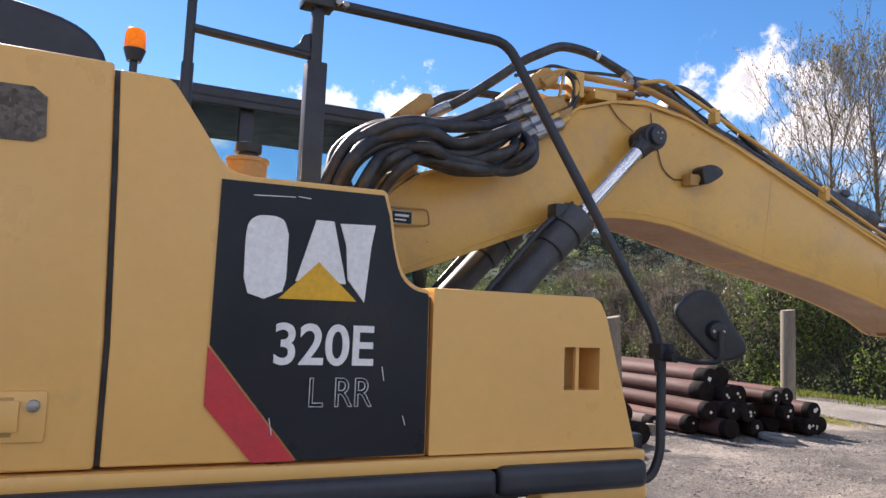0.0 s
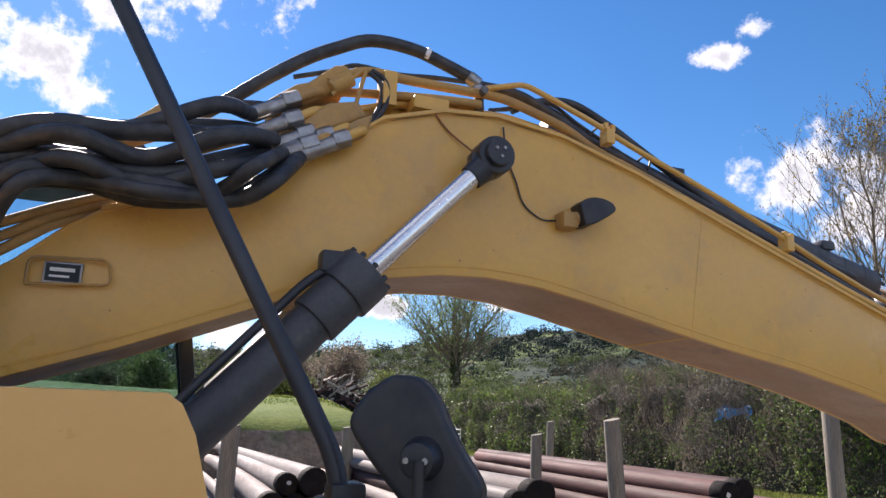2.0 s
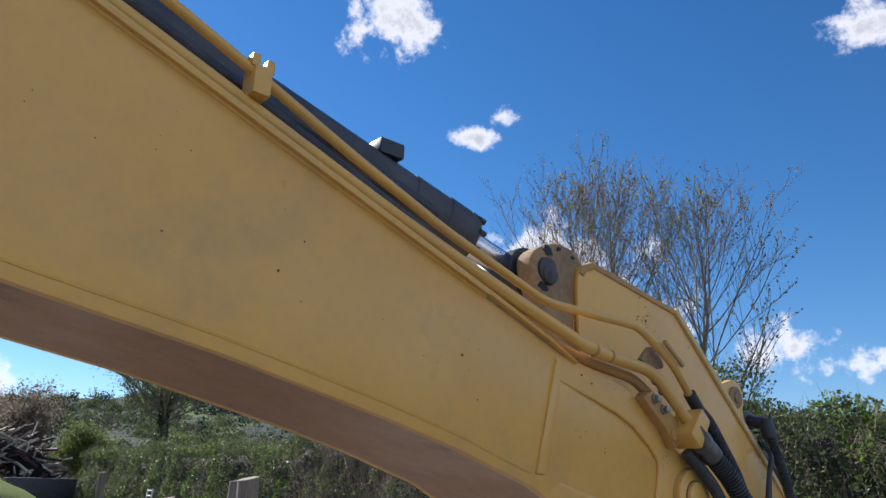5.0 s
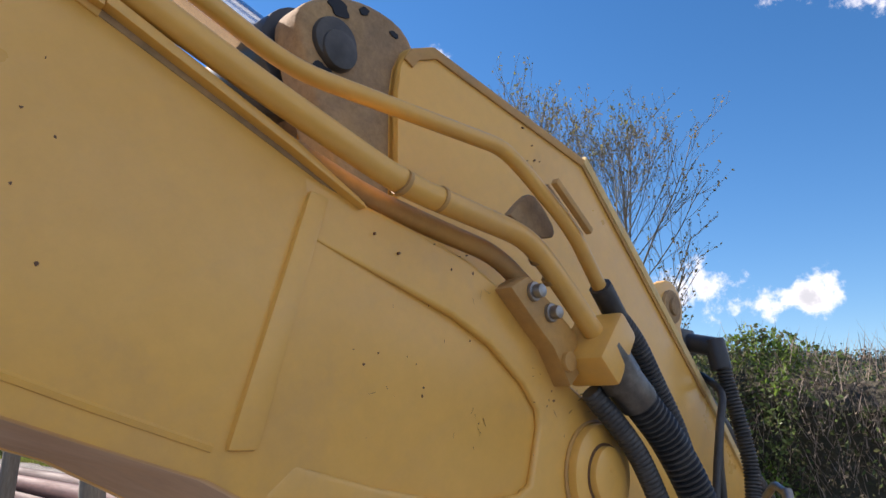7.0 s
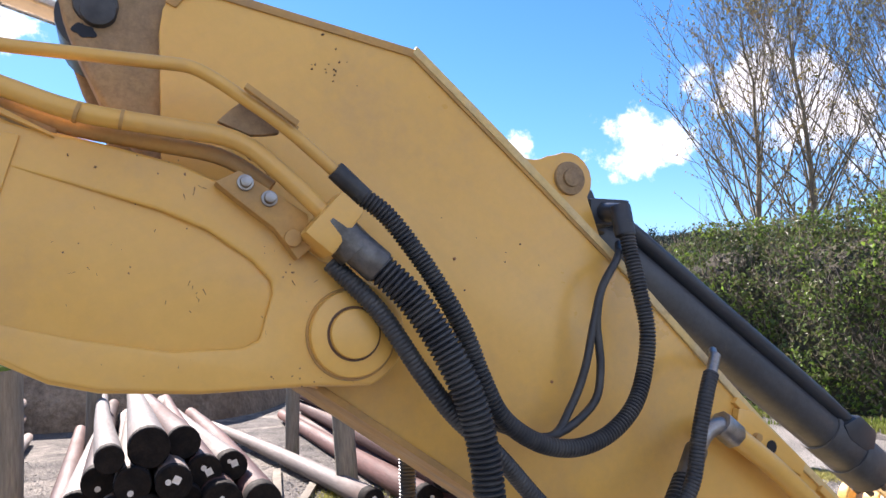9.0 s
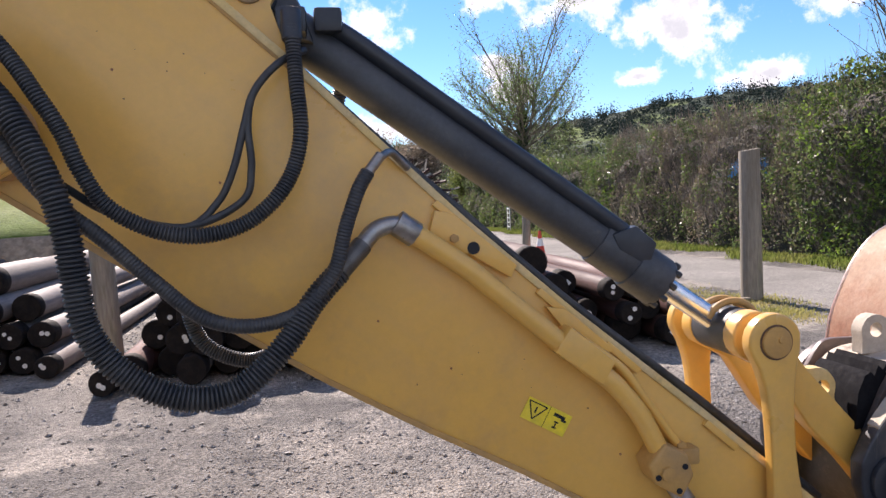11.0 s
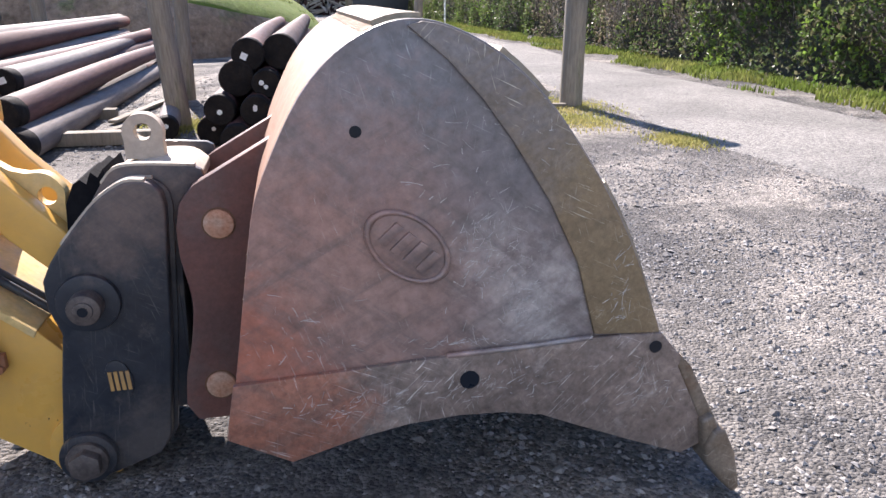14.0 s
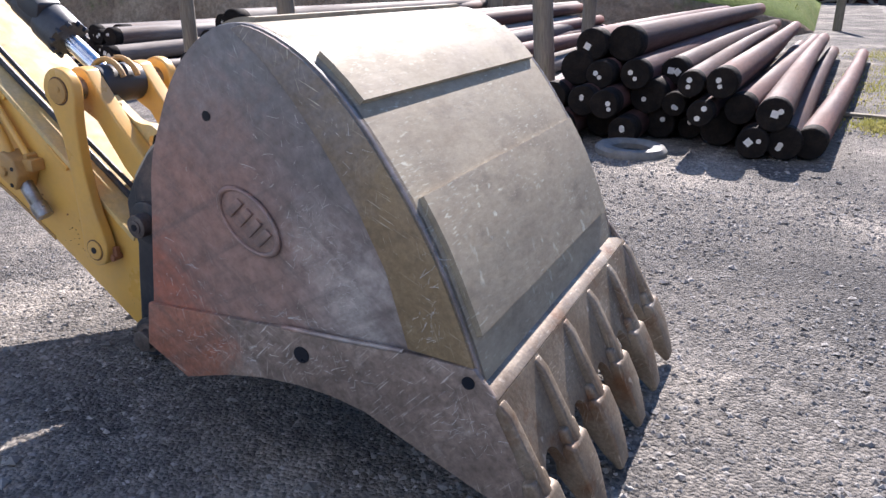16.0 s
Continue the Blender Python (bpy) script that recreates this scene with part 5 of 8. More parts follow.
    smooth_shell = smooth_profile(SHELL, 3)
    front = [p for p in smooth_shell if p[0] <= 11.26]
    rear = [p for p in smooth_shell if p[0] >= 11.2]
    bucket = on(excavator, "bucket", join(shell_strip(rear, -0.635, 0.635, 0.0, 0.022)), back, "scoured toothed digging bucket lying on its teeth")
    on(bucket, "wrapper_front", shell_strip(front, -0.635, 0.635, 0.0, 0.022), red, "faded red-brown bucket back plate")
    on(bucket, "inner_liner", shell_strip(smooth_shell, -0.62, 0.62, -0.024, 0.028), edge)
    side = [p for p in smooth_shell] + [(12.05, 0.475), (12.10, 0.40), (12.17, 0.19), (12.09, 0.155), (11.94, 0.215), (11.79, 0.278), (11.66, 0.335), (11.55, 0.355), (11.43, 0.36), (11.30, 0.35), (11.17, 0.325), (11.00, 0.275), (10.85, 0.36)]
    for y in (-1, 1):
        cheek = on(bucket, "side_plate", prism(side, y * 0.618, y * 0.645, 0.004), shade, "scratched steel side plate")
        # wear plate along the back edge and side cutter along the mouth
        inner = [(11.31, 1.338), (11.40, 1.265), (11.48, 1.18), (11.56, 1.075), (11.66, 0.92), (11.74, 0.76), (11.80, 0.555)]
        rim = [p for p in smooth_shell if p[0] > 11.32]
        on(cheek, "wear_plate", prism([(x - 0.004, z - 0.004) for x, z in rim] + [(11.97, 0.545)] + inner[::-1], y * 0.644, y * 0.655, 0.003), olive, "olive-brown wear plate")
        cut = [(10.872, 0.505), (11.45, 0.535), (11.79, 0.548), (11.99, 0.545), (12.05, 0.475), (12.10, 0.40), (12.172, 0.188), (12.09, 0.152), (11.94, 0.212), (11.79, 0.275), (11.66, 0.332), (11.55, 0.352), (11.43, 0.357), (11.30, 0.347), (11.17, 0.322), (11.00, 0.272), (10.845, 0.357)]
        cutter = on(cheek, "side_cutter", prism(cut, y * 0.644, y * 0.662, 0.005), cutter_steel, "worn side cutter plate")
        on(cutter, "weld_seam", sweep([Vector((x, y * 0.66, z)) for x, z in ((11.40, 0.535), (11.60, 0.54), (11.79, 0.55))], 0.007, 8), shade)
        # flat black discs stand for the shade in the bolt holes
        for x, z, r in ((11.19, 1.11, 0.014), (11.46, 0.462, 0.026), (11.975, 0.506, 0.018)):
            on(cheek, "bolt_hole", disc(x, z, r, y * 0.64, y * (0.6475 if z > 1 else 0.664), 18, 0.0), DECAL)
        badge = on(cheek, "maker_badge", join(disc(0, 0, 0.10, y * 0.643, y * 0.652, 36, 0.003)), shade)
        seam = on(badge, "badge_rim", sweep([Vector((0.1 * math.cos(a), y * 0.652, 0.1 * math.sin(a))) for a in (2 * math.pi * k / 40 for k in range(41))], 0.008, 8), shade)
        bars = [on(badge, "badge_bar", prism([(-0.064 + k * 0.035, -0.042), (-0.042 + k * 0.035, -0.042), (-0.035 + k * 0.035, 0.047), (-0.057 + k * 0.035, 0.047)], y * 0.651, y * 0.661, 0.003), shade) for k in range(4)]
        for ob in (badge, seam, *bars):
            ob.data.transform(Matrix.Translation((11.305, 0, 0.83)) @ Matrix.Rotation(radians(40), 4, "Y") @ Matrix.Diagonal((1.12, 1, 0.70, 1)))
        if y < 0:
            pale = material("bared_steel_scratch", (0.47, 0.445, 0.42), 0.5, 0.3, bump=0.0, island=0.35)
            scratched(cheek, "scrape_wear", [(11.50, 0.80, 0.08, 0.12, 150, 0.028, 1.2), (11.60, 0.66, 0.06, 0.09, 130, 0.026, 1.0), (11.30, 1.02, 0.16, 0.14, 8, 0.05, -0.8), (11.05, 0.60, 0.14, 0.10, 34, 0.03, -0.6), (11.45, 0.98, 0.16, 0.2, 24, 0.03, 0.5), (11.50, 0.56, 0.22, 0.02, 40, 0.05, 0.1)], -0.6456, pale)
            scratched(cheek, "scrape_wear", [(11.60, 1.08, 0.07, 0.10, 16, 0.03, -0.9), (11.86, 0.70, 0.03, 0.12, 40, 0.03, 0.8)], -0.6556, pale, 8)
            scratched(cutter, "scrape_wear", [(11.15, 0.42, 0.14, 0.04, 60, 0.028, 0.3), (11.55, 0.44, 0.22, 0.05, 90, 0.026, 0.6), (11.95, 0.36, 0.10, 0.08, 60, 0.03, 0.9)], -0.6626, pale, 11)
        ear = [(10.735, 0.86), (10.775, 0.91), (11.0, 1.04), (10.99, 0.95), (10.965, 0.19), (10.72, 0.185), (10.69, 0.24), *smooth_profile([(10.70, 0.34), (10.728, 0.46), (10.74, 0.58), (10.722, 0.70), (10.72, 0.79)], 3)]
        y0, y1 = (-0.265, -0.215) if y < 0 else (0.125, 0.165)
        lug = on(bucket, "mounting_ear", prism(ear, y0, y1, 0.006), rusty, "red-brown mounting ear")
        face = y0 if y < 0 else y1
        for x, z in ((10.835, 0.80), (10.795, 0.30)):
            on(lug, "ear_pin", disc(x, z, 0.042, face - y * 0.01, face + y * 0.01, 24, 0.006), pin_steel)
            on(lug, "pin_groove", disc(x, z, 0.047, face - y * 0.01, face + y * 0.0015, 24, 0.0), FLECK)
    # raised wear straps round the back
    a = [p for p in smooth_shell if 11.50 <= p[0] <= 11.685]
    b = [p for p in smooth_shell if 11.79 <= p[0] <= 11.985]
    on(bucket, "wear_strap", shell_strip(a, -0.60, 0.60, 0.017, 0.0), back)
    on(bucket, "wear_strap", shell_strip(b, -0.60, 0.60, 0.017, 0.0), back)
    on(bucket, "wear_strap", shell_strip([p for p in smooth_shell if 11.22 <= p[0] <= 11.36], -0.60, 0.60, 0.012, 0.0), back)
    # stamped marks on the front plate, as plain bars
    for w, z in ((0.055, 0.865), (0.08, 0.802), (0.055, 0.745), (0.026, 0.69)):
        x = float(np.interp(z, [0.45, 0.62, 0.82, 0.95], [10.868, 10.897, 10.930, 10.955]))
        for n in range(max(1, round(w / 0.026))):
            y = MARK_Y + 0.027 * n
            on(bucket, "stamped_bar", prism([(x - 0.0045, z - 0.02), (x + 0.001, z + 0.02), (x + 0.012, z + 0.018), (x + 0.006, z - 0.022)], y, y + 0.007), FLECK)
    # lip and teeth
    lip = bmesh.new()
    top_edge, way, thick = Vector((12.055, 0, 0.472)), Vector((0.135, 0, -0.300)), Vector((-0.030, 0, -0.0135))
    cols = []
    for i in range(133):
        y = -0.66 + 0.01 * i
        off = abs((y + 0.645 + 0.129) % 0.258 - 0.129)
        reach = 1.0 - 0.33 * math.sqrt(max(0.0, 1 - ((0.129 - off) / 0.068) ** 2)) if off > 0.061 else 1.0
        a = top_edge + Vector((0, y, 0))
        b = a + way * reach
        cols.append([lip.verts.new(p) for p in (a, b, b + thick, a + thick)])
    for a, b in zip(cols, cols[1:]):
        for k in range(4):
            lip.faces.new((a[k], a[(k + 1) % 4], b[(k + 1) % 4], b[k]))
    lip.faces.new(cols[0])
    lip.faces.new(cols[-1][::-1])
    blade = on(bucket, "lip_plate", lip, edge, "worn cutting lip scalloped between the teeth")
    on(blade, "lip_shoulder", prism([(11.955, 0.478), (11.985, 0.505), (12.03, 0.490), (12.0555, 0.474), (12.030, 0.452), (12.0, 0.44)], -0.66, 0.66, 0.005), edge)
    tip = [(12.17, 0.245), (12.20, 0.24), (12.24, 0.16), (12.27, 0.075), (12.288, 0.015), (12.27, 0.0), (12.22, 0.05), (12.15, 0.14), (12.145, 0.19)]
    for k in range(6):
        y = -0.645 + 0.258 * k
        adapter = on(bucket, "tooth_adapter", prism([(12.045, 0.44), (12.058, 0.468), (12.09, 0.435), (12.205, 0.225), (12.17, 0.19)], y - 0.02, y + 0.02, 0.010, 3), edge, "worn tooth adapter")
        on(adapter, "adapter_nose", prism([(12.13, 0.27), (12.165, 0.285), (12.215, 0.19), (12.20, 0.13), (12.15, 0.16)], y - 0.045, y + 0.045, 0.014, 3), edge)
        tooth = prism(tip, y - 0.06, y + 0.06, 0.014, 3)
        for v in tooth.verts:
            v.co.y = y + (v.co.y - y) * (1.0 - 0.45 * max(0, min(1, (0.16 - v.co.z) / 0.16)))
        on(adapter, "tooth", tooth, edge, "blunt worn bucket tooth")


def build_hoses():
    # bundle from the valve block over the boom's foot: each hose loops back and down behind the side panel
    lines = on(boom, "hydraulic_hose", pipe([(3.77, -0.33, 2.72), (3.62, -0.45, 2.645), (3.50, -0.52, 2.61), (3.33, -0.54, 2.58), (3.10, -0.55, 2.56), (2.91, -0.54, 2.46), (2.78, -0.52, 2.30), (2.73, -0.50, 2.08), (2.76, -0.50, 1.85), (2.84, -0.50, 1.62)], 0.033, 6, 12), RUBBER, "thick black hydraulic hoses")
    spec = [((3.76, -0.30, 2.81), (3.62, 2.73), (3.36, 2.60), (3.14, 2.575), (2.93, 2.50), (2.80, 2.36), (2.745, 2.15), (2.70, 1.90), (2.76, 1.66), 0.0, 0.030),
            ((3.86, -0.24, 2.77), (3.65, 2.71), (3.40, 2.63), (3.18, 2.60), (2.98, 2.54), (2.83, 2.42), (2.77, 2.20), (2.73, 1.95), (2.80, 1.66), 0.10, 0.028),
            ((3.82, -0.34, 2.665), (3.64, 2.54), (3.44, 2.45), (3.22, 2.48), (3.02, 2.45), (2.87, 2.32), (2.82, 2.12), (2.83, 1.88), (2.90, 1.62), 0.02, 0.032),
            ((3.83, -0.38, 2.61), (3.66, 2.48), (3.42, 2.41), (3.22, 2.44), (3.05, 2.41), (2.92, 2.27), (2.87, 2.07), (2.87, 1.85), (2.94, 1.62), -0.04, 0.030),
            ((3.95, -0.38, 2.65), (3.83, 2.52), (3.69, 2.41), (3.44, 2.375), (3.22, 2.40), (3.06, 2.37), (2.96, 2.22), (2.91, 2.02), (2.91, 1.82), (2.98, 1.62), 0.03, 0.028),
            ((3.89, -0.36, 2.66), (3.77, 2.50), (3.64, 2.41), (3.46, 2.36), (3.25, 2.40), (3.10, 2.34), (3.0, 2.18), (2.95, 2.0), (2.94, 1.82), (3.0, 1.62), -0.06, 0.026),
            ((3.93, -0.40, 2.62), (3.82, 2.46), (3.70, 2.40), (3.48, 2.40), (3.26, 2.425), (3.08, 2.39), (2.97, 2.25), (2.89, 2.05), (2.88, 1.84), (2.95, 1.62), -0.02, 0.030),
            ((3.84, -0.36, 2.70), (3.66, 2.59), (3.42, 2.50), (3.20, 2.515), (3.0, 2.475), (2.85, 2.35), (2.79, 2.15), (2.80, 1.9), (2.87, 1.62), -0.05, 0.032),
            ((3.90, -0.12, 2.85), (3.66, 2.66), (3.40, 2.52), (3.20, 2.53), (3.0, 2.49), (2.86, 2.37), (2.80, 2.18), (2.79, 1.9), (2.86, 1.62), 0.12, 0.030)]
    for first, *mid, dy, r in spec:
        pts = [first] + [(x, -0.53 + dy + 0.05 * math.sin(3 * i + 20 * dy), z) for i, (x, z) in enumerate(mid)]
        on(boom, "hydraulic_hose", pipe(pts, r, 6, 10), RUBBER)
    over = on(boom, "loop_hose", pipe([(3.49, -0.10, 2.79), (3.63, -0.15, 2.88), (3.80, -0.2, 3.01), (3.95, -0.2, 3.13), (4.08, -0.2, 3.21), (4.23, -0.2, 3.28), (4.42, -0.2, 3.28), (4.57, -0.2, 3.24), (4.70, -0.21, 3.19)], 0.028, 6, 14), RUBBER, "black hose looping over the boom")
    on(over, "hose_end", rod((4.68, -0.21, 3.198), (4.73, -0.215, 3.165), 0.032, seg=14, bevel=0.005), STEEL)
    on(over, "hose_end", rod((3.54, -0.12, 2.825), (3.42, -0.09, 2.75), 0.032, seg=14, bevel=0.005), STEEL)
    on(over, "hose_tee", join(rod((4.725, -0.215, 3.175), (4.725, -0.24, 3.03), 0.022, seg=12, bevel=0.003), rod((4.725, -0.225, 3.10), (4.72, -0.31, 3.10), 0.018, seg=10)), GREYSTEEL)
    on(over, "tee_nut", rod((4.725, -0.217, 3.15), (4.725, -0.222, 3.115), 0.032, seg=6, bevel=0.003), STEEL)
    on(over, "hose_mark", rod((4.475, -0.20, 3.272), (4.495, -0.20, 3.266), 0.0295, seg=14), WHITE)
    on(boom, "loop_hose", pipe([(3.46, 0.02, 2.85), (3.58, 0.0, 2.92), (3.76, -0.03, 2.96), (3.98, -0.05, 2.96)], 0.024, 5, 10), RUBBER)
    # valve block and its pipework over the knuckle
    block = on(boom, "valve_block", box(3.98, -0.26, 2.62, 4.20, 0.22, 2.78, 0.02), DUSTY, "grimy yellow valve block")
    on(block, "end_valve", prism([(3.26, 2.77), (3.38, 2.875), (3.41, 2.905), (3.47, 2.91), (3.495, 2.86), (3.45, 2.80), (3.30, 2.73)], -0.03, 0.10, 0.015, 3), DUSTY)
    for i, (x, z, y) in enumerate(((3.88, 2.88, -0.30), (3.89, 2.79, -0.33), (3.94, 2.735, -0.34), (4.01, 2.73, -0.36), (3.95, 2.68, -0.38), (4.07, 2.72, -0.38), (3.98, 2.84, -0.24), (4.02, 2.92, -0.12))):
        end = on(block, "hose_fitting", join(rod((x - 0.13, y, z - 0.075), (x, y, z), 0.032, seg=14, bevel=0.004), rod((x - 0.01, y, z), (x + 0.05, y, z + 0.03), 0.04, seg=6, bevel=0.004)), STEEL, "steel hose fitting")
        on(end, "elbow_pipe", pipe([(x + 0.03, y, z + 0.02), (x + 0.10, y + 0.01, z + 0.07), (x + 0.17, y + 0.07 + 0.02 * i, z + 0.11 + 0.006 * i), (x + 0.30, y + 0.11 + 0.02 * i, max(2.95, z + 0.15)), (4.50, -0.26 + 0.05 * i, 3.035 + 0.012 * (i % 3)), (4.72, -0.26 + 0.05 * i, 3.05 + 0.012 * (i % 3))], 0.019, 5, 10), YELLOW if i % 2 else DUSTY)
    on(block, "casting", join(prism([(3.81, 2.90), (3.92, 2.99), (3.97, 3.01), (4.07, 3.105), (4.12, 3.115), (4.15, 3.08), (4.13, 3.02), (4.05, 2.97), (3.92, 2.88), (3.84, 2.86)], -0.26, -0.08, 0.018, 3), prism([(3.92, 2.78), (4.04, 2.90), (4.16, 2.93), (4.20, 2.87), (4.08, 2.80), (3.98, 2.74)], -0.34, -0.12, 0.02, 3), prism([(4.05, 2.75), (4.15, 2.84), (4.22, 2.875), (4.20, 2.79), (4.11, 2.725)], -0.36, -0.22, 0.016, 3), rod((4.06, -0.27, 2.99), (4.14, -0.27, 3.05), 0.032, seg=16, bevel=0.005)), DUSTY)
    on(block, "guard_loop", bent([(4.06, -0.28, 2.96), (4.20, -0.28, 3.11), (4.17, -0.29, 2.98), (4.14, -0.30, 2.84)], 0.009, 0.02, 8), DUSTY)
    on(block, "thin_hose", pipe([(3.98, -0.36, 2.67), (4.08, -0.33, 2.745), (4.15, -0.30, 2.80), (4.23, -0.29, 2.88), (4.27, -0.28, 2.98), (4.26, -0.28, 3.05), (4.21, -0.28, 3.09)], 0.011, 6, 8), RUBBER)
    on(block, "thin_hose", pipe([(3.98, -0.37, 2.645), (4.10, -0.34, 2.73), (4.20, -0.31, 2.82), (4.26, -0.30, 2.90), (4.295, -0.29, 2.99), (4.28, -0.29, 3.06), (4.22, -0.28, 3.10)], 0.011, 6, 8), RUBBER)
    # lower yellow pipes seen behind the bundle at the foot
    for k in range(3):
        on(block, "foot_pipe", bent([(2.85, -0.36, 2.10 + 0.055 * k), (3.0, -0.36, 2.17 + 0.05 * k), (3.15, -0.34, 2.29 + 0.03 * k), (3.32, -0.2, 2.40 + 0.03 * k)], 0.018, 0.04, 8), DUSTY)
    # pipes and hoses along the top of the boom
    run = on(boom, "boom_pipe", bent([(4.38, -0.20, 3.01), (4.86, -0.20, 3.04), (5.12, -0.22, 2.99), (5.52, -0.27, 2.845), (6.09, -0.29, 2.635), (6.75, -0.30, 2.39), (7.02, -0.325, 2.285), (7.24, -0.345, 2.203), (7.456, -0.363, 2.130), (7.735, -0.367, 2.106), (7.82, -0.375, 2.035), (7.90, -0.385, 1.957)], 0.0185, 0.06, 20), YELLOW, "yellow steel hydraulic pipe")
    for x, z, s in ((7.456, 2.130, 0.001), (7.528, 2.124, 0.0005), (7.765, 2.081, 0.0028), (7.80, 2.052, 0.0028)):
        on(run, "pipe_band", rod((x - 0.003, -0.366, z + s), (x + 0.003, -0.366, z - s), 0.0196, seg=24), DUSTY)
    on(boom, "boom_pipe", bent([(4.60, -0.10, 3.02), (5.1, -0.16, 3.0), (5.52, -0.24, 2.85), (6.75, -0.26, 2.40), (7.05, -0.27, 2.26), (7.30, -0.30, 2.16), (7.436, -0.31, 2.118), (7.58, -0.31, 2.10), (7.715, -0.315, 2.083), (7.80, -0.33, 2.02)], 0.0165, 0.05, 16), DUSTY)
    thin = on(boom, "thin_pipe", bent([(4.74, -0.27, 3.125), (4.91, -0.31, 3.162), (5.00, -0.31, 3.134), (5.24, -0.31, 3.050), (5.48, -0.31, 2.952), (5.74, -0.31, 2.858), (6.01, -0.31, 2.755), (6.30, -0.31, 2.637), (6.60, -0.31, 2.508), (6.916, -0.31, 2.385), (7.30, -0.32, 2.256), (7.645, -0.385, 2.232), (7.69, -0.39, 2.208), (7.81, -0.40, 2.130), (7.935, -0.38, 2.035)], 0.013, 0.05, 14), YELLOW)
    for x, z in ((6.36, 2.615), (5.34, 3.008)):
        on(thin, "saddle", join(box(x - 0.022, -0.335, z - 0.06, x + 0.022, -0.27, z + 0.012, 0.006), box(x - 0.028, -0.33, z + 0.008, x - 0.008, -0.29, z + 0.04, 0.004), box(x + 0.008, -0.33, z + 0.002, x + 0.028, -0.29, z + 0.034, 0.004)), YELLOW)
    on(thin, "clamp_plate", join(prism([(7.735, 2.188), (7.741, 2.198), (7.838, 2.133), (7.832, 2.123)], -0.424, -0.412, 0.002), prism([(7.738, 2.184), (7.744, 2.194), (7.842, 2.128), (7.836, 2.118)], -0.402, -0.39, 0.002)), DUSTY)
    # tab browned for the shadow it stands in behind the pipe
    on(thin, "clamp_tab", prism(smooth_profile([(7.693, 2.138), (7.744, 2.185), (7.775, 2.176), (7.81, 2.145), (7.809, 2.123), (7.755, 2.115)], 2), -0.362, -0.345, 0.004), DIRT_SHADE)
    # hoses lying loose over the knuckle and down the boom
    top = on(boom, "top_hose", pipe([(4.70, -0.21, 3.165), (4.76, -0.20, 3.17), (4.943, -0.20, 3.160), (5.133, -0.20, 3.080), (5.281, -0.20, 3.005), (5.484, -0.20, 2.935), (5.75, -0.20, 2.845), (6.05, -0.21, 2.73), (6.5, -0.22, 2.555), (7.0, -0.22, 2.36)], 0.024, 6, 12), RUBBER, "black hose along the boom")
    on(top, "upper_hose", pipe([(4.95, -0.10, 3.13), (5.066, -0.10, 3.19), (5.264, -0.10, 3.225), (5.476, -0.10, 3.148), (5.669, -0.10, 3.045), (5.85, -0.10, 2.95), (6.1, -0.12, 2.80)], 0.020, 6, 10), RUBBER)
    for k in range(3):
        on(top, "thin_hose", pipe([(4.86, -0.14 + 0.05 * k, 3.10 + 0.02 * k), (5.06, -0.12 + 0.05 * k, 3.165 + 0.014 * k), (5.182, -0.05, 3.178 + 0.024 * k), (5.339, -0.05, 3.095 + 0.026 * k), (5.582, -0.05, 2.985 + 0.026 * k), (5.80, -0.08, 2.89 + 0.02 * k), (6.1, -0.10, 2.78)], 0.010, 6, 8), RUBBER)
    on(top, "thin_hose", pipe([(3.915, -0.20, 3.045), (4.073, -0.20, 3.105), (4.173, -0.20, 3.150), (4.34, -0.20, 3.145), (4.52, -0.20, 3.165), (4.67, -0.20, 3.175)], 0.011, 6, 8), RUBBER)
    on(boom, "boom_pipe", pipe([(4.05, -0.26, 3.02), (4.196, -0.26, 3.098), (4.397, -0.26, 3.098), (4.631, -0.26, 3.10), (4.80, -0.26, 3.10), (4.908, -0.26, 3.080), (5.138, -0.26, 3.012), (5.307, -0.26, 2.928), (5.55, -0.27, 2.84), (6.1, -0.28, 2.635)], 0.021, 6, 14), DUSTY)
    on(boom, "pipe_saddle", join(box(4.27, -0.30, 2.955, 4.33, -0.18, 3.11, 0.01), box(4.40, -0.31, 2.96, 4.56, -0.12, 3.02, 0.012)), YELLOW)
    for x, z, d in ((5.36, 3.085, 0.03), (5.62, 2.99, 0.024)):
        on(boom, "hose_strap", sweep([Vector((x + 0.4 * d * math.sin(a), -0.17 + 2.8 * d * math.cos(a), z - 0.06 + 2.2 * d * math.sin(a))) for a in (2 * math.pi * k / 20 for k in range(21))], 0.006, 6), RUBBER)
    # stick ram along the top
    cyl = ram(boom, "stick_cylinder", (5.15, 3.085), (7.25, 2.520), (7.44, 2.468), 0.0, 0.084, 0.045, "black hydraulic stick cylinder", 0.008)
    on(cyl, "rod_eye", disc(7.47, 2.43, 0.085, -0.09, 0.09), BLACK)
    for x, z in ((5.915, 2.975), (6.91, 2.70)):
        on(cyl, "line_clip", box(x - 0.045, -0.07, z - 0.02, x + 0.045, 0.05, z + 0.03, 0.008), BLACK)
    on(cyl, "ram_tube", bent([(5.3, -0.10, 2.98), (6.9, -0.10, 2.565), (7.10, -0.06, 2.54)], 0.022, 0.04), BLACK)
    # bracket and flange at the end of the boom pipes
    hold = on(boom, "pipe_bracket", join(prism([(7.69, 2.02), (7.735, 2.045), (7.865, 1.965), (7.875, 1.90), (7.845, 1.875), (7.80, 1.935), (7.74, 1.98)], -0.365, -0.32, 0.004)), DUSTY)
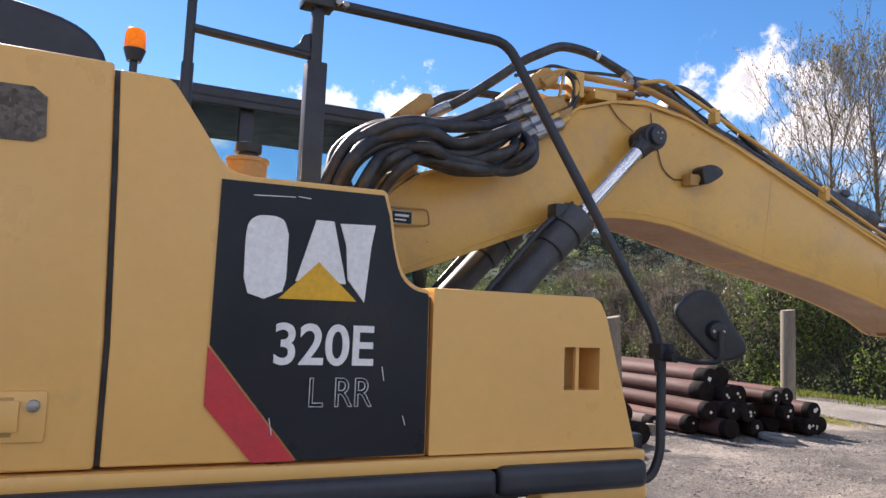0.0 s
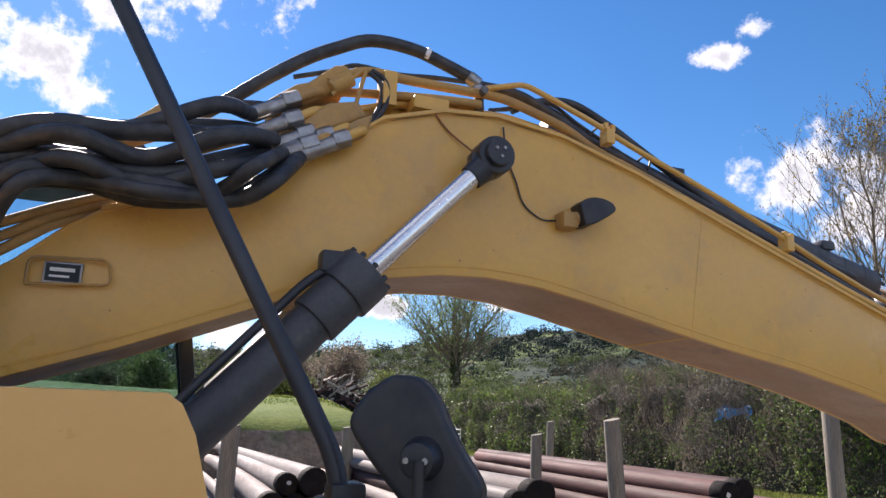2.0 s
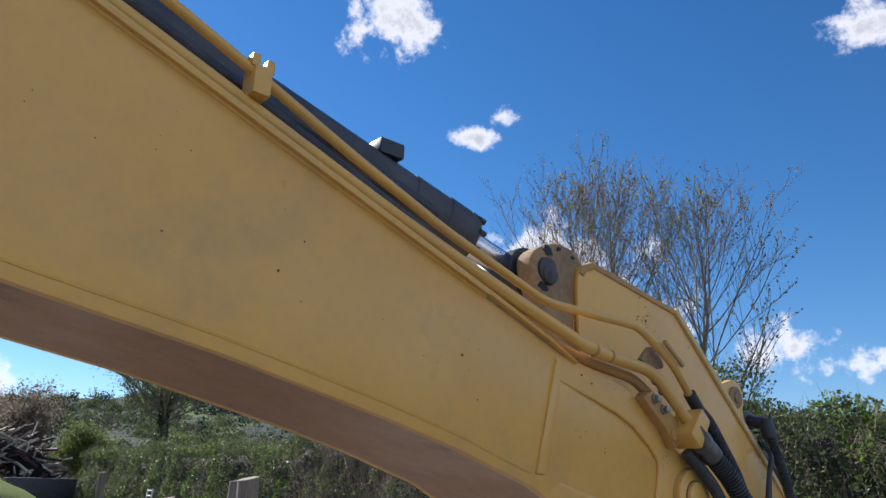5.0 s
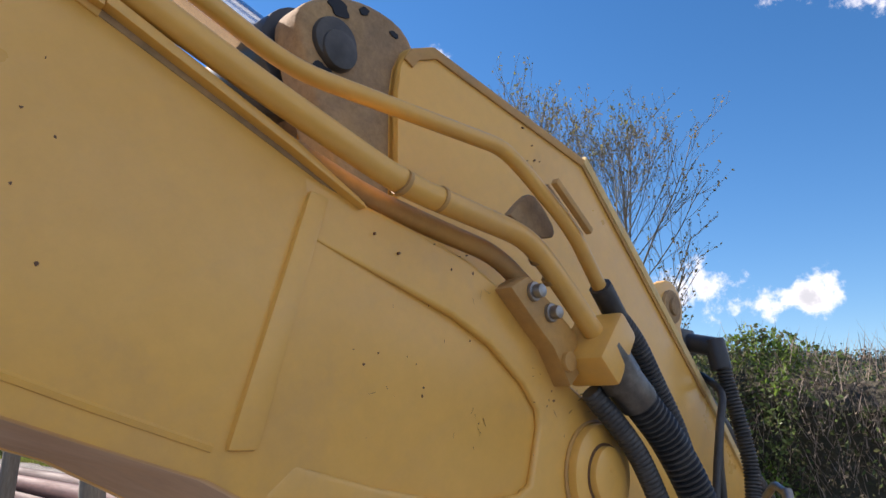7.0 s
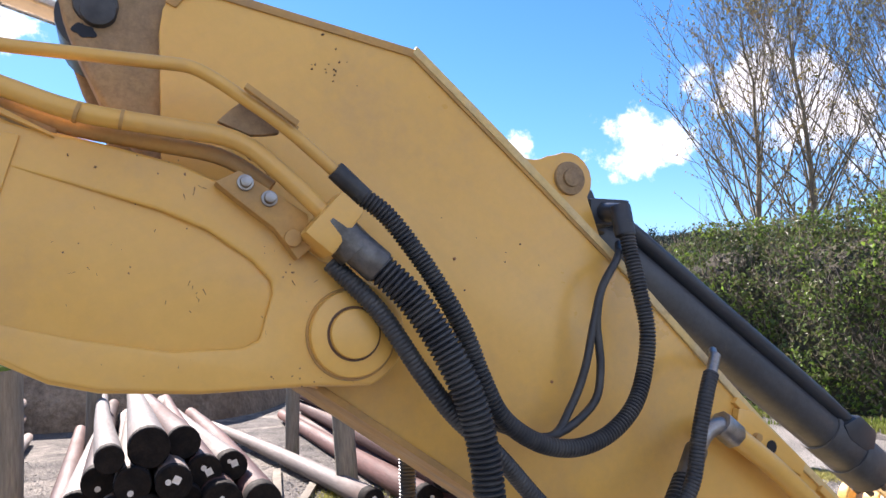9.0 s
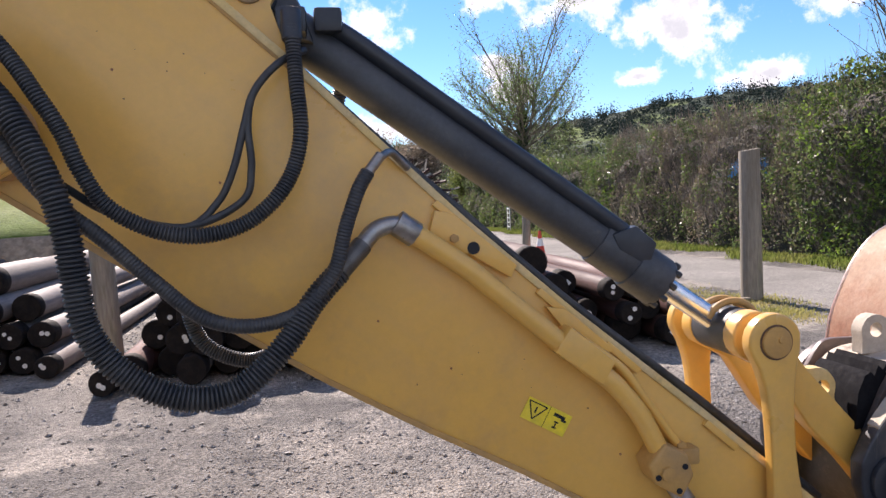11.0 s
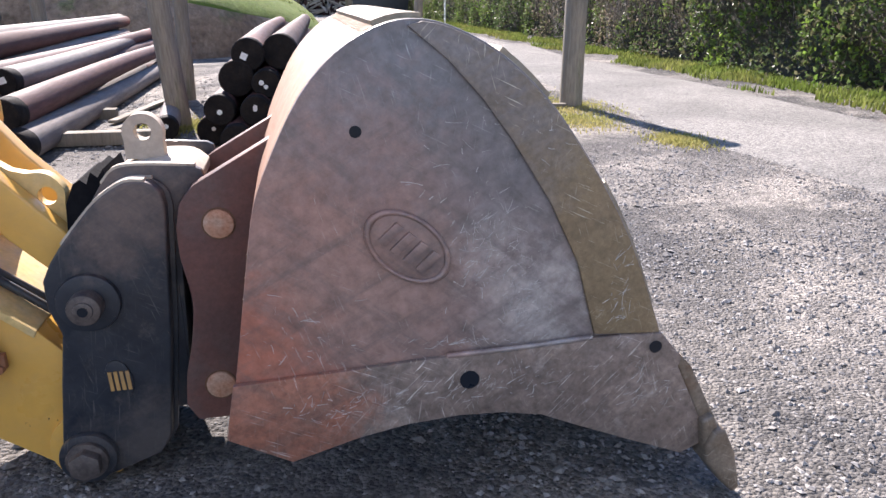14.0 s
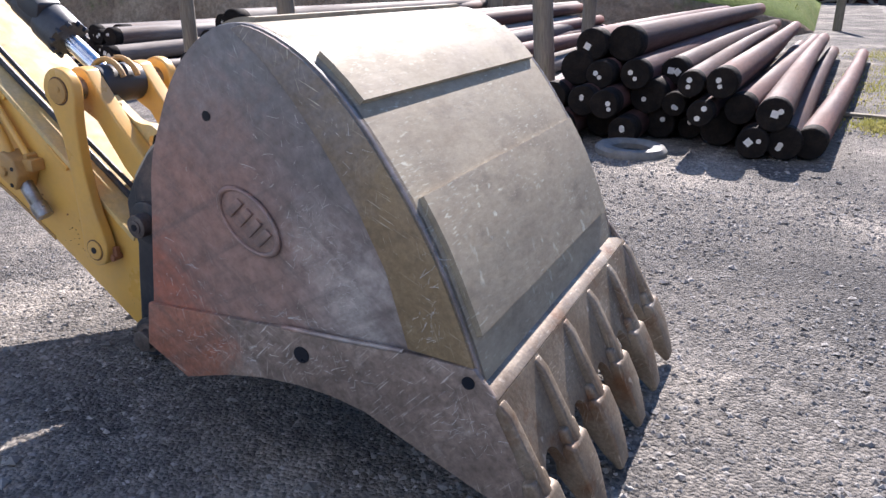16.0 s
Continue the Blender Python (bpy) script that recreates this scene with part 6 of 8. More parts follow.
    for x, z in ((7.745, 2.02), (7.79, 1.991)):
        on(hold, "bolt", join(disc(x, z, 0.016, -0.372, -0.364, 18, 0.002), disc(x, z, 0.0115, -0.386, -0.366, 14, 0.005)), STEEL)
    on(hold, "nut", join(disc(7.835, 1.915, 0.017, -0.374, -0.364, 18, 0.003)), DUSTY)
    flange = on(boom, "pipe_flange", prism([(7.845, 1.92), (7.92, 2.005), (7.965, 1.965), (7.90, 1.875)], -0.425, -0.33, 0.01), YELLOW)
    on(flange, "ferrule", join(rod((7.90, -0.385, 1.945), (7.955, -0.39, 1.89), 0.042, seg=8), rod((7.945, -0.39, 1.905), (8.00, -0.40, 1.855), 0.036, seg=20, bevel=0.004)), GREYSTEEL)
    # hoses hanging beside the stick in spiral guards
    on(boom, "spiral_hose", coiled([(7.99, -0.40, 1.865), (8.06, -0.42, 1.79), (8.12, -0.44, 1.69), (8.165, -0.45, 1.585), (8.19, -0.45, 1.48), (8.20, -0.45, 1.38), (8.22, -0.45, 1.26), (8.29, -0.44, 1.155), (8.41, -0.43, 1.085), (8.54, -0.41, 1.09), (8.65, -0.38, 1.18), (8.73, -0.34, 1.285), (8.80, -0.31, 1.355)], 0.0325), RUBBER, "black hose in a spiral guard")
    on(boom, "ferrule", join(rod((8.79, -0.315, 1.345), (8.865, -0.28, 1.42), 0.028, seg=16, bevel=0.004)), GREYSTEEL)
    on(boom, "steel_elbow", join(sweep(curve_points([(8.86, -0.282, 1.415), (8.90, -0.275, 1.455), (8.95, -0.27, 1.468), (8.985, -0.265, 1.455)], 5), 0.024, 12), rod((8.955, -0.268, 1.475), (9.01, -0.262, 1.435), 0.036, seg=8, bevel=0.004)), STEEL)
    on(boom, "spiral_hose", coiled([(7.96, -0.38, 2.01), (8.02, -0.385, 1.965), (8.08, -0.39, 1.89), (8.13, -0.40, 1.81), (8.18, -0.40, 1.72), (8.215, -0.40, 1.63), (8.265, -0.39, 1.545), (8.36, -0.37, 1.485), (8.46, -0.355, 1.465), (8.56, -0.34, 1.485), (8.64, -0.33, 1.54), (8.695, -0.31, 1.62), (8.72, -0.30, 1.72), (8.715, -0.28, 1.84), (8.712, -0.26, 1.93), (8.711, -0.25, 2.0)], 0.0205, 0.009), RUBBER)
    on(boom, "thin_hose_end", rod((7.915, -0.384, 2.052), (7.975, -0.38, 2.0), 0.021, seg=10, bevel=0.003), RUBBER)
    on(boom, "spiral_hose", coiled([(7.91, -0.36, 1.87), (8.0, -0.39, 1.77), (8.08, -0.40, 1.65), (8.15, -0.40, 1.56), (8.25, -0.39, 1.47), (8.36, -0.37, 1.355), (8.46, -0.365, 1.265), (8.57, -0.36, 1.235), (8.69, -0.355, 1.26), (8.78, -0.35, 1.35), (8.82, -0.345, 1.47), (8.855, -0.34, 1.56), (8.885, -0.33, 1.61)], 0.0195, 0.009, 0.1), RUBBER)
    on(boom, "hose_end", join(rod((8.875, -0.335, 1.595), (8.92, -0.31, 1.65), 0.015, seg=8), bent([(8.91, -0.315, 1.64), (8.95, -0.27, 1.665), (9.0, -0.22, 1.62)], 0.011, 0.02, 8)), STEEL)
    for off in (0.0, 0.03):
        on(boom, "thin_hose", pipe([(8.16, -0.36, 1.60), (8.26, -0.34, 1.53), (8.42, -0.31, 1.487), (8.50 + 2 * off, -0.28, 1.545), (8.545 + 1.5 * off, -0.28, 1.63), (8.578 + off * 0.3, -0.28, 1.74), (8.607, -0.28, 1.824), (8.672, -0.26, 1.90), (8.74, -0.18, 1.95)], 0.010, 6, 8), RUBBER)
    on(boom, "spiral_hose", coiled([(8.30, 0.30, 1.40), (8.31, 0.31, 1.20), (8.36, 0.31, 1.08), (8.50, 0.30, 1.02), (8.66, 0.26, 1.08)], 0.026, 0.010), RUBBER)
    on(boom, "spiral_hose", coiled([(8.70, 0.16, 2.08), (8.86, 0.20, 2.02), (8.78, 0.30, 1.72), (8.62, 0.34, 1.50), (8.40, 0.36, 1.42)], 0.024, 0.011), RUBBER)
    on(boom, "elbow_block", join(box(8.665, -0.17, 2.0, 8.75, -0.06, 2.075, 0.015), rod((8.71, -0.15, 2.04), (8.71, -0.24, 2.02), 0.026, seg=12, bevel=0.004), rod((8.71, -0.235, 2.04), (8.71, -0.25, 1.96), 0.027, seg=12, bevel=0.004)), BLACK)


stick = build_stick()
build_linkage(stick)
build_hitch()
build_bucket()
build_hoses()


# ---- ground, road and verge ----
rng = np.random.default_rng(7)


def mesh_of(name, verts, faces, mat, smooth=False):
    me = bpy.data.meshes.new(name)
    me.from_pydata(np.asarray(verts).reshape(-1, 3).tolist(), [], np.asarray(faces).tolist() if not isinstance(faces, list) else faces)
    for m in (mat if isinstance(mat, (list, tuple)) else [mat]):
        me.materials.append(m)
    if smooth:
        me.polygons.foreach_set("use_smooth", [True] * len(me.polygons))
    me.update()
    return new(name, me)


def height(x, y):
    return 0.03 * noise.noise(Vector((x * 0.35, y * 0.35, 0))) - 0.012 if abs(x) < 60 and abs(y) < 60 else 0.0


GRAVEL = material("gravel_yard", (0.185, 0.175, 0.163), 0.9, second=(0.095, 0.093, 0.092), scale=0.8, spread=(0.40, 0.62), fine=14, fine_amount=0.28, bump=0.9, bump_scale=90, bump_dist=0.014, third=(0.30, 0.279, 0.252), third_scale=0.6, third_spread=(0.50, 0.62), pebbles=70.0, spec=0.12)
STONE = material("loose_stone", (0.29, 0.278, 0.262), 0.8, second=(0.185, 0.178, 0.174), scale=6, fine=60, fine_amount=0.2, bump=0.2, island=0.38, spec=0.12)
TRACK = material("pale_gravel_road", (0.235, 0.228, 0.215), 0.92, second=(0.17, 0.166, 0.158), scale=0.6, fine=18, fine_amount=0.2, bump=0.7, bump_scale=30, bump_dist=0.010, pebbles=70.0, spec=0.12)
GRASS = material("grass", (0.125, 0.175, 0.036), 0.8, second=(0.20, 0.205, 0.065), scale=0.8, island=0.45, bump=0.0, fine_amount=0.1, thin=0.4, spec=0.12)
TURF = material("turf", (0.085, 0.135, 0.02), 0.95, second=(0.125, 0.155, 0.032), scale=0.25, fine=9, fine_amount=0.35, bump=0.8, bump_scale=12, bump_dist=0.05, spec=0.12)
EARTH = material("cut_earth", (0.20, 0.15, 0.11), 0.95, second=(0.30, 0.24, 0.18), scale=0.9, fine=7, fine_amount=0.4, bump=1.0, bump_scale=5, bump_dist=0.12, third=(0.10, 0.13, 0.05), third_scale=0.6, spec=0.12)


def build_ground():
    xs = [-500, -120, -60, -30, -12] + [k * 0.5 for k in range(-16, 62)] + [34, 40, 60, 120, 600]
    ys = [-400, -80, -30, -12] + [k * 0.5 for k in range(-16, 70)] + [38, 45, 60, 90, 150, 300, 900]
    bm = bmesh.new()
    grid = [[bm.verts.new((x, y, height(x, y))) for y in ys] for x in xs]
    for a, b in zip(grid, grid[1:]):
        for k in range(len(ys) - 1):
            bm.faces.new((a[k], b[k], b[k + 1], a[k + 1]))
    thing("ground", bm, GRAVEL, "grey gravel yard with loose stones", "ground", kind="structure", smooth=True)
    # the road along the hedge, slightly raised, with uneven edges
    bm = bmesh.new()
    rows = []
    for i in range(0, 141):
        y = -20 + i * 0.7
        w0, w1 = 15.0 + 0.35 * noise.noise(Vector((y * 0.3, 3, 0))), 18.2 + 0.25 * noise.noise(Vector((y * 0.3, 9, 0)))
        rows.append([bm.verts.new((x, y, height(x, y) - 0.02 + 0.07 * math.sin(math.pi * (x - w0) / (w1 - w0)))) for x in (w0, w0 + 0.6, (w0 + w1) / 2, w1 - 0.6, w1)])
    for a, b in zip(rows, rows[1:]):
        for k in range(4):
            bm.faces.new((a[k], a[k + 1], b[k + 1], b[k]))
    thing("road", bm, TRACK, "pale compacted gravel road along the hedge", "road", kind="structure", smooth=True)


def chips(name, centres, sizes, mat, flat=0.6):
    """Many small angular stones in one mesh."""
    base = np.array([(1, 0, 0), (-0.9, 0.2, 0), (0, 1, 0.1), (0.1, -1, 0), (0, 0, 1), (0, 0.1, -1)], float)
    tri = np.array([(0, 2, 4), (2, 1, 4), (1, 3, 4), (3, 0, 4), (2, 0, 5), (1, 2, 5), (3, 1, 5), (0, 3, 5)])
    n = len(centres)
    v = base[None] * (0.7 + 0.6 * rng.random((n, 6, 1))) * sizes[:, None, None]
    v[:, :, 1] *= 0.6 + 0.5 * rng.random((n, 1))
    v[:, :, 2] *= flat * (0.7 + 0.5 * rng.random((n, 1)))
    a = rng.random(n) * 6.283
    t = (rng.random(n) - 0.5) * 0.9
    x = v[:, :, 0] * np.cos(t)[:, None] + v[:, :, 2] * np.sin(t)[:, None]
    z = -v[:, :, 0] * np.sin(t)[:, None] + v[:, :, 2] * np.cos(t)[:, None]
    y = v[:, :, 1]
    out = np.stack([x * np.cos(a)[:, None] - y * np.sin(a)[:, None], x * np.sin(a)[:, None] + y * np.cos(a)[:, None], z], -1) + centres[:, None]
    return mesh_of(name, out, (tri[None] + 6 * np.arange(n)[:, None, None]).reshape(-1, 3), mat)


def build_stones():
    def scatter(n, x0, x1, y0, y1, lo, hi, power=3.0):
        x, y = x0 + (x1 - x0) * rng.random(n), y0 + (y1 - y0) * rng.random(n)
        keep = np.array([noise.noise(Vector((a * 0.7, b * 0.7, 4))) > -0.22 + 0.5 * rng.random() - 0.25 for a, b in zip(x, y)])
        x, y = x[keep], y[keep]
        s = lo + (hi - lo) * rng.random(len(x)) ** power
        return np.stack([x, y, [height(a, b) + 0.15 * c for a, b, c in zip(x, y, s)]], -1), s
    sets = [scatter(34000, 8.0, 16.0, -1.6, 4.2, 0.005, 0.017), scatter(9000, 5.5, 18.5, 1.0, 9.0, 0.010, 0.030), scatter(14000, 11.5, 16.0, -1.8, 3.4, 0.006, 0.020, 2.5), scatter(420, 8.0, 16.5, -1.5, 6.0, 0.014, 0.034, 2.0), scatter(5000, 4, 15, 4, 12, 0.012, 0.032)]
    ob = chips("loose_stones", np.concatenate([s[0] for s in sets]), np.concatenate([s[1] for s in sets]), STONE, 0.5)
    tagged(ob, "loose grey stones lying on the gravel yard", "stones", kind="stuff")


def blades(name, x, y, z, tall, mat, wide=0.012, lean=0.5):
    n = len(x)
    a, l = rng.random(n) * 6.283, lean * rng.random(n)
    h = tall * (0.5 + 0.8 * rng.random(n))
    w = wide * (0.6 + 0.8 * rng.random(n))
    dx, dy = np.cos(a), np.sin(a)
    foot = np.stack([x, y, z], -1)
    side = np.stack([-dy * w, dx * w, 0 * w], -1)
    top = foot + np.stack([dx * l * h, dy * l * h, h], -1)
    mid = foot + np.stack([dx * l * h * 0.35, dy * l * h * 0.35, h * 0.55], -1)
    v = np.stack([foot - side, foot + side, mid + side * 0.8, mid - side * 0.8, top], 1)
    k = 5 * np.arange(n)[:, None]
    quads = (k + np.array([0, 1, 2, 3])).tolist()
    tris = (k + np.array([3, 2, 4])).tolist()
    return mesh_of(name, v, quads + tris, mat)


def build_verge():
    n = 30000
    y = -8 + 50 * rng.random(n)
    x = 18.15 + 1.5 * rng.random(n) ** 0.8 + 0.2 * np.sin(y * 1.3)
    keep = np.array([noise.noise(Vector((a * 0.9, b * 0.7, 12))) > -0.25 for a, b in zip(x, y)])
    x, y = x[keep], y[keep]
    tagged(blades("verge_grass", x, y, np.zeros(len(x)), 0.10, GRASS, 0.014), "short green grass verge under the hedge", "grass", kind="stuff")
    spots = [(14.7, 7.0, 0.55), (14.4, 5.9, 0.45), (14.1, 8.3, 0.8), (13.9, 10.0, 0.9), (14.3, 12.5, 0.9), (14.2, 15.5, 1.0), (9.8, 6.3, 0.35), (13.4, 6.6, 0.3), (15.0, 4.6, 0.3)]
    pts = np.concatenate([np.stack([cx + r * rng.normal(size=1500) * 0.5, cy + r * rng.normal(size=1500) * 0.7], -1) for cx, cy, r in spots])
    tagged(blades("yard_grass", pts[:, 0], pts[:, 1], np.array([height(a, b) - 0.005 for a, b in pts]), 0.045, material("sparse_grass", (0.30, 0.30, 0.09), 0.7, second=(0.40, 0.35, 0.15), scale=1.2, island=0.3, bump=0.0, thin=0.4, spec=0.12), 0.006, 0.9), "thin yellowish grass tufts round the posts", "grass", kind="stuff")
    # grassed bank behind the poles, cut to bare earth along its front
    def bank(u, v):
        x = -45 + 57.5 * u
        y0 = 15.5 + 1.2 * noise.noise(Vector((x * 0.15, 0, 5))) + (6.5 * max(0, (x - 8.5) / 4) ** 2 if x > 8.5 else 0)
        s = [(0, -0.1), (0.15, 0.5), (0.3, 0.95), (0.55, 1.25), (1.2, 1.5), (3.0, 1.9), (6.0, 2.35), (10, 2.5), (16, 2.2), (30, 1.0), (45, -0.1)][v]
        fade = min(1.0, max(0.0, (12.5 - x) / 4.0)) ** 0.6
        return (x, y0 + s[0] + 0.25 * noise.noise(Vector((x * 0.9, v, 2))), s[1] * fade * (1 + 0.12 * noise.noise(Vector((x * 0.2, v * 0.4, 1)))) + (0.06 * noise.noise(Vector((x * 1.7, v * 1.3, 8))) if v else 0))
    bm = bmesh.new()
    grid = [[bm.verts.new(bank(i / 150, v)) for v in range(11)] for i in range(151)]
    for i, (a, b) in enumerate(zip(grid, grid[1:])):
        for v in range(10):
            f = bm.faces.new((a[v], b[v], b[v + 1], a[v + 1]))
            f.material_index = 0 if v < 3 else 1
    me = thing("grass_bank", bm, [EARTH, TURF], "low bank with grass on top and a bare earth face", "bank", kind="structure", smooth=True)
    n = 16000
    u = rng.random(n)
    x = -12 + 24 * u
    y = 16.2 + 9 * rng.random(n) ** 1.6
    keep = []
    for a, b in zip(x, y):
        y0 = 15.5 + 1.2 * noise.noise(Vector((a * 0.15, 0, 5))) + (6.5 * max(0, (a - 8.5) / 4) ** 2 if a > 8.5 else 0)
        s = b - y0
        fade = min(1.0, max(0.0, (12.5 - a) / 4.0)) ** 0.6
        keep.append(np.interp(s, [0.4, 0.55, 1.2, 3.0, 6.0, 10], [-1, 1.2, 1.45, 1.85, 2.3, 2.45]) * fade - 0.05)
    tagged(blades("bank_grass", x, y, np.array(keep), 0.055, GRASS, 0.02), "short grass on top of the bank", "grass", kind="stuff")


# ---- leaves, hedges and trees ----
def leaf_mesh(name, centres, size, mat, droop=0.0, narrow=0.55):
    """Many small pointed leaves, each turned its own way."""
    n = len(centres)
    d = rng.normal(size=(n, 3))
    d[:, 2] -= droop
    d /= np.linalg.norm(d, axis=1, keepdims=True)
    s = np.cross(d, rng.normal(size=(n, 3)))
    s /= np.linalg.norm(s, axis=1, keepdims=True) + 1e-9
    up = np.cross(d, s)
    l = (size * (0.6 + 0.8 * rng.random(n)))[:, None] if np.isscalar(size) else (size * (0.6 + 0.8 * rng.random(n)))[:, None]
    v = np.stack([centres - d * l * 0.5, centres + s * l * narrow * 0.5 + up * l * 0.12, centres + d * l * 0.5, centres - s * l * narrow * 0.5 + up * l * 0.12], 1)
    k = 4 * np.arange(n)[:, None]
    return mesh_of(name, v, (k + np.array([0, 1, 2, 3])).tolist(), mat)


def twig_mesh(name, foot, tip, wide, mat):
    """Thin three-sided twigs from foot to tip."""
    n = len(foot)
    d = tip - foot
    s = np.cross(d, rng.normal(size=(n, 3)))
    s /= np.linalg.norm(s, axis=1, keepdims=True) + 1e-9
    t = np.cross(d, s)
    t /= np.linalg.norm(t, axis=1, keepdims=True) + 1e-9
    w = np.asarray(wide).reshape(-1, 1) * np.ones((n, 1))
    v = np.stack([foot + s * w, foot + (-0.5 * s + 0.87 * t) * w, foot + (-0.5 * s - 0.87 * t) * w, tip], 1)
    k = 4 * np.arange(n)[:, None]
    return mesh_of(name, v, np.concatenate([k + np.array([0, 1, 3]), k + np.array([1, 2, 3]), k + np.array([2, 0, 3])]), mat)


def leaf_paint(name, a, b, rough=0.45, amount=0.45, thin=0.45):
    return material(name, a, rough, second=b, scale=0.9, spread=(0.35, 0.65), island=amount, bump=0.0, fine=4, fine_amount=0.15, thin=thin, spec=0.22)


IVY = leaf_paint("ivy_leaf", (0.075, 0.118, 0.04), (0.115, 0.155, 0.055), 0.42)
BRIGHT = leaf_paint("spring_leaf", (0.17, 0.26, 0.045), (0.12, 0.20, 0.04), 0.45)
DULL = leaf_paint("dull_hedge_leaf", (0.10, 0.115, 0.05), (0.14, 0.13, 0.075), 0.45)
BROWN = leaf_paint("dry_hedge_leaf", (0.17, 0.14, 0.105), (0.22, 0.18, 0.14), 0.5)
TWIG = material("twig_bark", (0.19, 0.15, 0.125), 0.85, second=(0.28, 0.23, 0.19), scale=2, island=0.35, bump=0.0)
BARK = material("tree_bark", (0.14, 0.12, 0.095), 0.9, second=(0.22, 0.19, 0.14), scale=4, fine=30, fine_amount=0.3, bump=0.6, bump_scale=25, bump_dist=0.02)
SHADE = material("hedge_inside_shade", (0.045, 0.042, 0.026), 0.95, second=(0.05, 0.042, 0.028), scale=2, bump=0.8, bump_scale=8, bump_dist=0.1)


def hedge_top(y):
    return 3.3 + 0.55 * noise.noise(Vector((0.25 * y, 1, 7))) + 0.35 * noise.noise(Vector((0.9 * y, 5, 7))) + (0.7 if 6 < y < 13.5 else 0.35 if 13.5 <= y < 23.5 else 0)


def hedge_face(y, z):
    return 19.5 + 0.55 * noise.noise(Vector((0.45 * y, 0.6 * z, 2))) + 0.25 * noise.noise(Vector((1.4 * y, 1.4 * z, 4))) + 0.10 * z


def hedge_section(y0, y1, label, coats, twigs):
    bm = bmesh.new()
    cols = []
    steps = max(3, int((y1 - y0) / 0.5))
    for i in range(steps + 1):
        y = y0 + (y1 - y0) * i / steps
        h = hedge_top(y)
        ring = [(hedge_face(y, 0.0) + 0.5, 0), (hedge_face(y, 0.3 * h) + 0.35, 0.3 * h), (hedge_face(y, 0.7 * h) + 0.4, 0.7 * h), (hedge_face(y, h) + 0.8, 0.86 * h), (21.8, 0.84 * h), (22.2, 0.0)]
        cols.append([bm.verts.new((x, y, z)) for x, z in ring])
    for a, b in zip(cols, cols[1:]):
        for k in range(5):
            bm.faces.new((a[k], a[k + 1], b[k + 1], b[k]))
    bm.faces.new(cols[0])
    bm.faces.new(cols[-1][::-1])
    # solid core, painted near black for the shade within the hedge
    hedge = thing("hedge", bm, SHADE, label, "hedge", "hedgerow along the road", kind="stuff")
    for mat, count, size, clump in coats:
        n = int(count * (y1 - y0))
        y = y0 + (y1 - y0) * rng.random(n)
        f = rng.random(n)
        pts = np.empty((n, 3))
        for i in range(n):
            h = hedge_top(y[i])
            if f[i] < 0.72:
                z = h * rng.random() ** 0.9
                x = hedge_face(y[i], z) + 0.42 * rng.random() ** 2 - 0.05
            else:
                x = hedge_face(y[i], h) + 2.2 * rng.random()
                z = h * (0.86 + 0.18 * rng.random())
            pts[i] = x, y[i], z
        if clump:
            keep = np.array([noise.noise(Vector((p[1] * 0.8, p[2] * 0.8, 11 + clump))) > 0.12 * clump - 0.12 for p in pts])
            pts = pts[keep]
        ob = leaf_mesh("hedge_leaves", pts, size, mat, 0.3)
        ob.parent = hedge
        ob["kind"] = "stuff"
    n = int(twigs * (y1 - y0))
    y = y0 + (y1 - y0) * rng.random(n)
    foot, tip = np.empty((n, 3)), np.empty((n, 3))
    for i in range(n):
        h = hedge_top(y[i])
        z = h * (0.15 + 0.85 * rng.random() ** 0.7)
        foot[i] = hedge_face(y[i], z) + 0.35 * rng.random(), y[i], z
        tip[i] = foot[i] + np.array([-0.25 * rng.random() + 0.05, 0.5 * (rng.random() - 0.5), 0.15 + 0.45 * rng.random()])
    ob = twig_mesh("hedge_twigs", foot, tip, 0.007, TWIG)
    ob.parent = hedge
    ob["kind"] = "stuff"


def grow(foot, way, length, radius, levels, rnd, spread=0.55, up=0.25, children=(3, 4)):
    """Limbs of a tree: rows of (points, radii), and the ends of the last twigs."""
    limbs, ends = [], []

    def limb(p, d, l, r, depth):
        pts, q, dd = [p.copy()], p.copy(), d.copy()
        for k in range(4):
            dd = (dd + Vector((rnd.uniform(-1, 1), rnd.uniform(-1, 1), rnd.uniform(-0.3, 0.8))) * 0.12 + Vector((0, 0, up * 0.12))).normalized()
            q = q + dd * l / 4
            pts.append(q.copy())
        limbs.append((pts, r, r * (0.55 if depth else 0.25), depth))
        if depth == 0:
            ends.append(pts[-1])
            ends.append(pts[2])
            return
        for _ in range(rnd.randint(*children)):
            t = rnd.uniform(0.35, 1.0)
            at = pts[min(4, int(t * 4))].lerp(pts[min(4, int(t * 4) + 1)], t * 4 % 1)
            side = Vector((rnd.uniform(-1, 1), rnd.uniform(-1, 1), rnd.uniform(-0.2, 0.6))).normalized()
            nd = (dd + side * spread * 1.5 + Vector((0, 0, up))).normalized()
            limb(at, nd, l * rnd.uniform(0.5, 0.72), r * rnd.uniform(0.36, 0.52) * (1.2 - 0.4 * t), depth - 1)
        limb(pts[-1], (dd + Vector((0, 0, up * 0.5))).normalized(), l * 0.66, r * 0.52, depth - 1)

    limb(Vector(foot), Vector(way), length, radius, levels)
    return limbs, ends


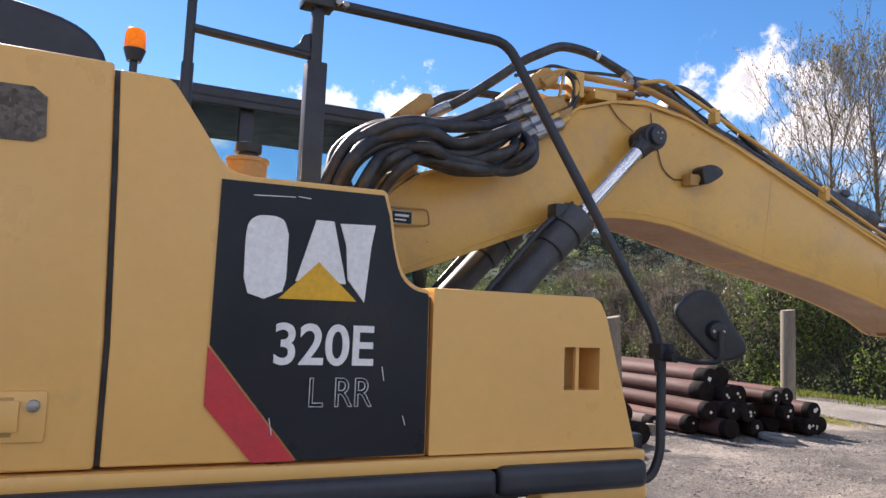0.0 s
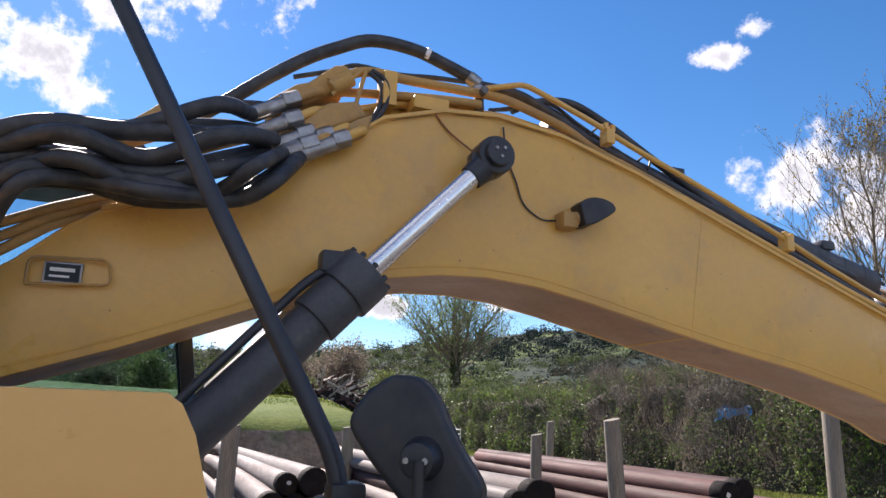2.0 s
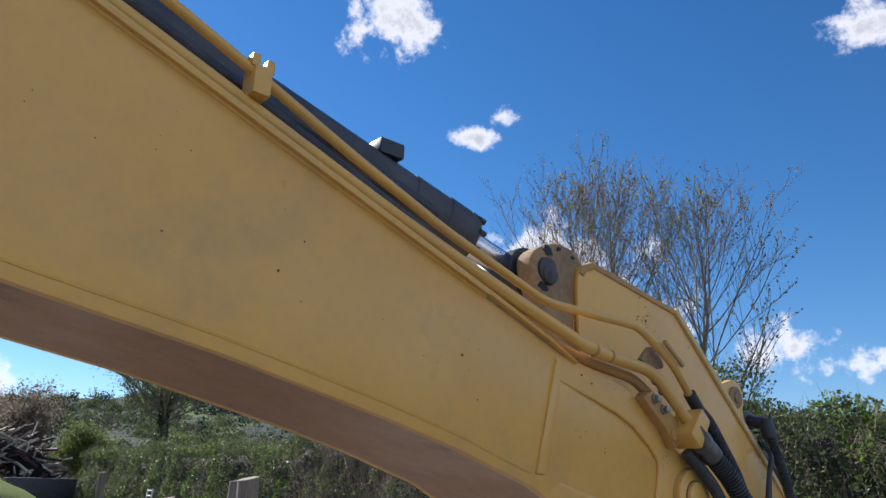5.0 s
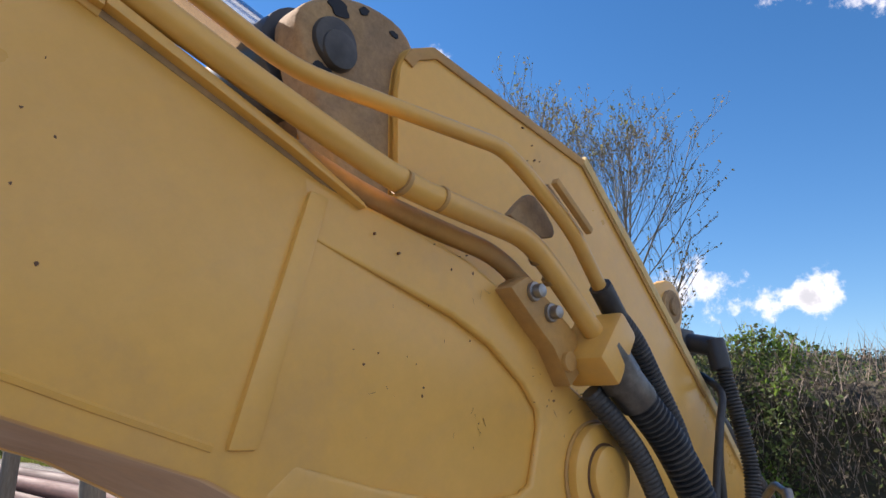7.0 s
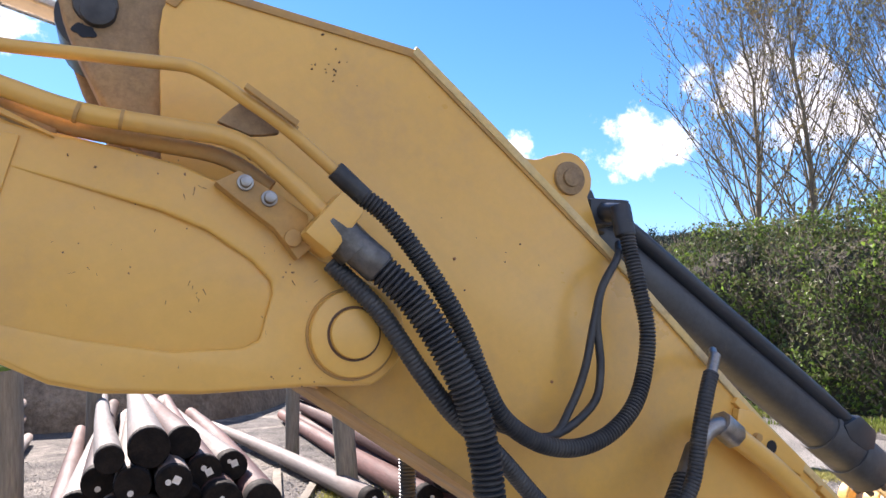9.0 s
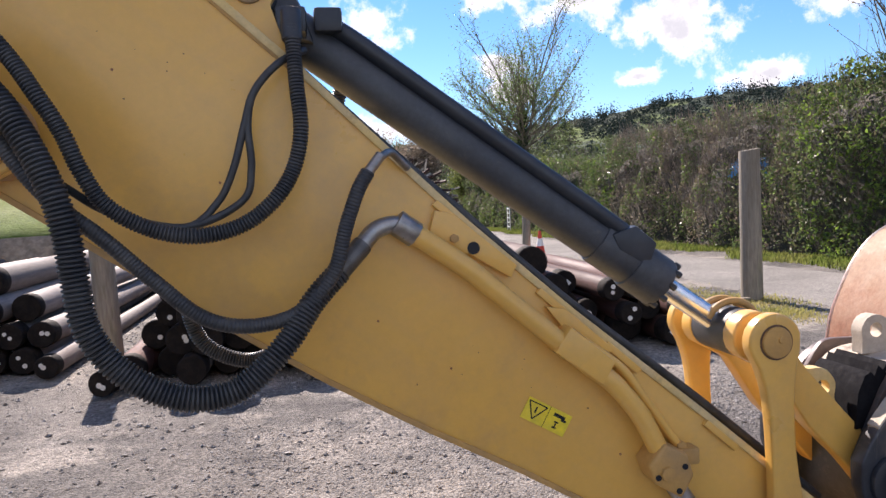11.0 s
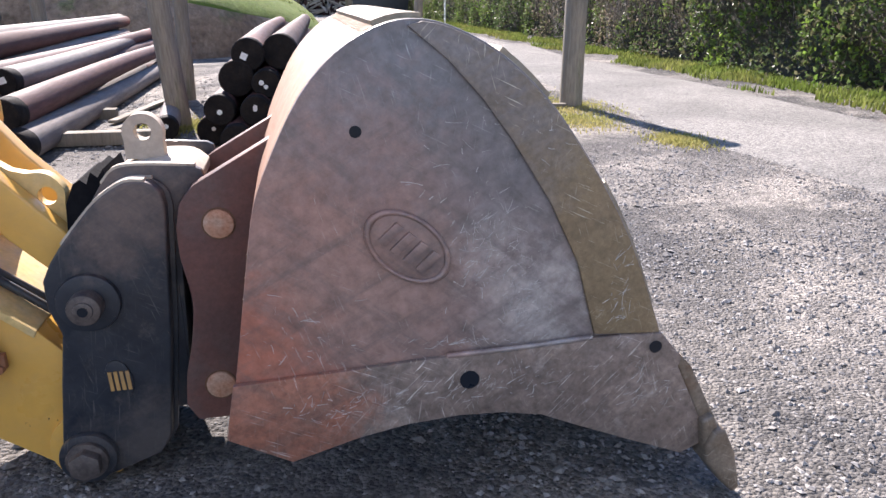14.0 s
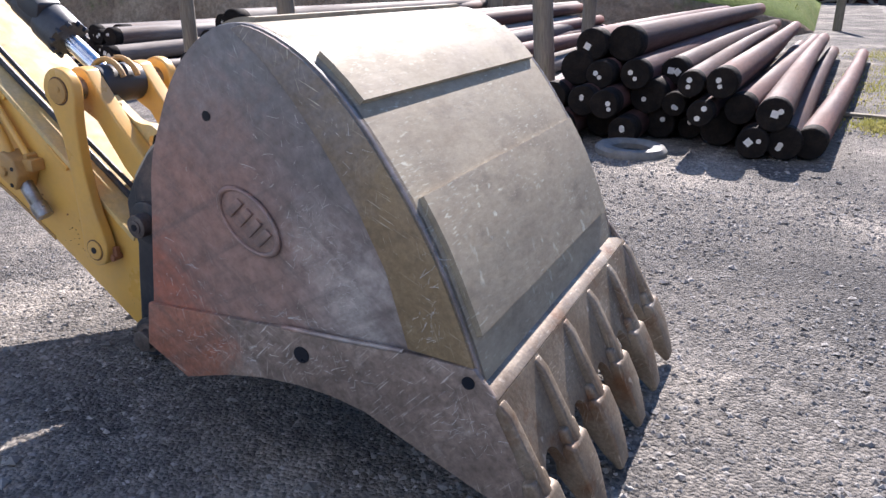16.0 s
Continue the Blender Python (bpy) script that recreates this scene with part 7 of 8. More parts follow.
def tree(x, y, tall, label, seed, crown_mat=None, leaf=0.10, leaves_per_end=2, levels=4, ivy=0.0, spread=0.5, up=0.3, z=0.0, stems=1, cloud=0.25, fork=(3, 4)):
    rnd = random.Random(seed)
    top = tagged(empty("tree", x, y, z), label, "tree")
    home = Matrix.Translation((-x, -y, -z))
    verts, faces, ends = [], [], []
    for s in range(stems):
        lean = Vector((rnd.uniform(-0.12, 0.12), rnd.uniform(-0.12, 0.12), 1)).normalized()
        limbs, e = grow((x + 0.5 * s * rnd.uniform(-1, 1), y + 0.5 * s * rnd.uniform(-1, 1), z - 0.1), lean, tall * 0.42, tall * 0.014, levels, rnd, spread, up, fork)
        high = max(p.z for p in e) - z
        k = tall / high
        origin = Vector((x, y, z))
        ends += [origin + (p - origin) * k for p in e]
        for pts, r0, r1, depth in limbs:
            pts = [origin + (p - origin) * k for p in pts]
            seg = 7 if depth >= levels - 1 else 4 if depth > 1 else 3
            step = pts if depth > 1 else pts[::2]
            first = len(verts)
            for i, p in enumerate(step):
                t = (step[min(i + 1, len(step) - 1)] - step[max(i - 1, 0)]).normalized()
                n = t.orthogonal().normalized()
                b = t.cross(n)
                r = max(0.004, r0 + (r1 - r0) * i / (len(step) - 1))
                verts += [tuple(p + r * (math.cos(a) * n + math.sin(a) * b)) for a in (2 * math.pi * j / seg for j in range(seg))]
            for i in range(len(step) - 1):
                for j in range(seg):
                    a, c = first + i * seg + j, first + i * seg + (j + 1) % seg
                    faces.append((a, c, c + seg, a + seg))
    ob = mesh_of("trunk", np.array(verts), faces, BARK, True)
    ob.parent, ob.matrix_parent_inverse = top, home
    if crown_mat:
        e = np.array([tuple(p) for p in ends])
        pts = np.repeat(e, leaves_per_end, 0) + rng.normal(size=(len(e) * leaves_per_end, 3)) * cloud
        ob = leaf_mesh("crown", pts, leaf, crown_mat, 0.2)
        ob.parent, ob.matrix_parent_inverse, ob["kind"] = top, home, "stuff"
    if ivy:
        n = 2600
        zz = z + ivy * rng.random(n)
        a = rng.random(n) * 6.283
        r = 0.02 * tall + 0.45 * rng.random(n) ** 0.5 * (1 - 0.5 * (zz - z) / ivy)
        ob = leaf_mesh("ivy", np.stack([x + r * np.cos(a), y + r * np.sin(a), zz], -1), 0.28, IVY, 0.4)
        ob.parent, ob.matrix_parent_inverse, ob["kind"] = top, home, "stuff"
    return top


def leader_tree(x, y, tall, wide, seed, leaf_mat, thick=1.0, leaf=0.085, ivy=0.0, lush=1, lift=(28, 46, 22), low=0.24, high=0.96, count=40, label="tall nearly leafless tree with opening buds behind the hedge", group="bare trees behind the hedge"):
    """A bare tree with a straight leader, rising limbs in an oval crown, fine twigs and a few opening leaves."""
    rnd = random.Random(seed)
    top = tagged(empty("tree", x, y, 0), label, "tree", group)
    home = Matrix.Translation((-x, -y, 0))
    verts, faces, ends = [], [], []

    def tube(pts, r0, r1, seg):
        first = len(verts)
        for i, p in enumerate(pts):
            t = (pts[min(i + 1, len(pts) - 1)] - pts[max(i - 1, 0)]).normalized()
            n = t.orthogonal().normalized()
            b = t.cross(n)
            r = r0 + (r1 - r0) * i / (len(pts) - 1)
            verts.extend(tuple(p + r * (math.cos(a) * n + math.sin(a) * b)) for a in (2 * math.pi * j / seg for j in range(seg)))
        for i in range(len(pts) - 1):
            for j in range(seg):
                a, c = first + i * seg + j, first + i * seg + (j + 1) % seg
                faces.append((a, c, c + seg, a + seg))

    def rise(p, d, l, bend, n=5):
        pts, q, dd = [p.copy()], p.copy(), d.copy()
        for _ in range(n):
            dd = (dd + Vector((rnd.uniform(-0.16, 0.16), rnd.uniform(-0.16, 0.16), bend + rnd.uniform(-0.08, 0.08)))).normalized()
            q = q + dd * l / n
            pts.append(q.copy())
        return pts

    def branch(pts, r, depth, l):
        tube(pts, r, r * 0.45, 5 if depth == 2 else 3)
        if depth == 0:
            ends.extend((pts[-1], pts[2]) if rnd.random() < 0.7 else (pts[-1],))
            return
        for k in range(9 if depth == 2 else 5):
            t = 0.22 + 0.78 * (k + rnd.random()) / (9 if depth == 2 else 5)
            i = min(len(pts) - 2, int(t * (len(pts) - 1)))
            p, along = pts[i].lerp(pts[i + 1], t * (len(pts) - 1) - i if t < 1 else 1), (pts[i + 1] - pts[i]).normalized()
            side = Vector((rnd.uniform(-1, 1), rnd.uniform(-1, 1), rnd.uniform(-0.3, 0.5))).normalized()
            d = (along + side * 0.75 + Vector((0, 0, 0.15))).normalized()
            ll = l * rnd.uniform(0.28, 0.5) * (1.25 - 0.6 * t)
            branch(rise(p, d, ll, 0.06, 4), max(0.005 * thick, r * 0.45 * (1.2 - 0.6 * t)), depth - 1, ll)

    trunk = [Vector((x, y, -0.1))]
    for i in range(1, 11):
        trunk.append(Vector((x + 0.1 * rnd.uniform(-1, 1) * i / 5, y + 0.1 * rnd.uniform(-1, 1) * i / 5, tall * (0.8 if low > 0.4 else 0.97) * i / 10)))
    tube(trunk, 0.125 * thick, 0.012 * thick, 8)
    for k in range(count):
        f = low + (high - low) * (k + rnd.random() * 0.6) / count
        i = min(9, int(f * 10))
        p = trunk[i].lerp(trunk[i + 1], f * 10 - i)
        a = k * 2.4 + rnd.uniform(-0.5, 0.5)
        reach = wide * (math.sin(math.pi * min(1.0, (f - 0.12) / 0.88) ** 0.85) * 0.75 + 0.3) * rnd.uniform(0.75, 1.15)
        elev = radians(rnd.uniform(lift[0], lift[1]) + lift[2] * f)
        d = Vector((math.cos(a) * math.cos(elev), math.sin(a) * math.cos(elev), math.sin(elev)))
        l = min(reach / math.cos(elev), (tall - p.z) / max(0.5, math.sin(elev)) if low > 0.4 else tall - p.z + 0.5)
        branch(rise(p, d, l, 0.10, 6), 0.036 * thick * (1.15 - f), 2, l)
    ob = mesh_of("trunk", np.array(verts), faces, BARK, True)
    ob.parent, ob.matrix_parent_inverse = top, home
    e = np.array([tuple(p) for p in ends])
    full = np.repeat(e[rng.random(len(e)) < 0.75], lush, 0)
    ob = leaf_mesh("crown", full + (rng.normal(size=full.shape) * 0.38 if lush > 1 else 0.0), leaf, leaf_mat, 0.2)
    ob.parent, ob.matrix_parent_inverse, ob["kind"] = top, home, "stuff"
    if ivy:
        n = 3000
        zz = ivy * rng.random(n)
        a = rng.random(n) * 6.283
        r = 0.2 + 0.35 * rng.random(n) ** 0.6 * (1 - 0.6 * zz / ivy)
        ob = leaf_mesh("ivy", np.stack([x + r * np.cos(a), y + r * np.sin(a), zz], -1), 0.17, leaf_paint("trunk_ivy", (0.045, 0.07, 0.025), (0.06, 0.085, 0.03)), 0.4)
        ob.parent, ob.matrix_parent_inverse, ob["kind"] = top, home, "stuff"
    return top


def build_hedge():
    hedge_section(-14, 3.2, "leafless twiggy hedge with a little ivy", [(BROWN, 220, 0.09, 0), (IVY, 220, 0.11, 1), (DULL, 220, 0.09, 0)], 260)
    hedge_section(3.2, 13.5, "dense dark ivy-covered hedge with fresh leaves", [(IVY, 1000, 0.10, 0), (BRIGHT, 1000, 0.10, 1), (DULL, 600, 0.09, 0)], 160)
    hedge_section(13.5, 23.5, "brown leafless hedge with dry twigs and some ivy low down", [(BROWN, 480, 0.075, 0), (DULL, 460, 0.08, 0), (IVY, 900, 0.09, 1), (BRIGHT, 260, 0.08, 1)], 500)
    hedge_section(23.5, 52.0, "overgrown ivy-covered hedge", [(IVY, 620, 0.12, 0), (BRIGHT, 320, 0.12, 2), (DULL, 320, 0.10, 0)], 140)


def build_trees():
    bud = leaf_paint("opening_bud", (0.24, 0.17, 0.08), (0.20, 0.20, 0.07), 0.6)
    leader_tree(22.3, 11.9, 10.4, 3.4, 3, bud)
    leader_tree(22.2, 10.2, 10.1, 2.6, 12, bud)
    leader_tree(22.3, 7.8, 8.7, 2.6, 21, bud)
    leader_tree(23.5, 48.0, 14.4, 4.6, 8, leaf_paint("young_tree_leaf", (0.12, 0.19, 0.055), (0.16, 0.23, 0.07)), 3.3, 0.13, 8.0, 6, (8, 68, 0), 0.44, 0.62, 34, "broad tree in young leaf with an ivy-clad trunk", "")
    # shrubs and trees between yard and hill
    shrub = leaf_paint("shrub_leaf", (0.12, 0.165, 0.04), (0.16, 0.18, 0.06))
    rnd = random.Random(5)
    spec = [(2.5, 52, 5.5, BRIGHT), (-1.5, 55, 4.8, DULL), (-9, 60, 5.2, BRIGHT), (12.5, 58, 5.0, BRIGHT), (18.5, 62, 8.5, BROWN), (14.5, 70, 9.0, BROWN), (29, 58, 5.0, BRIGHT), (34, 50, 4.2, DULL), (33, 40, 3.6, BRIGHT), (28, 30, 3.4, BRIGHT),
            (38, 60, 5.5, DULL), (44, 44, 4.5, BRIGHT), (-20, 62, 6.0, DULL), (-30, 58, 6.0, BRIGHT), (23, 66, 6.0, BRIGHT), (8, 64, 5.5, DULL), (38, 28, 3.6, BRIGHT)]
    for x, y, h, mat in spec:
        tree(x, y, h, "spreading shrub in young leaf beyond the bank" if mat is BRIGHT else "rough bushy tree beyond the yard", rnd.randint(0, 999), shrub if mat is BRIGHT else mat, 0.19, 24, 3, spread=0.8, up=0.15, stems=3, cloud=0.38)


def ridge(angle):
    """Height of the far hill over the eye, in degrees, by heading to the right of +y."""
    return np.interp(angle, [-180, -60, -25, -15, -5, 5, 15, 22, 28, 35, 45, 60, 80, 100, 180], [2.5, 3.0, 3.6, 4.2, 4.4, 4.6, 5.4, 6.3, 7.0, 7.4, 7.2, 6.0, 4.5, 3.0, 2.5])


def build_hills():
    wood = material("wooded_hill", (0.028, 0.045, 0.036), 0.95, second=(0.045, 0.065, 0.04), scale=0.02, fine=0.12, fine_amount=0.4, bump=1.0, bump_scale=0.15, bump_dist=4.0, third=(0.11, 0.15, 0.05), third_scale=0.012, third_spread=(0.56, 0.62), spec=0.12)
    bm = bmesh.new()
    grid = []
    for i in range(0, 241):
        a = -100 + i * 0.95
        h = ridge(a) + 0.25 * noise.noise(Vector((a * 0.12, 0, 0))) + 0.08 * noise.noise(Vector((a * 0.9, 2, 0)))
        col = []
        for d, k in ((75, -0.003), (110, 0.12), (160, 0.30), (230, 0.58), (300, 0.85), (340, 1.0), (430, 0.9)):
            z = 1.6 * (k > 0) + d * math.tan(radians(h * k)) if k > 0 else -0.3
            col.append(bm.verts.new((8 + d * math.sin(radians(a)), d * math.cos(radians(a)), z + (1.2 * noise.noise(Vector((a * 0.6, d * 0.05, 3))) if k > 0 else 0))))
        grid.append(col)
    for a, b in zip(grid, grid[1:]):
        for k in range(6):
            bm.faces.new((a[k], b[k], b[k + 1], a[k + 1]))
    thing("hillside", bm, wood, "low wooded hill on the horizon", "hill", kind="structure", smooth=True)
    # woods: many rough crowns standing on the slope
    tones = [leaf_paint("far_conifer", (0.020, 0.036, 0.032), (0.030, 0.046, 0.038), 0.9, 0.3, 0.08), leaf_paint("far_spring_wood", (0.085, 0.12, 0.045), (0.11, 0.135, 0.055), 0.8, 0.35, 0.25), leaf_paint("far_bare_wood", (0.085, 0.08, 0.06), (0.07, 0.075, 0.05), 0.8, 0.3, 0.2)]
    n = 6500
    ang = -65 + 150 * rng.random(n)
    frac = rng.random(n) ** 0.8
    dist = 75 + 265 * frac
    piles = [[], [], []]
    for a, d in zip(ang, dist):
        k = np.interp(d, [75, 110, 160, 230, 300, 340], [0, 0.12, 0.30, 0.58, 0.85, 1.0])
        h = float(ridge(a))
        z = 1.6 + d * math.tan(radians(h * k))
        t = noise.noise(Vector((a * 0.11, d * 0.018, 6)))
        if -0.05 < t < 0.07 and d < 235:
            continue
        draw = rng.random()
        if a > 21:
            kind = 0 if d > 262 - 25 * t else (1 if t > -0.1 else 2) if draw < 0.9 else 0
        else:
            kind = 0 if d > 300 and t > 0.1 else (1 if draw < 0.65 else 2 if draw < 0.92 else 0)
        piles[kind].append((8 + d * math.sin(radians(a)), d * math.cos(radians(a)), z, (3.2 if d > 150 else 2.0) * (0.7 + 0.6 * rng.random())))
    for kind, (mat, name) in enumerate(zip(tones, ("conifer_wood", "spring_wood", "bare_wood"))):
        c = np.array(piles[kind])
        m = 80
        pts = np.repeat(c, m, 0)
        off = rng.normal(size=(len(pts), 3)) * 0.36 * pts[:, 3:4]
        off[:, 2] = np.abs(off[:, 2]) * (1.5 if kind == 0 else 1.1)
        tagged(leaf_mesh(name, pts[:, :3] + off, 0.20 * pts[:, 3], mat, 0.0, 0.8), "distant woodland covering the hillside", "woodland", kind="stuff")


# ---- poles, posts and yard clutter ----
WEATHERED = material("weathered_pole", (0.14, 0.12, 0.113), 0.75, second=(0.225, 0.195, 0.18), scale=2.2, spread=(0.35, 0.7), fine=30, fine_amount=0.3, bump=0.5, bump_scale=35, bump_dist=0.006, vary=0.35, stretch=(1, 0.12, 1), third=(0.12, 0.075, 0.062), third_scale=1.6, third_spread=(0.5, 0.66))
CREOSOTE = material("creosoted_pole", (0.058, 0.028, 0.027), 0.7, spec=0.2, second=(0.115, 0.056, 0.05), scale=2.2, spread=(0.35, 0.7), fine=30, fine_amount=0.3, bump=0.5, bump_scale=35, bump_dist=0.006, vary=0.4, stretch=(1, 0.12, 1), third=(0.16, 0.115, 0.105), third_scale=1.6, third_spread=(0.60, 0.76))
TAR = material("tarred_end", (0.007, 0.0065, 0.007), 0.8, spec=0.15, second=(0.02, 0.016, 0.014), scale=9, fine=60, fine_amount=0.3, bump=0.4, bump_scale=60)
TAG = material("pole_tag", (0.72, 0.72, 0.70), 0.5, second=(0.6, 0.6, 0.58), scale=30, bump=0.0)
POST = material("weathered_post", (0.16, 0.14, 0.11), 0.9, second=(0.25, 0.22, 0.175), scale=3, fine=45, fine_amount=0.3, bump=0.6, bump_scale=40, bump_dist=0.008, stretch=(1, 1, 0.12), vary=0.15, third=(0.12, 0.14, 0.07), third_scale=4)


def pole_mesh(length, r0, r1, seed, bark):
    """A round pole along +y, slightly bowed, with a tarred end."""
    rnd = random.Random(seed)
    bm = bmesh.new()
    rings = []
    bow = rnd.uniform(-0.05, 0.05)
    for t in (0.0, 0.012 + 0.014 * rnd.random(), 0.12, 0.25, 0.4, 0.55, 0.7, 0.85, 1.0):
        r = r0 + (r1 - r0) * t
        ring = []
        for k in range(18):
            a = 2 * math.pi * k / 18
            rr = r * (1 + 0.02 * noise.noise(Vector((math.cos(a) * 2, math.sin(a) * 2, t * 3 + seed))))
            ring.append(bm.verts.new((rr * math.cos(a) + bow * math.sin(math.pi * t), length * t, rr * math.sin(a))))
        rings.append(ring)
    for i, (a, b) in enumerate(zip(rings, rings[1:])):
        for k in range(18):
            f = bm.faces.new((a[k], b[k], b[(k + 1) % 18], a[(k + 1) % 18]))
            f.smooth, f.material_index = True, int(i == 0)
    inner = [bm.verts.new((v.co.x * 0.93, -0.012, v.co.z * 0.93)) for v in rings[0]]
    for k in range(18):
        f = bm.faces.new((rings[0][k], rings[0][(k + 1) % 18], inner[(k + 1) % 18], inner[k]))
        f.material_index = 1
    bm.faces.new(inner).material_index = 1
    bm.faces.new(rings[-1][::-1])
    bmesh.ops.recalc_face_normals(bm, faces=bm.faces)
    me = bpy.data.meshes.new("pole")
    bm.to_mesh(me)
    bm.free()
    me.materials.append(bark)
    me.materials.append(TAR)
    return me


def tag_mesh(kind, s):
    bm = box(-s, -0.017, -s, s, -0.011, s) if kind else rod((0, -0.017, 0), (0, -0.011, 0), s, seg=12)
    me = bpy.data.meshes.new("end_tag")
    bm.to_mesh(me)
    bm.free()
    me.materials.append(TAG)
    return me


def build_poles():
    shapes = [pole_mesh(l, r0, r1, i + 1, bark) for bark in (CREOSOTE, WEATHERED) for i, (l, r0, r1) in enumerate(((9.2, 0.135, 0.10), (9.0, 0.155, 0.11), (8.6, 0.115, 0.085), (9.6, 0.145, 0.105), (10.0, 0.17, 0.12)))]
    radius = [0.135, 0.155, 0.115, 0.145, 0.17] * 2
    tags = [tag_mesh(0, 0.024), tag_mesh(0, 0.020), tag_mesh(0, 0.024), tag_mesh(1, 0.030)]
    rnd = random.Random(11)

    def lay(x, y, z, k, turn, label, roll=None):
        ob = tagged(new("pole", shapes[k]), label, "pole", "stacked poles")
        ob.matrix_world = pose(x, y, z, 0, 0, turn) @ Matrix.Rotation(roll if roll is not None else rnd.uniform(0, 6.28), 4, "Y")
        for _ in range(rnd.choice((0, 1, 2, 2))):
            t = new("end_tag", rnd.choice(tags))
            t.parent = ob
            t.location = (rnd.uniform(-0.05, 0.05), 0, rnd.uniform(-0.05, 0.05))
            t.rotation_euler = (0, rnd.uniform(0, 1.5), 0)

    def stack(x0, counts, step, y, turn, spread, label, pale=0.0):
        z = 0.14
        for row, n in enumerate(counts):
            for i in range(n):
                x = x0 + (0.5 * row + i) * step + rnd.uniform(-0.03, 0.03)
                k = rnd.choice((0, 1, 2, 3, 3, 4, 0)) + 5 * (rnd.random() < pale)
                lay(x, y + rnd.uniform(-0.35, 0.45) + 0.12 * row, z + radius[k] - 0.14, k, turn + rnd.uniform(-spread, spread), label)
            z += step * 0.84

    stack(10.27, (9, 8, 6, 2), 0.28, 4.80, -2.0, 1.2, "dark creosoted timber pole with a black end in a stack")
    stack(7.0, (7, 6, 5, 3), 0.285, 4.65, 1.0, 1.6, "weathered creosoted timber pole in a stack", 0.55)
    stack(4.55, (6, 5, 4, 2), 0.30, 5.6, 2.0, 1.8, "pale weathered timber pole in a stack", 0.95)
    stack(1.6, (6, 5, 4), 0.30, 6.0, 1.0, 1.5, "weathered timber pole in a stack", 0.8)
    lay(12.70, 4.72, 0.14, 0, -4.5, "pole lying loose beside the stack")
    lay(9.80, 5.4, 0.13, 7, 5.5, "pale pole lying loose on the gravel")
    lay(6.85, 4.35, 0.12, 2, -12.0, "pole lying loose before the stack")
    # bearers under the stacks
    for x0, x1, y, z in ((8.75, 9.75, 5.35, 0.0), (10.2, 12.9, 6.2, -0.01), (6.6, 7.1, 5.4, 0.0), (6.8, 9.0, 7.0, -0.01)):
        thing("bearer", box(x0, y - 0.08, z, x1, y + 0.08, z + 0.13, 0.012), POST, "squared timber bearer lying on the gravel", "timber", "bearers")
    for i, (x, y, a, l) in enumerate(((13.78, 7.05, -10, 1.65), (9.4, 6.6, 70, 1.5), (9.2, 7.4, 80, 1.8), (17.6, 3.6, 20, 1.3))):
        ob = thing("plank", box(-l / 2, -0.05, 0.0, l / 2, 0.05, 0.035, 0.006), POST, "narrow weathered board lying on the ground", "board", "loose boards")
        ob.matrix_world = pose(x, y, 0.02, 0, 0, a)


def fence_post(x, y, tall, r, lean_x, lean_y, label):
    bm = bmesh.new()
    rings = []
    for i in range(7):
        t = i / 6
        ring = []
        for k in range(16):
            a = 2 * math.pi * k / 16
            rr = r * (1 - 0.06 * t + 0.05 * noise.noise(Vector((math.cos(a) * 1.5 + x, math.sin(a) * 1.5, t * 2))))
            ring.append(bm.verts.new((rr * math.cos(a), rr * math.sin(a), -0.15 + (tall + 0.15) * t + (0.02 * math.cos(a) if i == 6 else 0))))
        rings.append(ring)
    for a, b in zip(rings, rings[1:]):
        for k in range(16):
            bm.faces.new((a[k], a[(k + 1) % 16], b[(k + 1) % 16], b[k])).smooth = True
    bm.faces.new(rings[-1])
    ob = thing("fence_post", bm, POST, label, "post", "round timber posts")
    ob.matrix_world = pose(x, y, 0, lean_y, lean_x, 0)
    return ob


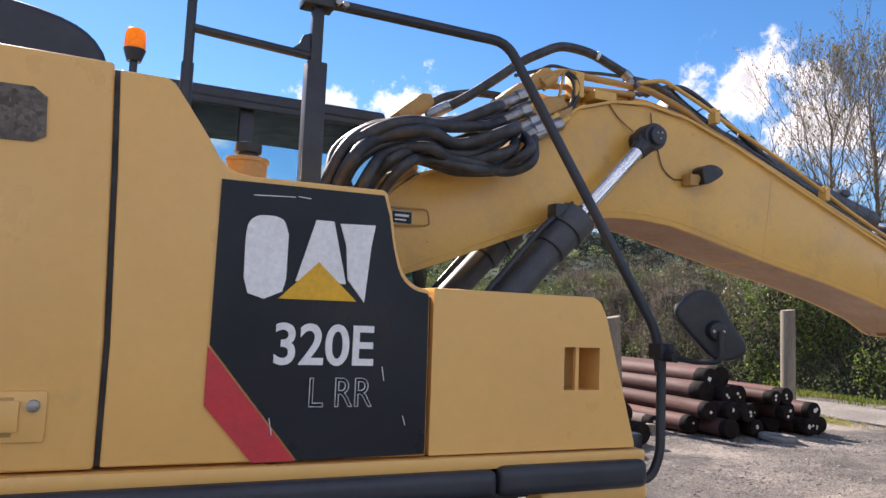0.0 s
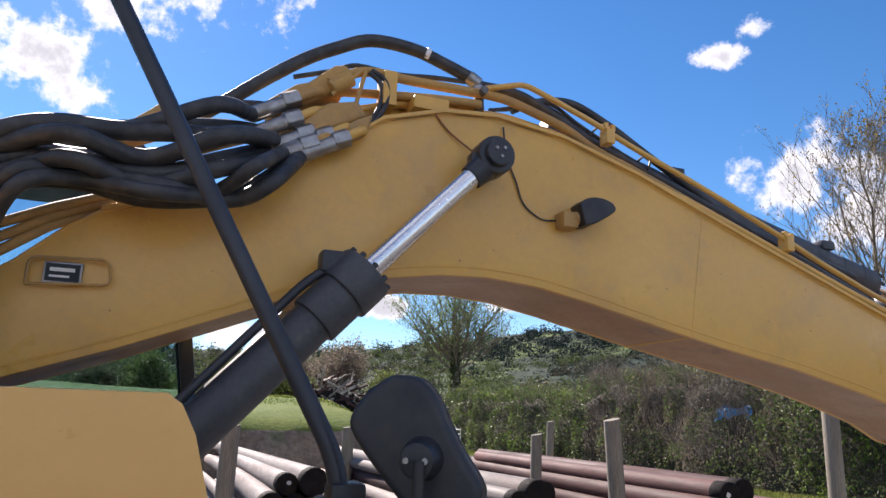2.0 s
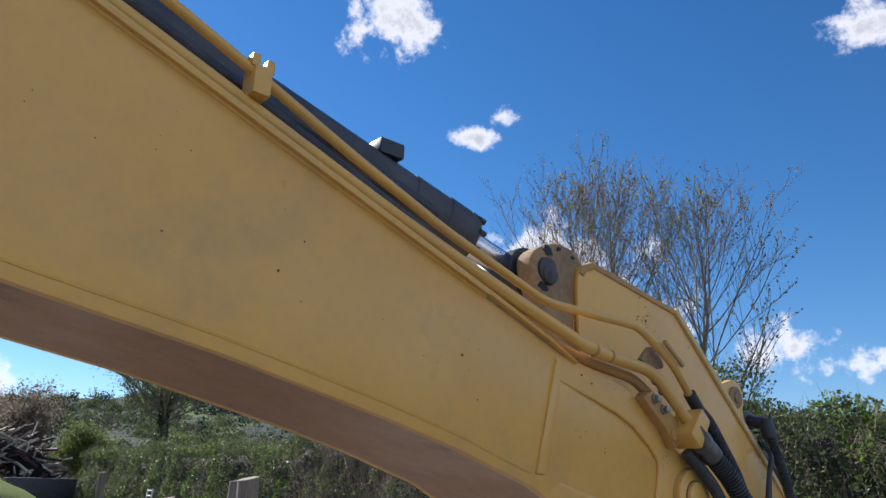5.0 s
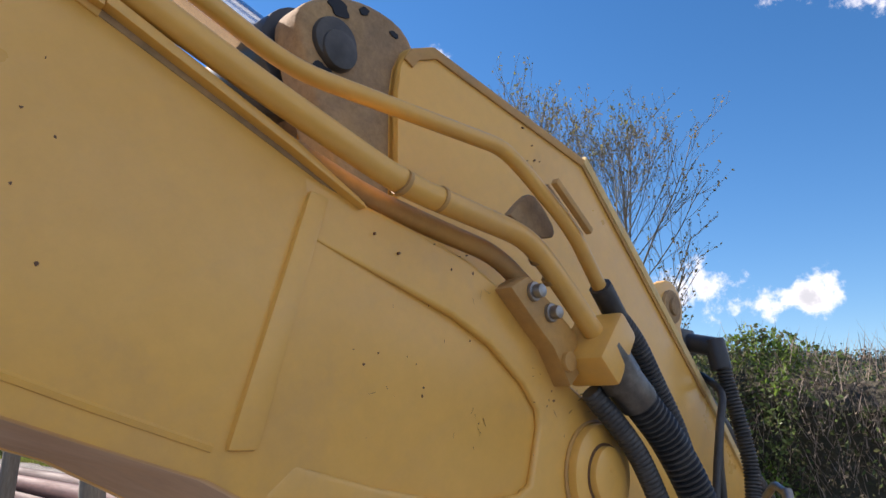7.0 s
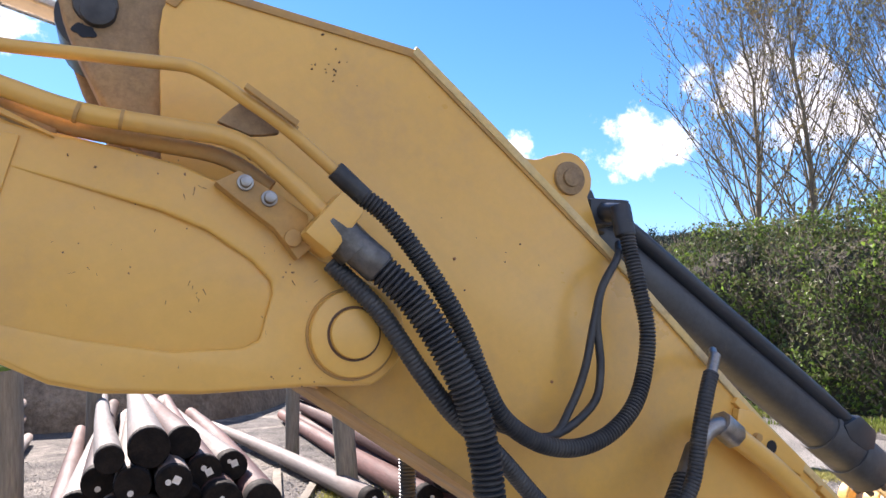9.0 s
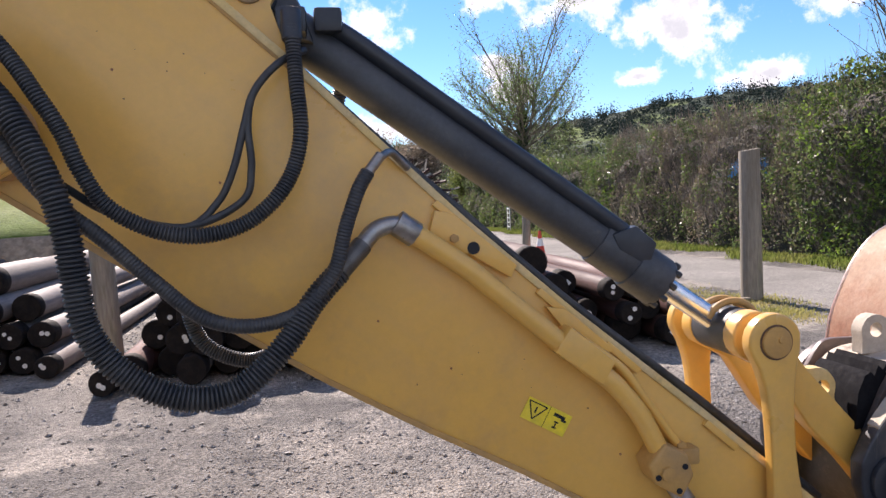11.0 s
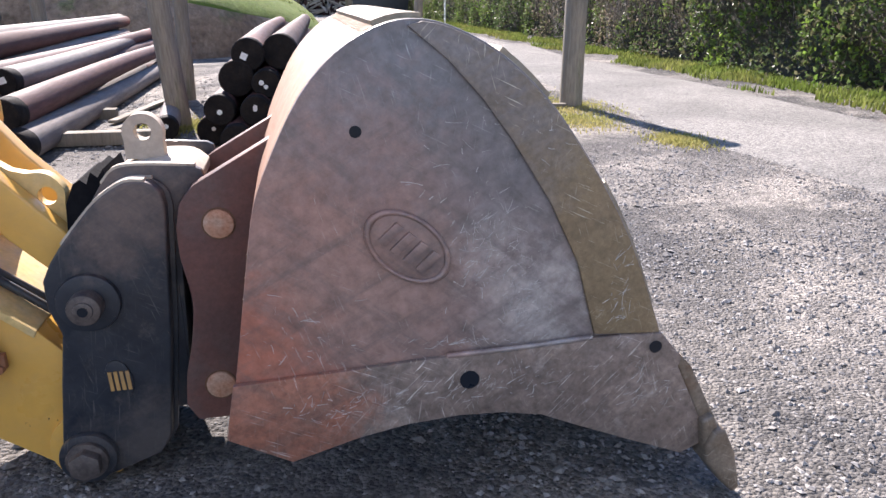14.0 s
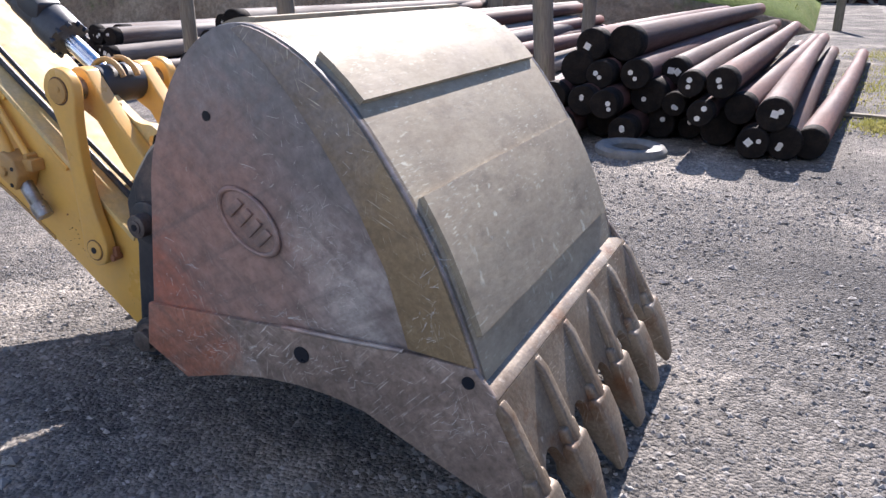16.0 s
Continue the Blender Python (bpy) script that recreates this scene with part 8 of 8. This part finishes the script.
def build_yard():
    fence_post(14.72, 7.05, 2.1, 0.15, 0, 0, "thick weathered round post by the road")
    fence_post(9.80, 6.35, 1.78, 0.125, -4, 1, "leaning thick weathered post beside the pole stack")
    fence_post(9.62, 8.6, 1.5, 0.10, 1, 0, "shorter weathered post behind the stack")
    fence_post(6.62, 5.60, 1.55, 0.12, -2, 0, "thick weathered post between pole stacks")
    fence_post(4.30, 6.2, 1.55, 0.11, 1, 0, "thick weathered post between pole stacks")
    fence_post(7.0, 11.5, 1.5, 0.12, 0, 0, "weathered post behind the pole stacks")
    fence_post(14.25, 16.6, 1.75, 0.115, 2, 0, "weathered post beside a traffic cone")
    fence_post(13.1, 23.5, 1.9, 0.13, 0, 0, "weathered post near the scrap heap")
    # traffic cone
    cone = tagged(empty("traffic_cone", 14.55, 16.3, 0.02), "orange traffic cone with a white band", "cone")
    red = material("cone_orange", (0.70, 0.06, 0.03), 0.5, second=(0.55, 0.06, 0.04), scale=6, bump=0.0)
    for name, bm, mat in (("base", box(-0.2, -0.2, 0, 0.2, 0.2, 0.04, 0.01), BLACK), ("skirt", rod((0, 0, 0.03), (0, 0, 0.32), 0.15, 0.095, 20), red), ("tip", rod((0, 0, 0.52), (0, 0, 0.72), 0.06, 0.03, 20), red), ("band", rod((0, 0, 0.32), (0, 0, 0.52), 0.094, 0.061, 20), WHITE)):
        part(name, bm, mat, cone)
    # grey ring lying before the stack
    ring = bmesh.new()
    rows = []
    for r, z in ((0.27, 0.0), (0.275, 0.045), (0.25, 0.075), (0.17, 0.075), (0.145, 0.05), (0.15, 0.0)):
        rows.append([ring.verts.new((1.15 * r * math.cos(a), r * math.sin(a), z)) for a in (2 * math.pi * k / 32 for k in range(32))])
    for a, b in zip(rows, rows[1:] + rows[:1]):
        for k in range(32):
            ring.faces.new((a[k], a[(k + 1) % 32], b[(k + 1) % 32], b[k]))
    ob = thing("cover_ring", ring, material("grey_concrete_ring", (0.20, 0.205, 0.205), 0.7, second=(0.13, 0.135, 0.135), scale=8, bump=0.2), "grey ring-shaped drain cover lying on gravel", "ring")
    ob.matrix_world = pose(11.28, 4.35, 0.0, 3, 2, 20)
    # heap of old timber
    rnd = random.Random(4)
    sticks, dark = [], []
    for _ in range(640):
        u = rnd.random() ** 0.7
        a = rnd.uniform(0, 6.28)
        z = rnd.uniform(0.05, 4.7 * (1 - u ** 1.5) + 0.3)
        c = Vector((16.0 + 5.2 * u * math.cos(a), 57.0 + 3.0 * u * math.sin(a), z))
        d = Vector((rnd.uniform(-1, 1), rnd.uniform(-1, 1), rnd.uniform(-0.45, 0.45))).normalized() * rnd.uniform(0.6, 2.0)
        (sticks if rnd.random() < 0.6 else dark).append(rod(c - d, c + d, rnd.uniform(0.04, 0.12), seg=5))
    heap = thing("timber_heap", join(*dark), CREOSOTE, "large tangled heap of broken poles and branches", "timber heap", kind="stuff")
    ob = part("pale_timber", join(*sticks), material("bleached_timber", (0.42, 0.38, 0.33), 0.85, second=(0.26, 0.22, 0.18), scale=1, island=0.4, bump=0.0), heap)
    ob["kind"] = "stuff"
    # black filler block: the shade deep in the heap, painted
    part("heap_core", prism(smooth_profile([(11.6, 0), (12.8, 1.8), (14.3, 3.6), (16.4, 3.6), (18.6, 2.3), (20.6, 0.0)], 3), 55.6, 58.6, 0.2), TAR, heap)
    # dark sheet or trough before the heap
    thing("steel_trough", prism([(15.6, 0), (19.2, 0), (19.4, 1.6), (15.4, 1.6)], 50.0, 51.4, 0.04), BLACK, "black steel trough standing beside the road", "trough")
    # pale trailer beyond the bank
    trailer = tagged(empty("trailer", 10.5, 62, 0), "pale box trailer standing beyond the bank", "trailer")
    pale = material("trailer_panel", (0.42, 0.45, 0.49), 0.5, second=(0.36, 0.39, 0.43), scale=1, bump=0.05)
    part("box_body", box(-1.9, -1.2, 0.9, 1.9, 1.2, 4.9, 0.05), pale, trailer)
    for x in (-0.9, -0.3, 0.3, 0.9):
        part("panel_rib", box(x - 0.03, -1.23, 0.95, x + 0.03, -1.19, 4.8), pale, trailer)
    for x in (-0.6, 0.6):
        part("wheel", rod((x, -1.1, 0.45), (x, -0.85, 0.45), 0.45, seg=20, bevel=0.03), RUBBER, trailer)
    # five-bar gate by the far post
    gate = tagged(empty("metal_gate", 18.75, 35.5, 0), "pale tubular field gate beside the hedge", "gate")
    for k in range(5):
        part("bar", rod((0.0, -0.7, 0.25 + 0.24 * k), (0.25, 0.7, 0.25 + 0.24 * k), 0.025, seg=8), TAG, gate)
    for x, y in ((0.0, -0.7), (0.25, 0.7)):
        part("gate_post", rod((x, y, 0.0), (x, y, 1.3), 0.03, seg=8), TAG, gate)
    # blue sheet caught in the hedge
    bm = bmesh.new()
    rows = []
    for i in range(13):
        row = []
        for k in range(7):
            y, z = 14.9 + 1.25 * i / 12, 1.95 + 0.42 * k / 6 + 0.06 * math.sin(i * 0.9)
            row.append(bm.verts.new((hedge_face(y, z) + 0.26 + 0.09 * noise.noise(Vector((i * 0.6, k * 0.7, 1))), y + 0.05 * noise.noise(Vector((i, k, 3))), z)))
        rows.append(row)
    for a, b in zip(rows, rows[1:]):
        for k in range(6):
            bm.faces.new((a[k], a[k + 1], b[k + 1], b[k]))
    ext = bmesh.ops.extrude_face_region(bm, geom=bm.faces[:])
    bmesh.ops.translate(bm, verts=[e for e in ext["geom"] if isinstance(e, bmesh.types.BMVert)], vec=(0.02, 0, 0))
    thing("tarpaulin", bm, material("blue_sheet", (0.05, 0.26, 0.55), 0.5, second=(0.09, 0.33, 0.60), scale=2, bump=0.0), "crumpled blue tarpaulin caught in the hedge", "tarpaulin", smooth=True)


build_ground()
build_verge()
build_hills()
build_hedge()
build_trees()
build_yard()
build_poles()
build_stones()
